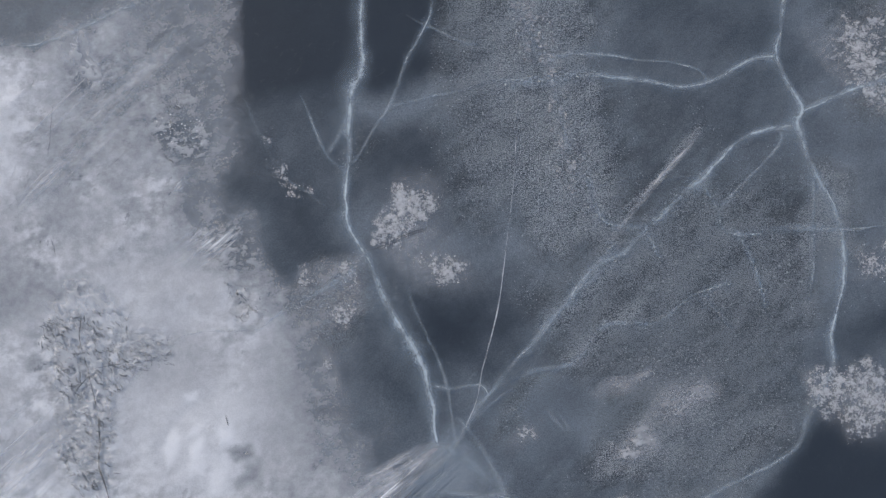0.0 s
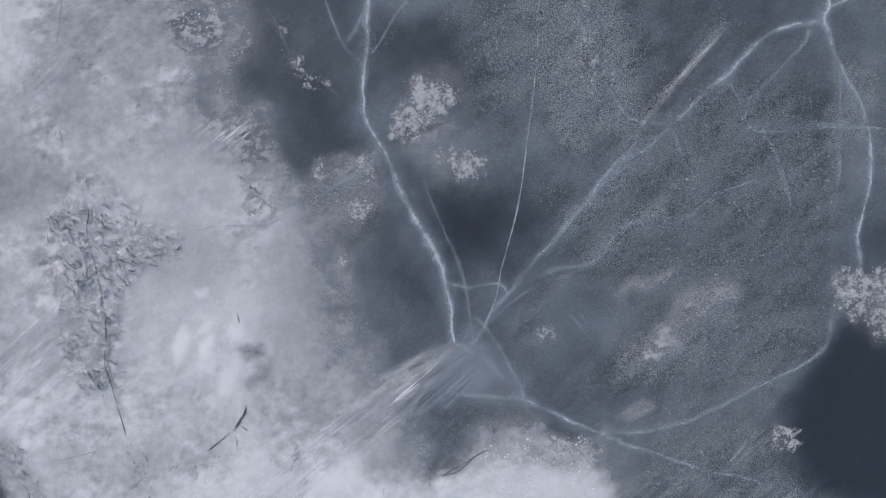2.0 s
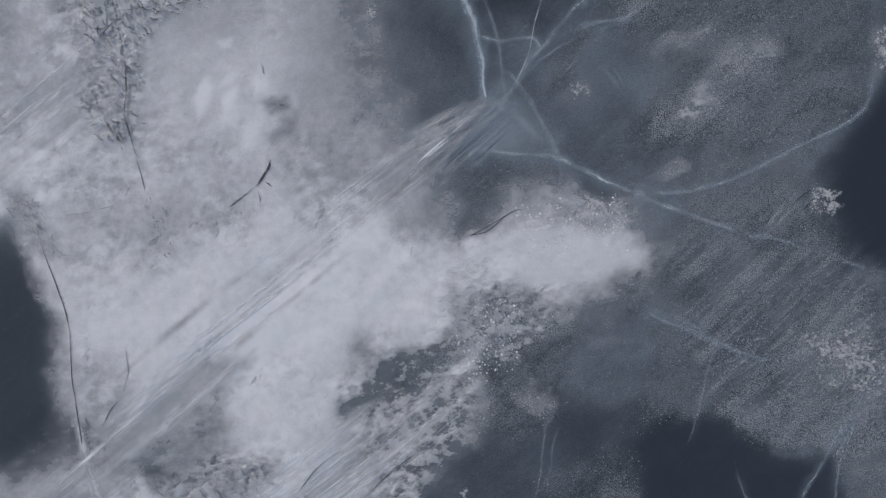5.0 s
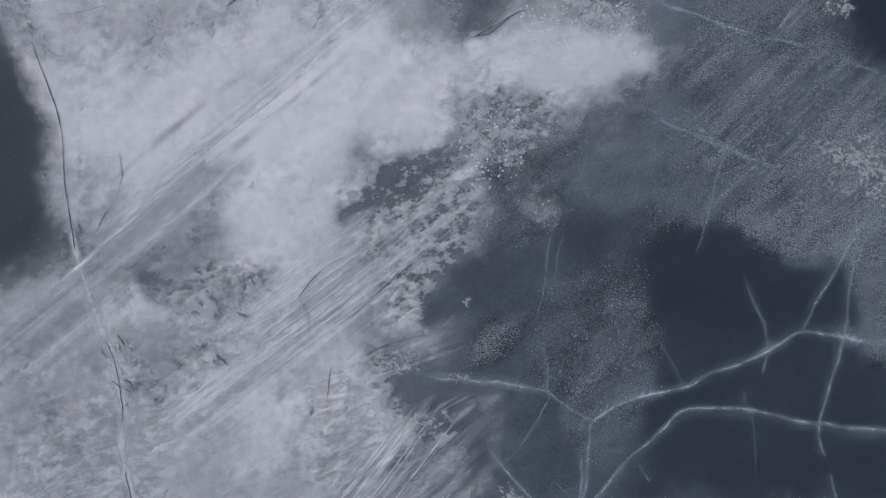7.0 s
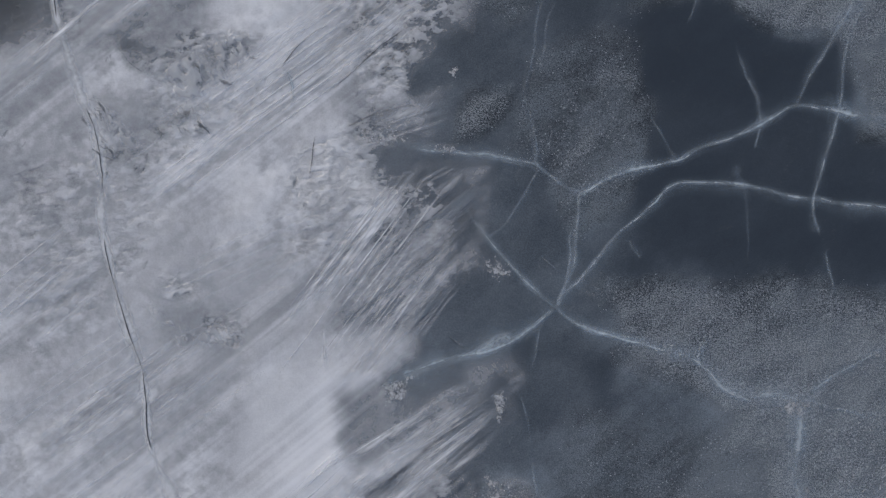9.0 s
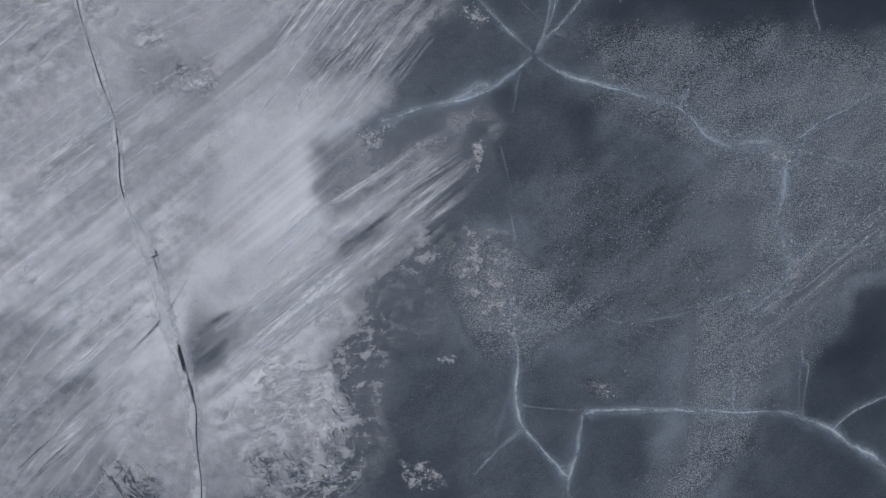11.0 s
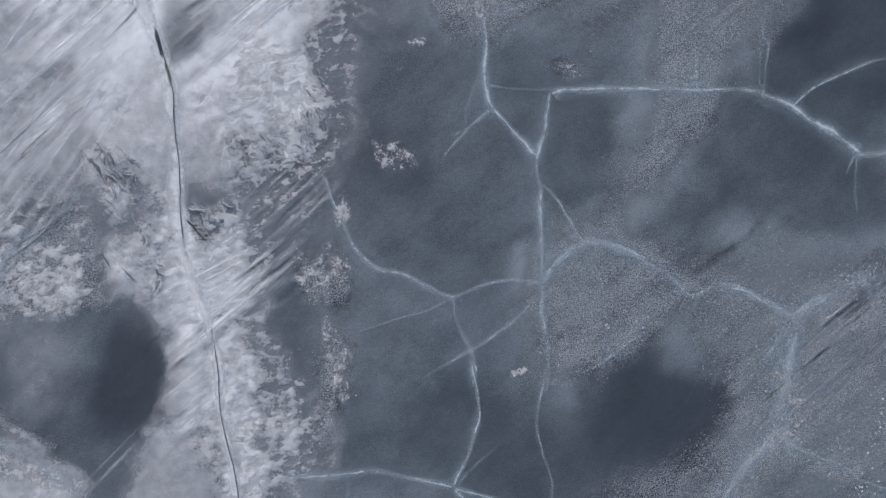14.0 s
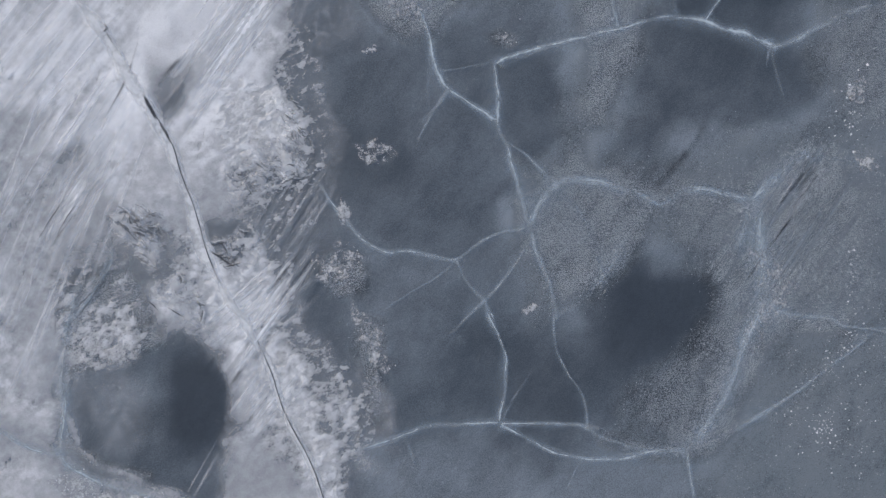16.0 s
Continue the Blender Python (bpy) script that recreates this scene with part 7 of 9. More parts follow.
snow_patch(0.5, 0.17, 0.28, [(13.66, -37.8), (14.22, -38.03), (14.18, -38.55), (13.58, -38.49)])
snow_patch(0.5, 0.20, 0.33, [(11.32, 6.37), (12.31, 5.87), (12.79, 4.4), (13.32, 3.58), (12.33, 3.75), (11.66, 5.06)])
snow_patch(0.32, 0.1, 0.15, [(-5.43, 2.94), (-5.17, 2.86), (-5.22, 2.64), (-5.43, 2.71)])
snow_patch(0.3, 0.1, 0.15, [(-4.97, 2.03), (-4.81, 2.12), (-4.67, 1.65), (-4.84, 1.62)])
snow_patch(0.28, 0.1, 0.18, [(-4.34, 1.54), (-4.06, 1.54), (-4.01, 1.12), (-4.28, 1.21)])
snow_patch(0.5, 0.25, 0.3, [(-4.32, -1.36), (-3.99, -1.03), (-3.66, -1.2), (-3.99, -1.53)])
snow_patch(0.6, 0.25, 0.3, [(-3.16, -1.03), (-2.74, -0.87), (-2.66, -1.28), (-3.08, -1.36)])
snow_patch(0.45, 0.15, 0.25, [(-3.83, -3.53), (-3.5, -3.45), (-3.33, -3.78), (-3.67, -3.95)])
snow_patch(0.35, 0.15, 0.25, [(3.66, -31.95), (4.1, -31.79), (4.48, -32.08), (4.11, -32.24)])
snow_patch(0.4, 0.12, 0.2, [(4.39, -31.27), (4.83, -31.41), (4.69, -31.68)])
snow_patch(0.45, 0.15, 0.25, [(0.63, -25.81), (0.99, -25.58), (1.15, -26.17), (0.79, -26.47)])
snow_patch(0.45, 0.2, 0.3, [(0.18, -22.36), (0.61, -22.06), (1.07, -22.49), (0.48, -22.8)])
snow_patch(0.35, 0.2, 0.35, [(-2.99, -37.1), (-1.95, -36.78), (-1.64, -37.52), (-2.38, -38.28), (-3.13, -37.85)])
snow_patch(0.4, 0.15, 0.25, [(-2.25, -38.41), (-1.74, -39.24), (-1.57, -40.7), (-1.98, -40.96), (-2.24, -39.83)])

# ---- wind streaks ----
streaks(6, 0.83, 0.093, 0.35, (-3.18, -7.88), (0.16, -6.11))
streaks(9, 1.26, 0.101, 0.42, (-6.76, -11.5), (-0.09, -6.24))
streaks(6, 2.21, 0.088, 0.5, (-13.88, -8.34), (-11.28, -6.08))
streaks(6, 1.82, 0.106, 0.4, (-12.62, 1.29), (-7.92, 6.07))
streaks(3, 0.99, 0.080, 0.5, (-13.56, -7.23), (-11.36, -5.21))
streaks(7, 1.16, 0.066, 0.3, (-8.31, -1.03), (-5.97, 0.63))
streaks(2, 0.10, 0.040, 0.5, (4.46, -0.37), (7.5, 3.1))
streaks(5, 0.83, 0.080, 0.3, (-2.84, -7.71), (-0.17, -6.37))
streaks(12, 2.01, 0.099, 0.65, (-9.04, -20.27), (-0.54, -13.77))
streaks(5, 0.93, 0.074, 0.4, (-3.37, -18.93), (-0.3, -17.79))
streaks(26, 3.40, 0.060, 0.75, (-4.2, -25.43), (-0.28, -19.89))
streaks(7, 1.51, 0.073, 0.45, (-11.2, -27.56), (-6.35, -23.98))
streaks(4, 0.91, 0.109, 0.4, (-13.14, -18.29), (-10.8, -16.11))
streaks(7, 1.21, 0.060, 0.45, (-2.34, -27.34), (0.77, -25.3))
streaks(9, 2.12, 0.073, 0.6, (-12.94, -24.46), (-9.73, -21.66))
streaks(7, 1.81, 0.060, 0.4, (-8.46, -23.74), (-3.12, -21.03))
streaks(8, 1.63, 0.130, 0.65, (-6.74, -32.22), (0.1, -26.44))
streaks(12, 3.40, 0.071, 0.4, (-12.01, -28.19), (-6.17, -23.77))
streaks(11, 2.52, 0.083, 0.45, (-11.96, -31.0), (-7.13, -27.63))
streaks(11, 2.52, 0.130, 0.6, (-11.9, -34.72), (-6.64, -29.85))
streaks(6, 1.63, 0.071, 0.45, (-5.02, -29.51), (-1.97, -26.63))
streaks(6, 1.33, 0.047, 0.3, (7.45, -30.42), (11.65, -26.77))
streaks(10, 1.62, 0.059, 0.24, (-4.58, -36.78), (-1.97, -34.21))
streaks(9, 1.92, 0.059, 0.55, (-6.9, -39.19), (-3.1, -37.19))
streaks(5, 0.88, 0.083, 0.45, (-6.57, -41.11), (-5.26, -40.2))
streaks(8, 1.77, 0.047, 0.16, (9.12, -40.51), (12.61, -37.61))
streaks(8, 1.72, 0.097, 0.5, (-6.8, -41.73), (-4.38, -39.84))
streaks(12, 3.79, 0.097, 0.4, (-13.93, -38.75), (-7.95, -30.42))
streaks(4, 1.21, 0.055, 0.15, (13.31, -36.38), (15.55, -34.46))
streaks(3, 0.46, 0.062, 0.35, (7.67, -9.8), (8.8, -8.39))
streaks(2, 0.31, 0.074, 0.5, (-1.79, -20.3), (-0.14, -19.34))
streaks(2, 0.15, 0.062, 0.5, (-1.17, -20.63), (-0.1, -19.57))
streaks(3, 0.37, 0.067, 0.35, (10.76, -38.99), (12.47, -37.41))
streaks(1, 0.17, 0.110, 0.7, (-6.5, -40.07), (-5.01, -39.15))
streaks(1, 0.17, 0.110, 0.7, (-6.56, -41.47), (-5.25, -40.51))
streaks(1, 0.17, 0.110, 0.6, (-6.21, -41.88), (-5.17, -41.03))
streaks(1, 0.06, 0.159, 0.6, (-12.69, -17.85), (-6.59, -12.09))
streaks(1, 0.06, 0.183, 0.6, (-11.48, -17.67), (-5.68, -12.29))
streaks(1, 0.13, 0.052, 0.7, (-7.18, -0.89), (-5.93, 0.47))
streaks(1, 0.06, 0.039, 0.6, (-7.61, -0.09), (-7.19, 0.67))
streaks(1, 0.06, 0.039, 0.7, (-8.0, 1.1), (-7.59, 1.68))
streaks(1, 0.04, 0.082, 0.7, (-3.93, -23.65), (-3.84, -25.76))
streaks(2, 0.38, 0.063, 0.3, (-9.22, -44.06), (-6.32, -40.94))
streaks(1, 0.06, 0.20, 0.5, (-12.12, 1.37), (-8.01, 5.74))
streaks(1, 0.06, 0.14, 0.4, (-13.13, 0.13), (-10.61, 2.94))
streaks(1, 0.06, 0.14, 0.45, (-13.23, -7.4), (-11.11, -5.8))
streaks(1, 0.06, 0.12, 0.4, (-13.21, -5.8), (-12.02, -4.54))
streaks(2, 0.3, 0.06, 0.5, (-8.05, 1.12), (-7.54, 1.7))
streaks(2, 0.4, 0.07, 0.5, (-7.64, -0.53), (-6.56, 0.54))
streaks(1, 0.05, 0.26, 0.8, (-11.5, -16.38), (-6, -11.39))
streaks(1, 0.05, 0.26, 0.8, (-10.59, -16.67), (-6.72, -13.08))
streaks(1, 0.05, 0.12, 0.6, (-12.39, -17.54), (-10.16, -15.52))
streaks(6, 1.0, 0.08, 0.5, (-4.64, -17.67), (-0.31, -13.69))
streaks(5, 0.9, 0.10, 0.7, (-3.37, -28.56), (0.92, -25.51))
streaks(2, 0.32, 0.12, 0.95, (-6.7, -32.34), (0.28, -26.6))
streaks(1, 0.05, 0.28, 0.8, (-11.23, -35.35), (-6.74, -30.12))
streaks(3, 0.6, 0.08, 0.6, (-2.18, -28.9), (0.86, -26.32))
streaks(3, 0.35, 0.06, 0.9, (-2.54, -8.47), (-0.22, -6.4))
streaks(2, 0.3, 0.06, 0.8, (-2.55, -8.31), (-0.84, -7.01))
streaks(1, 0.02, 0.20, 0.9, (-6.55, -32.27), (0.13, -26.49))
streaks(1, 0.02, 0.16, 0.9, (-5.69, -31.06), (-2.2, -28.24))
streaks(2, 0.2, 0.12, 0.9, (-4.27, -28.14), (-0.05, -25.38))
streaks(3, 0.5, 0.06, 0.8, (-2.19, -28.46), (0.56, -26.18))
streaks(2, 0.3, 0.12, 1.0, (-6.68, -40.31), (-3.73, -37.86))
streaks(4, 0.7, 0.08, 0.8, (-6.39, -39.56), (-2.56, -36.34))
streaks(2, 0.25, 0.09, 0.9, (-6.51, -41.81), (-5.18, -40.74))
streaks(5, 0.7, 0.035, 1.0, (-7.65, -0.87), (-5.97, 0.46))
streaks(3, 0.5, 0.06, 0.9, (-13.13, 0.3), (-9.94, 3.52))
streaks(2, 0.3, 0.05, 0.9, (-8.05, 1.21), (-7.63, 1.7))
streaks(4, 0.8, 0.10, 0.9, (-9.32, -14.27), (-4.08, -10.08))

# ---- cracks ----
white_crack(0.182, 1, (1.4, 0.1), [(-2.47, 7.86), (-2.48, 5.08), (-2.78, 4.09), (-2.82, 2.11), (-2.92, 1.45), (-2.85, 0.3), (-2.24, -0.86), (-1.66, -2.19), (-0.83, -3.53), (-0.5, -4.53), (-0.25, -6.12)])
white_crack(0.10, 0.5, (0.1, 1.4), [(-2.82, 2.11), (-2.32, 2.77), (-1.65, 3.93), (-1.16, 5.08), (-0.5, 6.38), (-0.25, 7.53)])
white_crack(0.075, 0.45, (1.4, 0.1), [(-4.49, 4.5), (-3.97, 3.43), (-3.48, 2.36), (-3.06, 1.95), (-2.85, 1.45), (-2.92, 1.46)])
white_crack(0.099, 0.5, (0.1, 0.1), [(-3.48, 2.36), (-3.06, 3.19), (-2.78, 3.6)])
white_crack(0.083, 0.5, (0.1, 0.1), [(2.87, 5.12), (3.45, 5.28), (5.1, 5.2), (6.41, 5.03), (7.4, 4.74), (7.45, 4.44)])
white_crack(0.166, 0.95, (1.4, 0.1), [(9.92, 7.83), (9.74, 6.04), (9.65, 5.22), (9.95, 4.41), (10.33, 3.67), (10.21, 3.18), (10.71, 1.94), (11.3, 0.95), (11.55, 0.13), (11.62, -1.03), (11.42, -2.35), (11.26, -3.02), (11.3, -3.68)])
white_crack(0.149, 0.9, (0.1, 1.4), [(10.33, 3.59), (11.18, 4), (12.33, 4.4), (13.3, 4.81)])
white_crack(0.083, 0.5, (0.1, 1.4), [(7.42, 1.62), (7.92, 0.79), (8.34, 0.05), (10.07, 0.21), (11.55, 0.21), (12.84, 0.3), (14.02, 0.29)])
white_crack(0.083, 0.55, (0.1, 1.4), [(4.24, 1.4), (4.13, 1.78), (4.54, 0.46), (5.78, 0.13), (6.2, -0.53), (6.62, -1.11)])
white_crack(0.066, 0.4, (0.1, 0.1), [(7.45, -1.69), (7.86, -2.15), (8.28, -2.6), (8.42, -2.59)])
white_crack(0.083, 0.45, (0.1, 1.4), [(10.78, 1.82), (10.71, 1.78), (10.74, -0.7), (10.51, -2.35)])
white_crack(0.10, 0.38, (0.1, 0.1), [(0.91, -5.09), (0.83, -5.03), (1.49, -4.52), (2.41, -4.02), (3.65, -3.77), (4.15, -3.19), (4.64, -2.61), (6.13, -2.52), (7.28, -1.69), (8.27, -1.36), (8.36, -1.36)])
white_crack(0.099, 0.6, (0.1, 0.1), [(-0.53, -4.45), (-0.42, -4.41), (0.16, -4.49), (0.99, -4.44), (1.23, -4.72)])
white_crack(0.116, 0.5, (0.1, 1.4), [(-2.29, -0.76), (-2.74, -1), (-3.82, -1.7), (-4.82, -2.36)])
white_crack(0.099, 0.6, (1.4, 1.4), [(-13.39, 5.67), (-12.07, 5.58), (-10.57, 6.16), (-8.74, 6.89), (-7.58, 7.54)])
white_crack(0.083, 0.35, (1.4, 0.1), [(1.97, 6.54), (2.8, 5.4), (3.29, 3.59), (3.63, 1.95), (4.13, 1.78)])
white_crack(0.099, 0.4, (0.1, 0.1), [(8.09, 0.96), (9.07, 1.94), (9.72, 2.77), (9.67, 3.1)])
white_crack(0.13, 0.5, (0.1, 0.1), [(0.16, -5.39), (0.36, -5.35), (1.01, -6.13), (1.51, -7.07), (1.76, -7.7)])
white_crack(0.16, 0.66, (0.1, 0.1), [(3.91, -8.64), (5.02, -8.58), (6.29, -8.32), (7.55, -7.74), (8.82, -7.08), (9.77, -6.58), (10.39, -6.01), (10.62, -5.29), (10.93, -4.81)])
white_crack(0.063, 0.35, (0.1, 1.4), [(1.76, -7.7), (1.94, -8.8)])
white_crack(0.111, 0.25, (0.1, 1.4), [(3.94, -11.88), (3.97, -11.77), (5.41, -12.21), (6.85, -12.98), (8.61, -13.42)])
white_crack(0.077, 0.4, (0.1, 1.4), [(6.4, -12.79), (6.2, -13.16), (5.85, -14.57), (5.41, -15.9)])
white_crack(0.136, 0.6, (1.4, 0.1), [(11.25, -13.19), (10.78, -13.81), (9.92, -15.06), (9.48, -15.83), (8.97, -16.76), (8.46, -17.76)])
white_crack(0.106, 0.55, (0.1, 0.1), [(10.02, -14.91), (10.23, -15.05), (9.94, -15.82), (9.81, -16.73), (9.61, -18.11), (9.33, -19.18), (9.03, -20.25), (9.23, -21.15)])
white_crack(0.136, 0.8, (1.4, 0.1), [(-2.27, -19.04), (-0.9, -19.19), (0.46, -19.34), (1.53, -19.54), (2.3, -20.05), (2.76, -20.27)])
white_crack(0.151, 0.95, (0.1, 1.4), [(2.76, -20.27), (3.8, -19.68), (5.31, -19.36), (5.99, -18.96), (6.81, -18.64), (7.86, -18.08), (8.46, -17.76), (9.53, -17.85), (10.88, -18.07), (11.98, -18.19)])
white_crack(0.121, 0.6, (0.1, 0.1), [(2.76, -20.27), (2.7, -21.02), (2.58, -22.24), (2.16, -23.31)])
white_crack(0.13, 0.65, (0.1, 1.4), [(2.15, -23.31), (3.09, -22.21), (4, -21.16), (4.79, -20.38), (5.34, -19.91), (6.23, -19.87), (7.3, -19.92), (8.22, -20.11), (9.06, -20.2), (9.9, -20.33), (12.02, -20.46)])
white_crack(0.181, 1, (0.1, 0.1), [(2.16, -23.34), (1.49, -23.96), (0.75, -24.4), (-0.45, -24.73), (-1.8, -25.19)])
white_crack(0.091, 0.55, (0.1, 1.4), [(2.16, -23.34), (1.46, -22.72), (0.68, -21.83), (0.06, -21.1), (-0.41, -20.5)])
white_crack(0.076, 0.25, (1.4, 0.1), [(1.92, -14.22), (1.57, -15.3), (1.38, -16.82), (1.18, -17.89), (1.43, -18.79), (1.6, -19.54)])
white_crack(0.060, 0.3, (0.1, 0.1), [(1.6, -19.54), (1.68, -19.54), (1.24, -20.31), (0.81, -21.07), (0.36, -21.45)])
white_crack(0.133, 0.5, (0.1, 1.4), [(9.11, -28.75), (9.77, -28.29), (11.5, -27.96), (12.56, -27.64)])
white_crack(0.148, 0.5, (0.1, 0.1), [(9.11, -28.75), (8.32, -29.66), (7.6, -30.27), (7.65, -32.35), (7.65, -32.53)])
white_crack(0.133, 0.9, (1.4, 0.1), [(1.73, -29.81), (1.99, -31.14), (1.93, -31.88), (2.02, -32.62), (2.18, -33.06), (2.79, -33.79), (3.25, -34.23), (3.43, -34.27)])
white_crack(0.074, 0.4, (0.1, 0.1), [(1.94, -32.4), (2.61, -32.53), (3.8, -32.55), (3.76, -32.62)])
white_crack(0.147, 0.95, (0.1, 0.1), [(12.08, -34.15), (11.37, -33.6), (10.7, -33.32), (10.24, -32.92), (9.64, -32.7), (8.9, -32.48), (7.86, -32.53), (6.68, -32.53), (5.5, -32.54), (3.95, -32.56), (3.74, -32.69)])
white_crack(0.088, 0.6, (0.1, 1.4), [(10.24, -32.92), (10.82, -32.39), (11.98, -31.85), (13.15, -31.46)])
white_crack(0.059, 0.3, (0.1, 0.1), [(9.5, -31.23), (9.39, -30.82), (9.35, -32.31), (9.49, -32.31)])
white_crack(0.133, 0.9, (0.1, 0.1), [(3.71, -32.62), (3.58, -33.51), (3.37, -34.54), (3.5, -35.28), (3.5, -36.46), (3.53, -37.79)])
white_crack(0.074, 0.4, (0.1, 0.1), [(3.53, -37.79), (3.67, -39.13), (3.78, -40.61), (3.59, -40.59)])
white_crack(0.074, 0.45, (0.1, 0.1), [(3.48, -35.15), (3.57, -35.13), (4.03, -35.71), (4.49, -36.44), (4.57, -36.73)])
white_crack(0.088, 0.45, (0.1, 1.4), [(2.2, -33.09), (1.55, -33.55), (0.97, -34.15), (0.76, -34.75)])
white_crack(0.059, 0.35, (0.1, 0.1), [(1.73, -32.19), (1.81, -32.22), (1.46, -33.11), (1.47, -33.55)])
white_crack(0.133, 0.7, (1.4, 0.1), [(-2.7, -34.52), (-2.32, -35.11), (-2.09, -35.69), (-1.71, -36.42), (-1.18, -37.15), (-0.81, -37.44), (-0.29, -37.5), (0.46, -37.86), (1.13, -38.14), (1.94, -37.83), (2.67, -37.71), (3.53, -37.72)])
white_crack(0.118, 0.65, (0.1, 0.1), [(3.53, -37.72), (3.99, -37.19), (4.57, -36.73), (5.16, -36.65), (6.06, -37), (6.81, -37.43), (7.57, -38.08), (8.3, -37.77), (8.9, -37.83), (9.8, -38.26), (10.26, -38.55), (10.99, -38.09), (12.28, -37.46), (12.22, -37.57)])
white_crack(0.074, 0.35, (0.1, 1.4), [(1.16, -38.27), (1.06, -38.29), (0.33, -38.6), (-0.56, -38.84), (-1.73, -39.31)])
white_crack(0.118, 0.55, (0.1, 0.1), [(1.13, -38.14), (1.29, -38.88), (1.65, -39.61), (1.81, -40.23)])
white_crack(0.103, 0.45, (1.4, 0.1), [(0.07, -40.54), (1.65, -39.61), (2.41, -39.15), (3.28, -38.39), (3.59, -38.36)])
white_crack(0.088, 0.35, (0.1, 1.4), [(5.06, -39.93), (5.1, -39.99), (6.12, -39.23), (6.7, -38.62)])
white_crack(0.088, 0.5, (1.4, 1.4), [(-11.48, -37.36), (-10.9, -37.05), (-10.02, -36.59), (-9.3, -35.69), (-8.87, -34.8)])
white_crack(0.155, 0.9, (1.4, 0.1), [(-3.59, -43.14), (-2.33, -43.09), (-0.87, -42.92), (1.25, -43.31)])
white_crack(0.155, 0.85, (0.1, 0.1), [(1.25, -43.31), (1.9, -43.94), (2.94, -44.73), (4.4, -45.26), (5.63, -45.3), (6.56, -45.49)])
white_crack(0.155, 0.7, (0.1, 1.4), [(6.56, -45.49), (6.47, -46.21), (6.39, -47.25)])
white_crack(0.138, 0.7, (0.1, 0.1), [(1.25, -43.31), (1.66, -42.38), (1.95, -41.21), (1.67, -39.81)])
white_crack(0.103, 0.6, (0.1, 1.4), [(1.25, -43.31), (2.5, -43.65), (3.98, -44.1), (4.4, -44.56)])
white_crack(0.069, 0.35, (0.1, 1.4), [(1.25, -43.31), (1.99, -42.46), (2.58, -41.9)])
white_crack(0.172, 0.75, (0.1, 0.1), [(6.56, -45.49), (7.75, -44.58), (8.5, -43.7), (9.09, -42.6), (10.01, -41.87)])
white_crack(0.138, 0.55, (0.1, 1.4), [(10.01, -41.87), (10.64, -42.19), (11.78, -42.56), (12.2, -43.01), (13.31, -43.37), (14.5, -43.67)])
white_crack(0.138, 0.45, (0.1, 0.1), [(6.56, -45.49), (8.13, -45.2), (10.04, -44.61), (11.62, -43.93), (12.61, -43.47), (12.71, -43.17)])
white_crack(0.121, 0.5, (0.1, 1.4), [(12.12, -37.6), (13.41, -38.09), (14.04, -38.42)])
white_crack(0.241, 0.4, (0.1, 0.1), [(10.26, -38.73), (10.28, -40.07), (10.08, -41.61)])
white_crack(0.086, 0.5, (0.1, 0.1), [(3.74, -39.34), (3.57, -40.72), (3.45, -41.58), (3.62, -42.33), (3.87, -43.1), (3.88, -43.81), (3.81, -44.05)])
white_crack(0.069, 0.3, (0.1, 1.4), [(-1.68, -42.98), (-1.51, -44.09)])
white_crack(0.155, 0.75, (1.4, 1.4), [(-11.18, -38.35), (-11.43, -39.36), (-11.97, -41.01), (-11.46, -41.84), (-10.24, -42.67), (-8.68, -43.59)])
white_crack(0.155, 0.7, (1.4, 0.1), [(-14.3, -39.55), (-13.66, -39.88), (-12.8, -40.72), (-11.99, -41.09)])
white_crack(0.069, 0.3, (1.4, 1.4), [(-7.92, -43.41), (-7.21, -42.7), (-6.55, -41.8)])
white_crack(0.062, 0.8, (1.4, 1.4), [(-5.25, -17.11), (-5.02, -17.41), (-4.88, -18.11)])
white_crack(0.066, 0.3, (0.1, 0.1), [(4.25, 1.41), (4.13, 1.37), (5.12, 1.65), (6.76, 1.75), (7.42, 1.65)])
white_crack(0.066, 0.3, (0.1, 0.1), [(7.92, 0.87), (8.41, 1.37), (8.45, 1.32)])
white_crack(0.077, 0.35, (1.4, 0.1), [(6.78, -15.87), (7.15, -16.87), (7.49, -17.65), (7.5, -18.43), (7.4, -18.9)])
white_crack(0.108, 0.4, (1.4, 0.1), [(3.29, -11.68), (4.23, -11.97), (5.01, -12.26), (5.95, -12.55), (7.06, -13.15), (7.09, -13.04)])
white_crack(0.089, 0.45, (0.1, 0.1), [(2.5, -22.69), (2.59, -22.1), (2.6, -21.37), (2.66, -21.38)])
white_crack(0.074, 0.35, (0.1, 1.4), [(9.45, -21.62), (9.37, -21.66), (9.61, -22.39), (9.78, -23.12)])
white_crack(0.089, 0.45, (0.1, 0.1), [(5.06, -24.22), (5.08, -24.11), (5.68, -24.47), (5.97, -24.39), (6.29, -24.06), (6.05, -24.57)])
white_crack(0.089, 0.35, (0.1, 0.1), [(4.06, -29.66), (4.34, -30.19), (5.22, -30.17), (6.11, -30.01), (6.99, -29.69), (7.72, -29.45), (8.07, -29.87)])
white_crack(0.104, 0.4, (0.1, 1.4), [(1.89, -30.63), (2.42, -30.53), (3.15, -30.22), (4.03, -29.68), (4.47, -29.45)])
white_crack(0.074, 0.35, (1.4, 1.4), [(7.15, -33.18), (6.79, -33.7), (6.66, -34.18)])
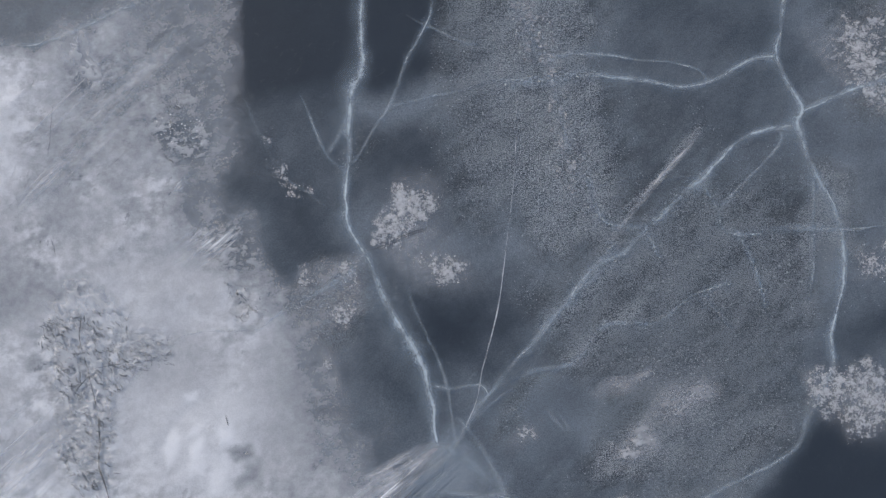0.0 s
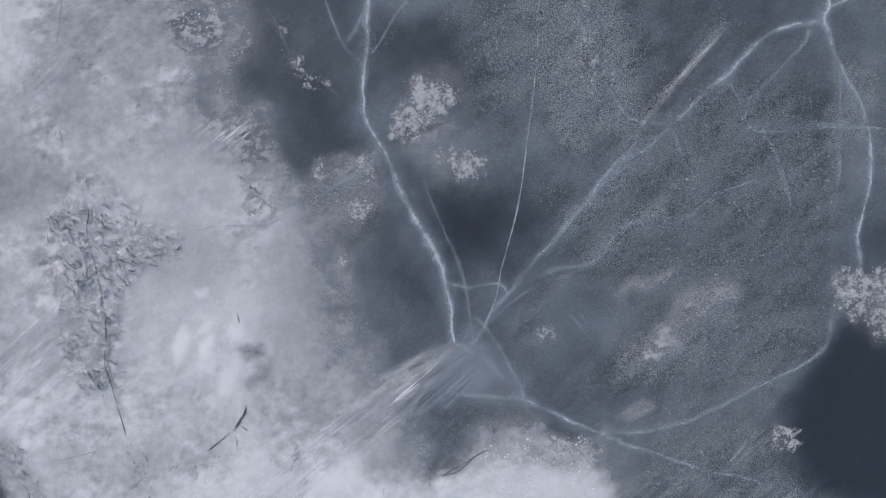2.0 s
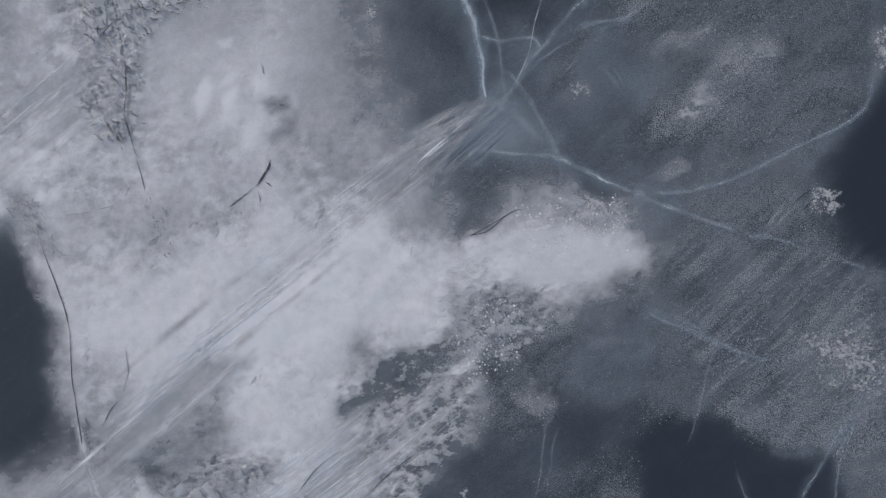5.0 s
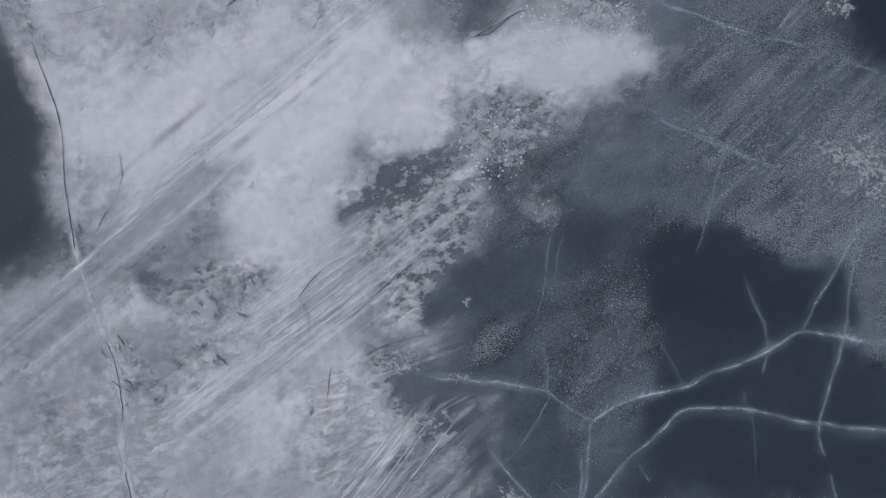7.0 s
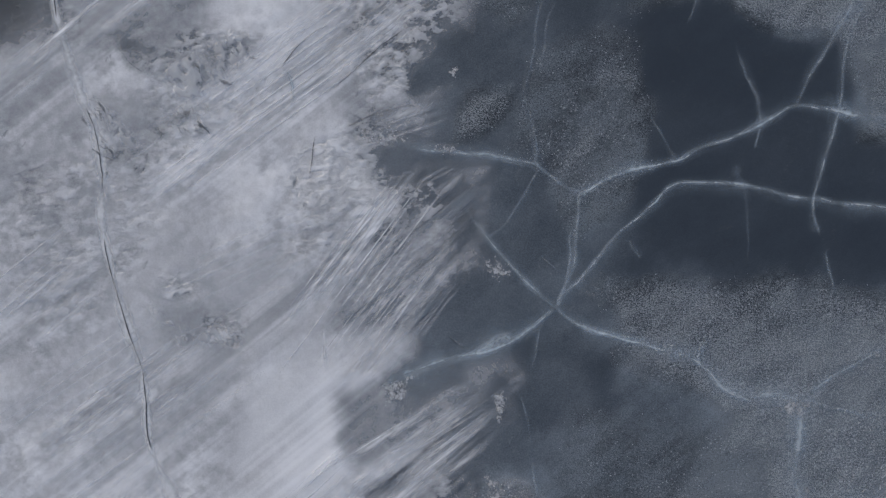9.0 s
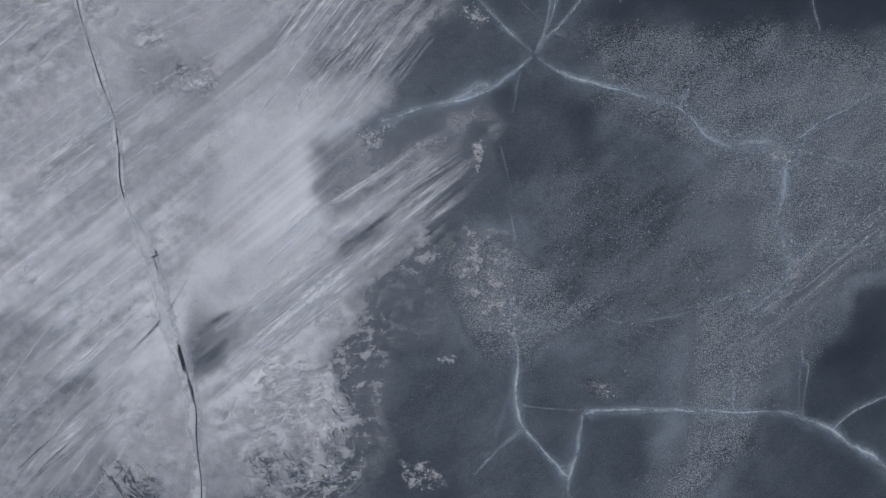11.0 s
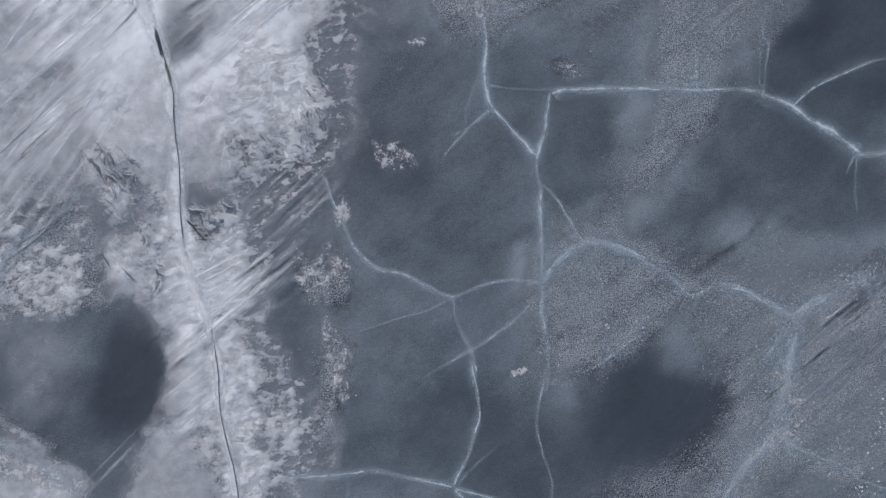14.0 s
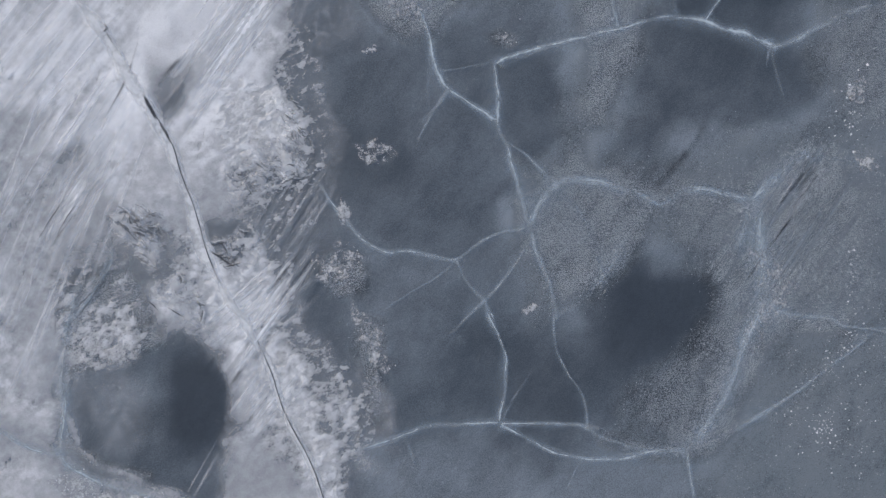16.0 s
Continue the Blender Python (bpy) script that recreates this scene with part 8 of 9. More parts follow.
white_crack(0.235, 0.4, (0.1, 0.1), [(10.26, -38.99), (10.07, -38.99), (9.98, -40.34), (10.08, -41.56), (10.31, -42.11), (10.35, -42.04)])
white_crack(0.101, 0.35, (0.1, 0.1), [(6.22, -39.12), (6.06, -38.97), (5.5, -39.63), (4.72, -40.16), (3.96, -40.53), (3.78, -40.54)])
white_crack(0.155, 0.6, (0.1, 1.4), [(11.94, -34.19), (12.8, -34.15), (13.68, -33.94), (14.69, -33.71), (15.82, -33.69)])
white_crack(0.069, 0.35, (0.1, 1.4), [(11.92, -34.29), (11.98, -34.32), (11.95, -35.16), (12.03, -35.98)])
white_crack(0.103, 0.5, (0.1, 0.1), [(11.95, -34.24), (11.69, -34.78)])
white_crack(0.148, 0.4, (0.1, 1.4), [(8.96, -25.65), (8.82, -25.58), (9.86, -25.85), (11.56, -26.12)])
white_crack(0.166, 0.85, (0.1, 0.1), [(11.26, -2.93), (11.32, -3.68), (11.14, -4.26), (10.9, -4.88)])
white_crack(0.294, 0.55, (0.1, 0.1), [(-1.8, -25.19), (-2.12, -25.29), (-1.25, -25.07), (-0.03, -24.66), (0.92, -24.03), (1.04, -24.23)])
white_crack(0.063, 0.35, (0.1, 0.1), [(9.38, -31.23), (9.5, -31.23), (9.49, -32.64)])
white_crack(0.063, 0.3, (0.1, 0.1), [(1.89, -31.79), (1.59, -32.56), (1.44, -33.34)])
white_crack(0.063, 0.35, (0.1, 0.1), [(2.2, -33.13), (1.72, -33.51), (1.16, -33.8), (1.24, -33.87)])
white_crack(0.079, 0.4, (1.4, 0.1), [(-1.29, -1.16), (-0.95, -2.11), (-0.11, -4.15), (0.27, -5.88), (0.39, -5.95)])
white_crack(0.284, 0.3, (0.1, 0.1), [(-0.23, -6.13), (0.57, -6.51), (1.22, -7.12), (1.47, -6.99)])
white_crack(0.060, 0.25, (0.1, 0.1), [(4.65, -18.08), (5.29, -19.27)])
white_crack(0.060, 0.22, (0.1, 1.4), [(6.96, -19.91), (6.96, -19.38), (7.27, -20.59), (7.34, -22.1)])
white_crack(0.060, 0.3, (0.1, 0.1), [(4.1, -21.4), (4.48, -21.9)])
white_crack(0.276, 0.45, (0.1, 0.1), [(10.31, -39.36), (10.18, -40.75), (10.04, -41.88)])
white_crack(0.241, 0.5, (0.1, 0.1), [(10.01, -41.87), (9.09, -42.6), (8.5, -43.7), (7.75, -44.58)])
white_crack(0.138, 0.55, (0.1, 0.1), [(9.83, -38.29), (10.27, -38.68), (11.02, -38.12), (11.67, -37.66), (12.22, -37.57), (12.2, -37.63)])
white_crack(0.17,  0.85, (0.1, 0.1), [(10.2, 3.19), (9.06, 3.01), (8.24, 2.54), (7.41, 1.63), (6.6, 0.95), (5.95, 0.31)])
white_crack(0.15,  0.65, (0.1, 0.1), [(5.95, 0.31), (5.29, -0.37), (4.22, -1.03), (3.48, -2.01)])
white_crack(0.12,  0.5, (0.1, 1.4), [(3.48, -2.01), (2.63, -3.17), (2.32, -3.69)])
white_crack(0.10,  0.35, (1.4, 1.4), [(2.57, -3.69), (1.82, -4.17), (1.16, -4.78), (0.79, -5.23), (0.25, -6.17)])
white_crack(0.10,  0.45, (0.1, 0.1), [(-1.76, 3.79), (-0.5, 4.02), (1.3, 4.43), (2.8, 4.59), (4.28, 4.72)])
white_crack(0.12,  0.75, (0.1, 0.1), [(4.28, 4.72), (5.76, 4.57), (6.74, 4.34), (7.73, 4.51), (8.71, 5.06), (9.59, 5.22)])
white_crack(0.05,  0.25, (1.4, 1.4), [(-6.14, 4.28), (-5.71, 3.52), (-5.33, 2.78), (-4.81, 1.78), (-4.06, 1.21), (-3, 0.46)])
white_crack(0.05,  0.35, (1.4, 0.1), [(-1.65, 6.63), (-0.83, 6.25), (-0.1, 5.92), (0.65, 5.56), (1.06, 5.64)])
white_crack(0.07,  0.4, (1.4, 0.1), [(1.8, 6.87), (2.38, 5.89), (2.88, 5.31), (3.45, 5.23)])
white_crack(0.05,  0.3, (1.4, 1.4), [(-3.81, 3.52), (-3.14, 3.6), (-2.48, 3.63), (-1.66, 3.76)])
white_crack(0.06,  0.3, (1.4, 1.4), [(2.76, -4.87), (3.32, -5.49), (3.65, -5.88)])
white_crack(0.12,  0.3, (1.4, 1.4), [(10.2, -11.36), (10.67, -10.88), (11.06, -10.47)])
white_crack(0.08,  0.35, (1.4, 0.1), [(1.23, -17.54), (1.31, -18), (1.56, -18.6), (1.58, -19.52)])
white_crack(0.06,  0.3, (1.4, 1.4), [(1.37, -17.08), (1.67, -16.77), (1.79, -15.7), (2.01, -14.93)])
white_crack(0.05,  0.22, (1.4, 1.4), [(7.11, -16.95), (7.43, -17.56), (7.37, -18.17)])
white_crack(0.04,  0.3, (1.4, 1.4), [(2.64, -22.41), (3.26, -22.7), (3.81, -23.15)])
white_crack(0.09,  0.4, (0.1, 0.1), [(1.25, -43.34), (3.16, -43.84), (3.8, -44.11), (4.69, -44.8), (6.3, -45.46)])
white_crack(0.05,  0.3, (1.4, 1.4), [(2.65, -45.9), (3.05, -45.37), (3.43, -44.9)])
white_crack(0.05,  0.3, (1.4, 1.4), [(1.36, -43.23), (1.65, -42.77)])
white_crack(0.09,  0.4, (0.1, 1.4), [(8.12, -45.23), (10.04, -44.6), (11.62, -43.93), (12.64, -43.38)])
white_crack(0.06,  0.5, (1.4, 0.1), [(2.61, -37.14), (3.51, -36.85), (4.48, -36.77)])
white_crack(0.2, 1.0, (0.1, 0.1), [(8.85, -25.69), (8.81, -26.58), (8.69, -27.47), (8.88, -28.05), (9.08, -28.71)])
white_crack(0.07,  0.3, (1.4, 1.4), [(1.51, -5.77), (2.13, -5.12), (2.83, -4.47)])
white_crack(0.05,  0.3, (1.4, 1.4), [(6.58, -1.05), (7.31, -1.82), (7.88, -2.45), (8.2, -2.76)])
white_crack(0.05,  0.25, (1.4, 1.4), [(3.07, -4.94), (3.73, -5.88)])
white_crack(0.16,  0.75, (1.4, 0.1), [(-0.75, -7.51), (-0.09, -7.55), (1.04, -7.65), (1.83, -7.73), (2.94, -8.22), (3.9, -8.63)])
white_crack(0.17, 0.8, (0.1, 1.4), [(3.9, -8.63), (5.35, -9.17), (6.63, -9.57), (7.3, -9.84)])
white_crack(0.13, 0.5, (1.4, 1.4), [(8.42, -9.97), (9.22, -10.15), (10.15, -10.49), (11.14, -10.74)])
white_crack(0.05,  0.35, (0.1, 1.4), [(-0.26, -6.13), (0.25, -6.04), (0.56, -5.87), (1.19, -5.78)])
white_crack(0.05,  0.4, (0.1, 0.1), [(-0.26, -6.13), (0.06, -6.39), (0.26, -6.59)])
white_crack(0.05,  0.3, (0.1, 1.4), [(0.25, -6.12), (-0.05, -6.91), (-0.28, -7.47)])
white_crack(0.04,  0.3, (0.1, 1.4), [(0.32, -6.04), (-0.21, -7), (-0.67, -7.64)])
white_crack(0.045,  0.4, (1.4, 1.4), [(-8.3, -3.4), (-7.8, -2.95), (-6.99, -2.8), (-5.87, -2.78), (-5.23, -2.56), (-4.67, -2.15), (-3.96, -1.69), (-3.16, -1.11)])
white_crack(0.14, 0.8, (0.1, 0.1), [(2.15, -23.33), (2.84, -23.73), (3.76, -24.01), (4.65, -24.2), (5.24, -24.45)])
white_crack(0.18, 0.95, (0.1, 0.1), [(5.24, -24.45), (5.91, -24.51), (6.41, -24.87), (6.77, -25.27), (7.49, -25.61)])
white_crack(0.10, 0.5, (0.1, 1.4), [(3.76, -24.01), (4.79, -24.17), (5.39, -24.59), (5.76, -24.44), (6.27, -24.13)])
white_crack(0.10,  0.4, (0.1, 1.4), [(7.49, -25.61), (7.94, -25.83)])
white_crack(0.2, 0.9, (0.1, 0.1), [(7.49, -25.61), (8.15, -25.41), (8.85, -25.63)])
white_crack(0.18, 0.9, (0.1, 1.4), [(8.85, -25.63), (9.54, -25.03), (10.41, -24.48), (11.37, -24.01)])
white_crack(0.05,  0.25, (1.4, 1.4), [(0.7, -24.67), (1.14, -25.43), (1.48, -26.09), (1.67, -27.34)])
white_crack(0.07,  0.45, (1.4, 1.4), [(1.62, -27.04), (1.82, -28.22), (1.74, -29.03)])
white_crack(0.05,  0.25, (0.1, 1.4), [(1.83, -23.77), (1.77, -24.38), (1.63, -25.15)])
white_crack(0.17, 0.85, (0.1, 0.1), [(3.54, -37.72), (4.04, -37.14), (4.63, -36.74), (5.22, -36.64)])
white_crack(0.15, 0.8, (0.1, 1.4), [(5.22, -36.64), (5.98, -36.92), (6.81, -37.43), (7.27, -37.82), (7.65, -38.12)])
white_crack(0.16, 0.75, (1.4, 1.4), [(7.5, -38.12), (8.55, -37.86), (9.76, -38.32), (10.36, -38.51), (11.55, -37.86), (12.44, -37.47)])
white_crack(0.17, 0.8, (0.1, 0.1), [(3.44, -35.33), (3.47, -36.45), (3.53, -37.78)])
white_crack(0.14, 0.65, (0.1, 1.4), [(3.53, -37.78), (3.62, -38.61), (3.71, -39.51)])
white_crack(0.12,  0.6, (1.4, 1.4), [(9.28, -40.08), (9.93, -39.24), (10.18, -38.49)])
white_crack(0.07,  0.35, (0.1, 0.1), [(2.41, -3.29), (3.26, -2.24), (4.22, -1.18)])
white_crack(0.08,  0.42, (1.4, 1.4), [(1.72, -4.42), (2.4, -3.98), (3.64, -3.76), (4.14, -3.19), (4.63, -2.64), (6.05, -2.49)])
white_crack(0.14, 0.5, (0.1, 0.1), [(4.99, -0.2), (3.81, -1.61), (2.49, -3.11), (1.33, -4.53)])
white_crack(0.10, 0.35, (0.1, 1.4), [(1.33, -4.53), (0.63, -5.61)])
white_crack(0.08,  0.4, (0.1, 1.4), [(0.63, -5.61), (1.82, -4.61), (3.48, -3.86), (4.31, -3.11)])
white_crack(0.09,  0.5, (1.4, 0.1), [(1.15, 4.17), (2.3, 4.45), (3.65, 4.58), (4.47, 4.67)])
white_crack(0.2, 0.8, (0.1, 0.1), [(10.57, -38.54), (10.11, -40.38), (9.66, -41.86), (8.54, -43.53), (6.97, -45.27)])
white_crack(0.12,  0.6, (1.4, 1.4), [(-9.98, -35.8), (-10.86, -37.18), (-11.48, -38.99), (-11.63, -40.91)])
white_crack(0.06,  0.6, (0.1, 1.4), [(-11.08, -37.49), (-10.23, -36.8), (-9.54, -36.17), (-9.06, -35.67), (-8.86, -34.47)])
white_crack(0.06,  0.6, (1.4, 1.4), [(-4.46, -2.16), (-3.66, -1.61), (-2.79, -0.97)])
white_crack(0.14,  0.6, (1.4, 0.1), [(1.75, -29.26), (1.8, -29.77), (1.95, -30.88)])
white_crack(0.09,  0.45, (0.1, 1.4), [(4.44, -36.5), (5.19, -37.75), (5.32, -39.38), (5.2, -40.94)])
white_crack(0.10,  0.5, (0.1, 1.4), [(8.42, 0.29), (8.76, -0.37), (9.26, -1.69), (9.36, -2.85)])
white_crack(0.08,  0.45, (1.4, 1.4), [(8.26, 0.21), (10.07, 0.29), (11.39, 0.16), (12.7, 0.29)])
white_crack(0.12,  0.5, (0.1, 0.1), [(7.14, -9.81), (7.78, -9.86), (8.5, -10)])
white_crack(0.10,  0.4, (1.4, 1.4), [(4.65, -12.11), (5.93, -12.63), (7.37, -13.16), (8.64, -13.37)])
hairline(0.032, 1.0, [(2.06, 4.09), (1.98, 1.95), (1.74, -0.37), (1.49, -2.19), (1.08, -3.86), (0.83, -5.03), (0.16, -6.37)])
hairline(0.037, 0.35, [(1.77, -21.9), (2.75, -22.69), (3.42, -22.97)])
hairline(0.052, 0.5, [(-11.43, -37.67), (-10.69, -37.23), (-9.56, -36.26)])
hairline(0.041, 0.5, [(0.96, -4.94), (0.66, -5.49), (0.25, -6.28)])
hairline(0.049, 0.4, [(4.93, 0.47), (5.49, 1.12), (6.13, 1.69), (6.77, 2.38), (7.45, 3.16)])
hairline(0.032, 0.3, [(5.09, 0.39), (5.7, 1.08), (6.21, 1.53)])
hairline(0.040, 0.5, [(-4.4, -2.09), (-3.47, -1.31), (-2.53, -0.62)])
dark_crack_or_shade(0.063, 0.7, [(-10.27, -5.59), (-10.24, -6.69), (-9.9, -7.94), (-9.64, -8.88)])
dark_crack_or_shade(0.050, 0.7, [(-2.24, -0.42), (-1.66, -0.17), (-1.16, 0.05), (-0.5, 0.21)])
dark_crack_or_shade(0.050, 0.5, [(-11.51, 3.94), (-11.6, 3.11), (-11.69, 2.29)])
dark_crack_or_shade(0.050, 0.5, [(-4.16, -1.86), (-3.49, -1.36), (-2.66, -0.78)])
dark_crack_or_shade(0.142, 0.6, [(-0.65, -9.96), (-0.18, -9.67), (0.29, -9.39), (0.76, -9.17)])
dark_crack_or_shade(0.063, 0.7, [(-6.49, -5.27), (-6.44, -5.61)])
dark_crack_or_shade(0.047, 0.5, [(-11.9, -9.6), (-11.2, -9.46), (-10.42, -9.21)])
dark_crack_or_shade(0.077, 0.6, [(-9.8, -16.5), (-9.33, -17.03), (-8.86, -17.33)])
dark_crack_or_shade(0.062, 0.7, [(-4.01, -15.97), (-4.35, -16.13), (-4.8, -16.48), (-5.25, -17.11)])
dark_crack_or_shade(0.062, 0.7, [(-4.26, -18.87), (-4.43, -20.04)])
dark_crack_or_shade(0.046, 0.5, [(-3.86, -17.62), (-2.8, -16.6), (-2.04, -15.96)])
dark_crack_or_shade(0.118, 0.5, [(-11.16, -34.56), (-10.57, -34.02), (-9.99, -33.41)])
dark_crack_or_shade(0.118, 0.5, [(-10.56, -34.62), (-10.2, -34.17), (-9.69, -33.72)])
dark_crack_or_shade(0.118, 0.7, [(-0.62, -24.09), (-0.31, -24.3), (-0.09, -24.4)])
dark_crack_or_shade(0.079, 0.5, [(8.06, -9.15), (8.53, -8.67), (9, -8.34)])
dark_crack_or_shade(0.063, 0.5, [(7.82, -9.48), (8.29, -8.99)])
dark_crack_or_shade(0.083, 0.5, [(9.01, -1.03), (9.06, -0.66)])
dark_crack_or_shade(0.185, 0.3, [(-3.53, -18.66), (-2.61, -18.24), (-1.69, -17.97)])
dark_crack_or_shade(0.222, 0.95, [(-6.92, -30.96), (-6.82, -31.33), (-6.69, -31.75)])
dark_crack_or_shade(0.163, 0.9, [(-6.66, -31.85), (-6.57, -32.15), (-6.47, -32.63)])
dark_crack_or_shade(0.178, 0.9, [(-7.7, -28.82), (-7.49, -28.75)])
dark_crack_or_shade(0.059, 0.6, [(-11.04, -37.13), (-10.31, -36.75), (-9.59, -36.22), (-9.33, -35.7)])
dark_crack_or_shade(0.111, 1, [(-10.74, -2.32), (-10.79, -3.03), (-10.57, -3.98), (-10.31, -5.16), (-10.22, -6.11), (-10.24, -6.74), (-9.98, -7.68), (-9.82, -8)], 0.042)
dark_crack_or_shade(0.079, 0.8, [(-10.49, -3.93), (-9.47, -3.75)], 0.042)
dark_crack_or_shade(0.079, 0.8, [(-10.53, -4.14), (-10.95, -4.62)], 0.042)
dark_crack_or_shade(0.065, 0.8, [(-2.02, -0.42), (-1.41, -0.09), (-0.57, 0.17)])
dark_crack_or_shade(0.065, 0.6, [(-11.62, -0.02), (-11.47, -0.61)])
# six short strokes that paint the black shade in notches of the carved snow
dark_crack_or_shade(0.155, 0.8, [(-8.3, -35.64), (-8.01, -35.89), (-7.72, -36.26)])
dark_crack_or_shade(0.155, 0.8, [(-8.35, -37.05), (-8.04, -37.56)])
dark_crack_or_shade(0.155, 0.8, [(-5.93, -36.28), (-5.65, -36.47), (-5.45, -36.75)])
dark_crack_or_shade(0.138, 0.7, [(-5.81, -36.73), (-5.19, -36.71)])
dark_crack_or_shade(0.138, 0.7, [(-7.78, -37.44), (-7.47, -37.77), (-7.2, -38.06)])
dark_crack_or_shade(0.138, 0.7, [(-8.41, -34.85), (-8.15, -35.32)])
dark_crack_or_shade(0.093, 0.6, [(-10.13, -13.16), (-10.08, -13.54), (-10.04, -13.87), (-10.14, -14.3), (-10.21, -14.63)])
dark_crack_or_shade(0.12, 0.7, [(-10.21, -14.63), (-10.47, -14.95), (-10.59, -15.15), (-10.74, -15.47)])
dark_crack_or_shade(0.2, 0.6, [(-11.23, -15.08), (-11.1, -15.31), (-10.98, -15.41)])
dark_crack_or_shade(0.14, 0.95, [(-7.32, -9.3), (-6.94, -8.93), (-6.63, -8.68)])
dark_crack_or_shade(0.16, 0.95, [(-6.66, -8.72), (-6.45, -8.43), (-6.27, -8.11), (-6.24, -7.89)])
dark_crack_or_shade(0.12, 0.8, [(-6.54, -8.74), (-6.47, -9.03), (-6.48, -9.28)])
dark_crack_or_shade(0.10, 0.7, [(-6.38, -8.58), (-6.16, -8.71)])
dark_crack_or_shade(0.08, 0.7, [(-6.51, -5.24), (-6.45, -5.59)])
dark_crack_or_shade(0.07, 0.8, [(-10.7, -4.13), (-11.02, -4.29), (-11.34, -4.67)])
dark_crack_or_shade(0.06, 0.7, [(-10.75, -4.37), (-11.06, -4.77)])
dark_crack_or_shade(0.05, 0.6, [(-11.02, -37.46), (-10.25, -36.89), (-9.51, -36.18)])
# four more dark strokes over the painted notch shade
dark_crack_or_shade(0.12, 0.9, [(-6.09, -36.08), (-5.7, -36.53), (-5.42, -36.83)])
dark_crack_or_shade(0.10, 0.8, [(-5.65, -36.68), (-5.34, -36.49)])
dark_crack_or_shade(0.10, 0.8, [(-8.14, -35.18), (-7.93, -35.59), (-7.86, -35.87)])
dark_crack_or_shade(0.08, 0.8, [(-8.36, -35.75), (-8.01, -36.1), (-7.71, -36.35)])
dark_crack_or_shade(0.07, 0.8, [(-0.7, -9.93), (-0.15, -9.81), (0.47, -9.27), (0.87, -9.18)])
dark_crack_or_shade(0.2, 0.95, [(-6.93, -31.06), (-6.84, -31.47), (-6.7, -31.88)])
dark_crack_or_shade(0.16, 0.95, [(-6.68, -31.98), (-6.56, -32.27), (-6.51, -32.66)])
dark_crack_or_shade(0.12, 0.9, [(-7.57, -28.55), (-7.48, -28.79)])
bare_streak(0.2, 0.22, [(7.25, -37.73), (8.07, -37.22), (8.93, -36.58), (9.76, -35.6)])
bare_streak(0.103, 0.6, [(11.59, -38.7), (12, -38.4), (12.49, -37.99)])
bare_streak(0.086, 0.5, [(-6.7, -40.37), (-5.68, -39.63)])
bare_streak(0.086, 0.5, [(-6.41, -41.62), (-5.27, -40.72)])
bare_streak(0.069, 0.4, [(-6.22, -42.13), (-5.13, -41.18)])
bare_streak(0.046, 0.6, [(8.25, -12.31), (7.78, -12.84)])
bare_streak(0.046, 0.6, [(8.02, -13.38), (7.62, -13.82)])
bare_streak(0.2, 0.3, [(7.2, -37.75), (7.93, -37.21), (8.82, -36.57), (9.18, -36.18)])
bare_streak(0.08, 0.75, [(10.68, -39.23), (11.56, -38.51), (12.56, -37.74)])
bare_streak(0.07, 0.7, [(11.28, -39.22), (12.02, -38.6), (12.57, -38.14)])
bare_streak(0.06, 0.7, [(10.4, -40.14), (11.58, -39.18)])
bare_streak(0.05, 0.6, [(9.38, -41.06), (10.7, -39.83)])
bare_streak(0.08, 0.5, [(-11.09, -35.08), (-9.63, -33.82), (-8.61, -32.88)])
bare_streak(0.06, 0.45, [(-8.41, -31.57), (-7.33, -30.36), (-6.61, -29.16)])
bare_streak(0.12, 0.5, [(-6.65, -30.93), (-5.85, -30.35), (-5.26, -30.09)])
bare_streak(0.07, 0.5, [(-1.77, -7.9), (-0.99, -7.2), (-0.45, -6.77)])
bare_streak(0.05, 0.5, [(-1.45, -7.97), (-0.76, -7.25)])
bare_streak(0.05, 0.45, [(4.71, -7.52), (5.1, -6.96), (5.41, -6.55)])
bare_streak(0.05, 0.45, [(8.01, -9.35), (8.55, -8.7), (8.87, -8.35)])
bare_streak(0.05, 0.45, [(8.48, -9.18), (8.87, -8.78), (9.19, -8.45)])
bare_streak(0.04, 0.4, [(8.32, -12.98), (8.63, -12.58), (9.1, -12.18)])
bare_streak(0.04, 0.4, [(7.76, -13.15), (8.12, -12.75)])
bare_streak(0.12, 0.4, [(-6.06, -6.55), (-5.66, -6.38)])
bare_streak(0.08, 0.5, [(-2.63, -28.47), (-1.04, -27.1), (0.12, -26.19)])
bare_streak(0.06, 0.45, [(-3.36, -29.23), (-1.91, -28.01)])
bare_streak(0.08, 0.5, [(-4.77, -37.88), (-3.45, -36.81), (-2.42, -35.89)])
bare_streak(0.06, 0.45, [(-4.47, -38.47), (-3.14, -37.25)])
bare_streak(0.05, 0.6, [(-10.03, 1.9), (-9.11, 2.7)])
bare_streak(0.05, 0.6, [(-6.98, -1), (-5.98, 0.38)])
bare_streak(0.04, 0.5, [(-7.47, -0.04), (-7.05, 0.63)])
bare_streak(0.14, 0.22, [(-10.57, -14.29), (-8.27, -12.21), (-6.58, -10.92)])
bare_streak(0.10, 0.22, [(-9.16, -14.26), (-6.86, -12.18), (-4.7, -10.41)])
bare_streak(0.16, 0.2, [(-7.46, -13.45), (-5.61, -11.84), (-3.76, -10.23)])
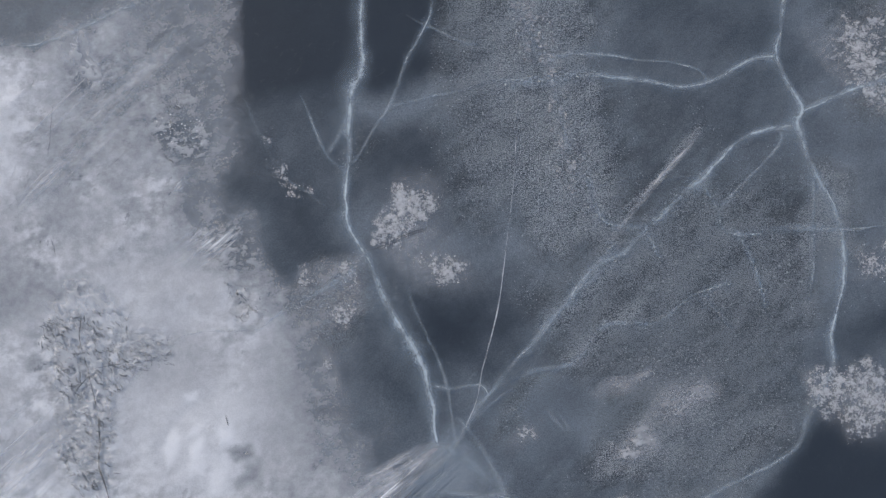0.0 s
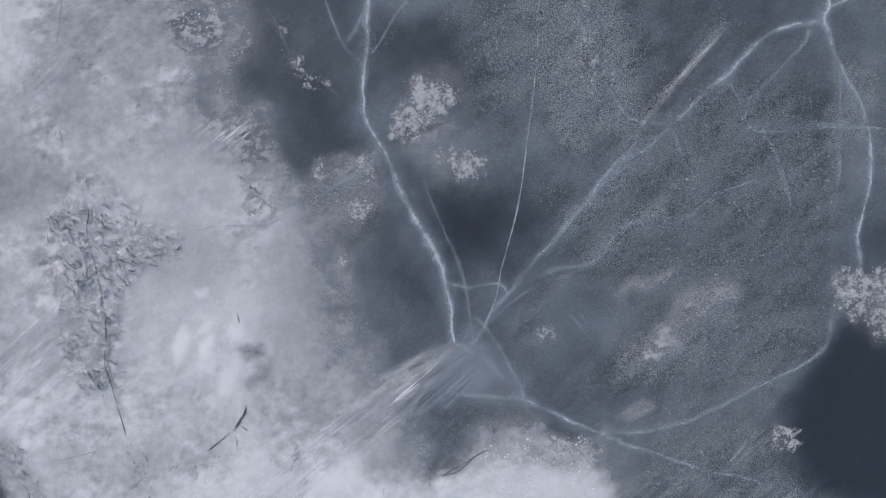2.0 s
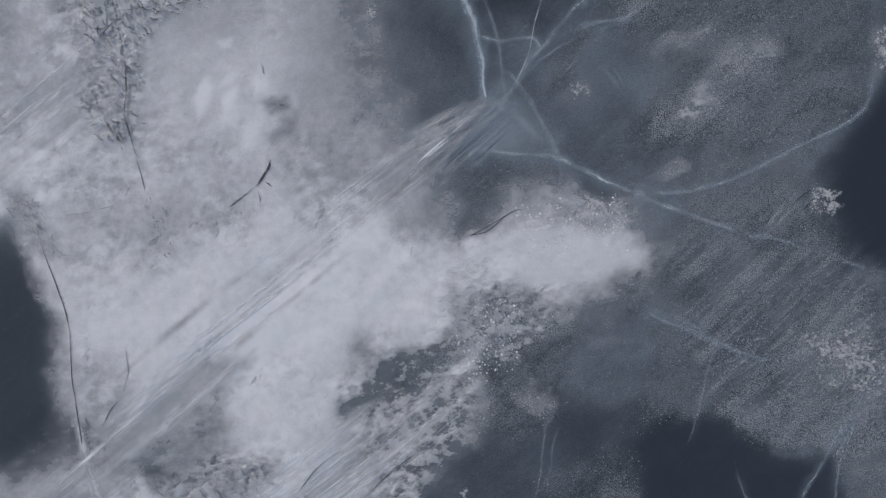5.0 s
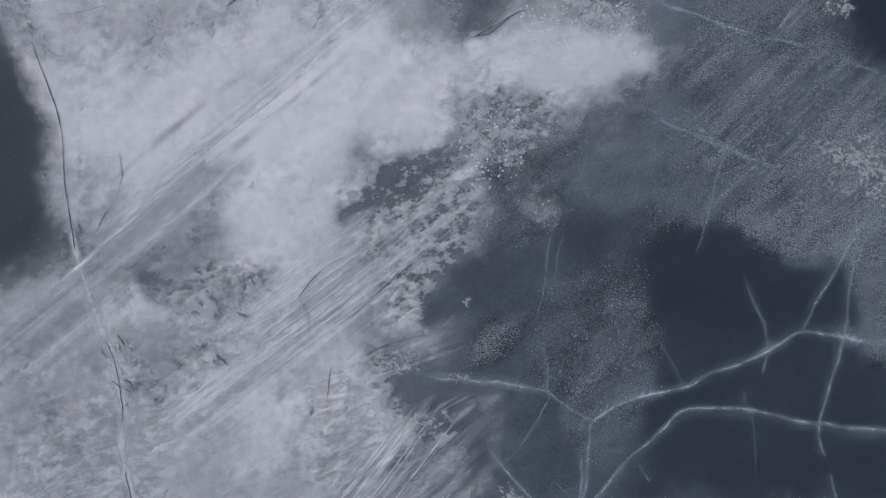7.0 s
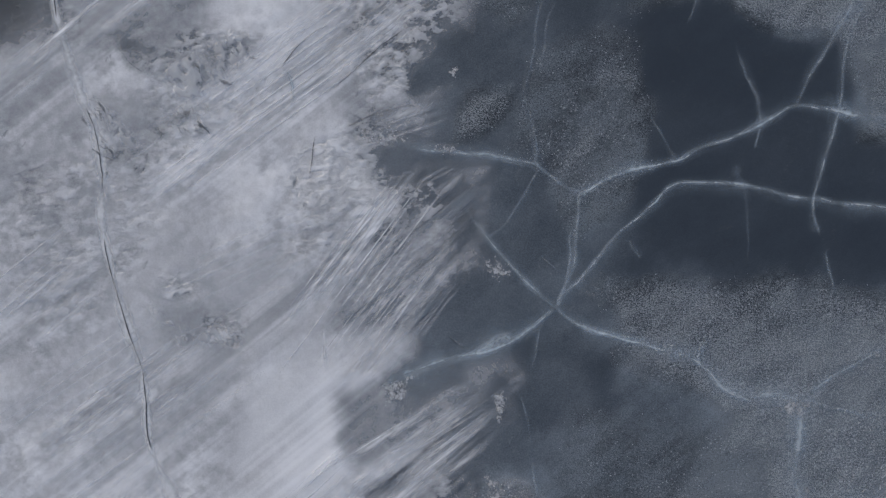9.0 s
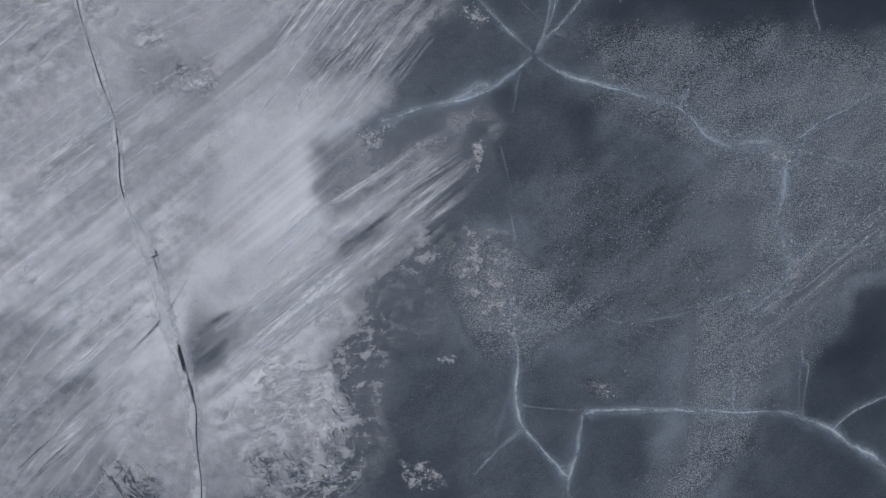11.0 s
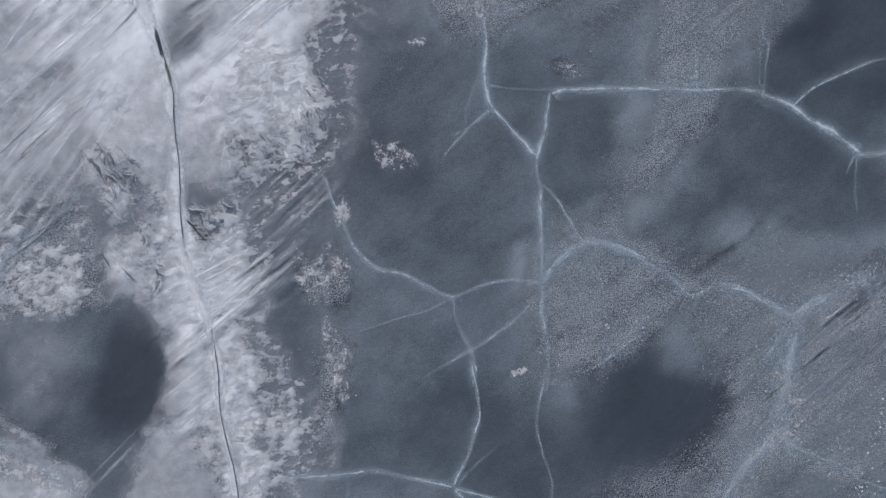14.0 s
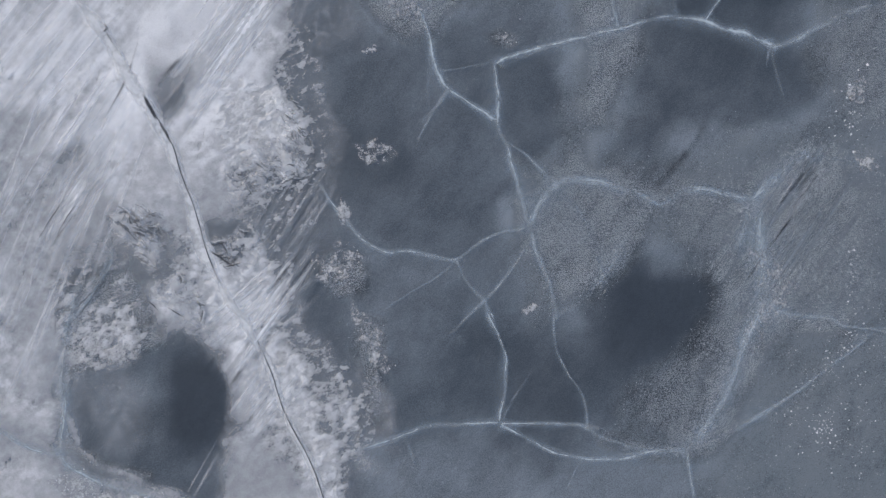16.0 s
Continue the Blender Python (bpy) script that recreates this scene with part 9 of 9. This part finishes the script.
LONG_CRACK = [(-12.56, -10.19), (-12.09, -11.4), (-11.69, -12.62), (-11.59, -14), (-11.42, -15.07), (-11.18, -16.22), (-10.94, -16.91), (-10.54, -17.98), (-10.14, -18.9), (-9.94, -19.98), (-9.92, -20.16), (-9.89, -21.21), (-9.71, -22.26), (-9.46, -23.16), (-9.08, -24.28), (-8.72, -25.25), (-8.59, -26.19), (-8.52, -26.92), (-8.24, -27.66), (-7.62, -28.76), (-7.39, -29.57), (-7.15, -30.45), (-6.88, -31.19), (-6.6, -32.07), (-6.43, -32.81), (-6.39, -33.57), (-6.26, -34.75), (-6.21, -36.07), (-5.97, -37.25), (-5.66, -38.13), (-5.35, -39.01), (-5.16, -40.1), (-5.08, -41.27), (-4.83, -42.39), (-4.65, -43.15), (-4.52, -44.42)]
rim = tagged(ribbon("crack_ridge", LONG_CRACK[4:], 0.22, 1.35, RIDGE_AND_LIT_EDGE, 91, 0.035, 0.035, (0.5, 0.5), 0.004), "low ridge of white snow along the long open crack", "snow ridge")
crest_or_lit_edge = ribbon("crest_or_lit_edge", [(x - 0.09, y) for x, y in LONG_CRACK if -41 < y < -27], 0.30, 1.3, RIDGE_AND_LIT_EDGE, 95, 0.05, 0.05, (1.0, 1.0), 0.008)
crest_or_lit_edge.parent = rim
for top, bottom in ((-10.1, -16.2), (-18.2, -20.7), (-21.6, -27.6), (-28.6, -29.5), (-30.9, -37.4), (-38.8, -44.5)):
    dark_crack_or_shade(0.085, 1.0, [p for p in smooth_line(LONG_CRACK, 0.25)[0] if bottom < p[1] < top], 0.012, 0.035, 91)

# ---- crystals and lumps ----
for band in range(4):
    scatter_frost(-50 + band * 15.5, -34.5 + band * 15.5, 500 + band)
lumps(45, 0.05, [(9.28, -40.53), (10.78, -41.6), (13.28, -42.92), (11.71, -47.84), (9.21, -46.52), (10.62, -43.69)])
lumps(140, 0.063, [(-1.08, -12.02), (0.65, -11.67), (0.68, -13.4), (-0.73, -14.06)])
lumps(120, 0.063, [(0.59, -8.99), (3.6, -8.85), (3.62, -10.03), (0.94, -10.4)])
lumps(30, 0.05, [(9.52, -44.92), (11.78, -43.26), (12.51, -42.82), (12.1, -43.78), (9.86, -45.35)])
lumps(30, 0.06, [(12.74, -40.67), (13.07, -40.75), (11.95, -44.01), (11.75, -43.96)])
lumps(25, 0.06, [(14.8, -35.34), (13.76, -35.96), (13.27, -37.26), (13.6, -38.05), (14.26, -36.8)])
lumps(20, 0.06, [(10.54, -45.43), (11.06, -45.47), (10.96, -46.24), (10.44, -46.2)])
lumps(70, 0.035, [(1.26, -9.26), (2.2, -8.76), (3.63, -8.81), (3.64, -9.44), (2.22, -9.71)])
lumps(60, 0.035, [(0.66, -10.45), (2.24, -10.42), (2.27, -12), (0.7, -12.66), (-0.39, -12.99), (-0.11, -11.73)])
lumps(40, 0.04, [(-8.44, 3.36), (-6.95, 3.35), (-7.12, 2.58), (-8.12, 2.58)])
carved(0.13, [(-11.91, -2.53), (-10.99, -2.28), (-10.08, -3.03), (-9.84, -4.37), (-9.78, -6.38), (-10.04, -7.56), (-11.04, -7.23), (-11.68, -4.37)])
carved(0.11, [(-10.16, -2.87), (-7.99, -2.86), (-9.34, -4.2), (-10, -3.87)])
carved(0.11, [(-12.15, -1.7), (-10.48, -1.2), (-9.16, -2.36), (-11.16, -2.37)])
carved(0.09, [(-11.73, 5.91), (-10.74, 5.91), (-9.76, 4.76), (-10.75, 4.59)])
carved(0.13, [(-8.63, -17.17), (-7.73, -16.38), (-5.73, -16.34), (-7.24, -18.07), (-8.16, -17.78)])
carved(0.12, [(-8.31, -18.4), (-7.39, -18.23), (-7.53, -18.7), (-8.3, -18.79)])
carved(0.10, [(-10.31, -18.13), (-9.53, -18.42), (-8.76, -19.03), (-9.68, -19.04)])
carved(0.13, [(-8.65, -34.5), (-7.85, -34.49), (-7.55, -35.07), (-7.67, -36.4), (-8.27, -35.67)])
carved(0.11, [(-4.92, -33.98), (-2.73, -33.2), (-2.56, -34.52), (-4.61, -34.71)])
carved(0.13, [(-5.98, -36.21), (-5.04, -35.75), (-4.45, -35.74), (-4.43, -36.63), (-5.01, -37.08), (-5.76, -36.73)])
carved(0.11, [(-8.11, -36.7), (-7.08, -36.68), (-6.46, -38.74), (-7.2, -38.6)])
carved(0.09, [(-8.16, -23.73), (-6.06, -23.67), (-6.18, -24.58), (-8.14, -24.63)])
carved(0.06, [(-13.56, -8.8), (-12.61, -9.1), (-11.64, -10.65), (-12.57, -10.67)])
carved(0.04, [(1.57, -9.01), (3.47, -8.73), (3.8, -9.44), (2.22, -9.63)])
carved(0.04, [(-1.06, -11.59), (-0.11, -11.41), (0.7, -12.34), (-0.23, -13.31), (-1.18, -13.01)])
# shaded and lit edges of the bitten crust, painted as dark and pale strokes
scallop_shading(32, 0.34, -55, [(-8.59, -34.14), (-7.64, -34.27), (-7.33, -35.43), (-7.47, -36.32), (-8.06, -35.45)])
scallop_shading(24, 0.36, -35, [(-6.16, -35.85), (-4.7, -35.38), (-4.46, -36.55), (-5.7, -36.87)])
scallop_shading(20, 0.32, -55, [(-7.46, -36.61), (-6.72, -37.34), (-6.78, -37.93), (-7.31, -37.2)])
scallop_shading(32, 0.25, -60, [(-3.07, -32.77), (-2.47, -32.91), (-2.23, -34.09), (-2.74, -34.7), (-3.2, -33.67)])
scallop_shading(35, 0.25, -40, [(-4.99, -34), (-3.05, -33.81), (-3.04, -34.56), (-4.38, -34.73)])
scallop_shading(300, 0.27, -38, [(-12, -2.7), (-10.82, -2.03), (-9.49, -2.37), (-9.17, -3.7), (-9.68, -4.37), (-10.04, -7.39), (-10.71, -7.4), (-11.35, -4.71)])
scallop_shading(80, 0.24, -30, [(-9.5, -3.03), (-8, -3.03), (-8, -3.7), (-9.67, -4.04)])
scallop_shading(30, 0.25, -50, [(-6.48, -1.37), (-5.82, -1.45), (-5.24, -2.53), (-5.99, -2.61)])
scallop_shading(45, 0.18, -45, [(-8.27, 4.59), (-7.28, 4.59), (-7.29, 2.28), (-8.29, 2.12)])
scallop_shading(10, 0.2, -45, [(-6.97, 0.63), (-5.98, 0.3), (-5.81, -0.37), (-6.48, -0.53)])
scallop_shading(16, 0.3, -36, [(-8.32, -16.39), (-6.8, -16.27), (-5.88, -16.94), (-7.07, -17.88), (-8, -17.29)])
scallop_shading(30, 0.35, -30, [(-8.58, -18.52), (-7.37, -18.19), (-7.21, -18.8), (-8.11, -18.97)])
scallop_shading(30, 0.3, -40, [(-10.41, -17.95), (-9.64, -18.55), (-9.77, -19.77), (-10.15, -19.47)])
scallop_shading(35, 0.3, -50, [(-13.52, -8.71), (-12.57, -9.31), (-12.07, -10.4), (-12.86, -9.95), (-13.5, -9.49)])
scallop_shading(25, 0.25, -60, [(-9.77, -8.78), (-8.96, -9.71), (-8.78, -10.65), (-9.42, -10.19)])
scallop_shading(30, 0.4, -50, [(-8.58, -34.39), (-7.55, -34.37), (-7.16, -35.25), (-8.27, -35.28)])
scallop_shading(45, 0.25, -60, [(-3.07, -32.18), (-2.55, -32.32), (-2.21, -34.24), (-2.8, -34.41)])
scallop_shading(25, 0.3, -40, [(-4.74, -34.01), (-2.96, -33.67), (-2.94, -34.56), (-4.42, -34.74)])
scallop_shading(30, 0.2, 45, [(-1.11, -12.41), (-0.2, -12.08), (0.89, -12.97), (1.37, -14.03), (0.45, -13.9), (-0.48, -13)])
scallop_shading(20, 0.2, 40, [(-3.8, -14.45), (-2.61, -13.36), (-1.1, -12.71), (-1.08, -13.32), (-2.58, -14.58)])
scallop_shading(22, 0.2, 45, [(-0.89, -11.74), (0.2, -11.41), (2.26, -11.52), (2.28, -12.31), (0.71, -12.97), (-0.39, -13.15)])
scallop_shading(40, 0.25, -50, [(-11.6, -6.23), (-10.96, -6.46), (-10.3, -7.26), (-10.14, -7.75), (-10.78, -7.58)])
scallop_shading(40, 0.22, -30, [(-11.9, -2.3), (-11.02, -2.28), (-11, -3.57), (-11.8, -3.42)])
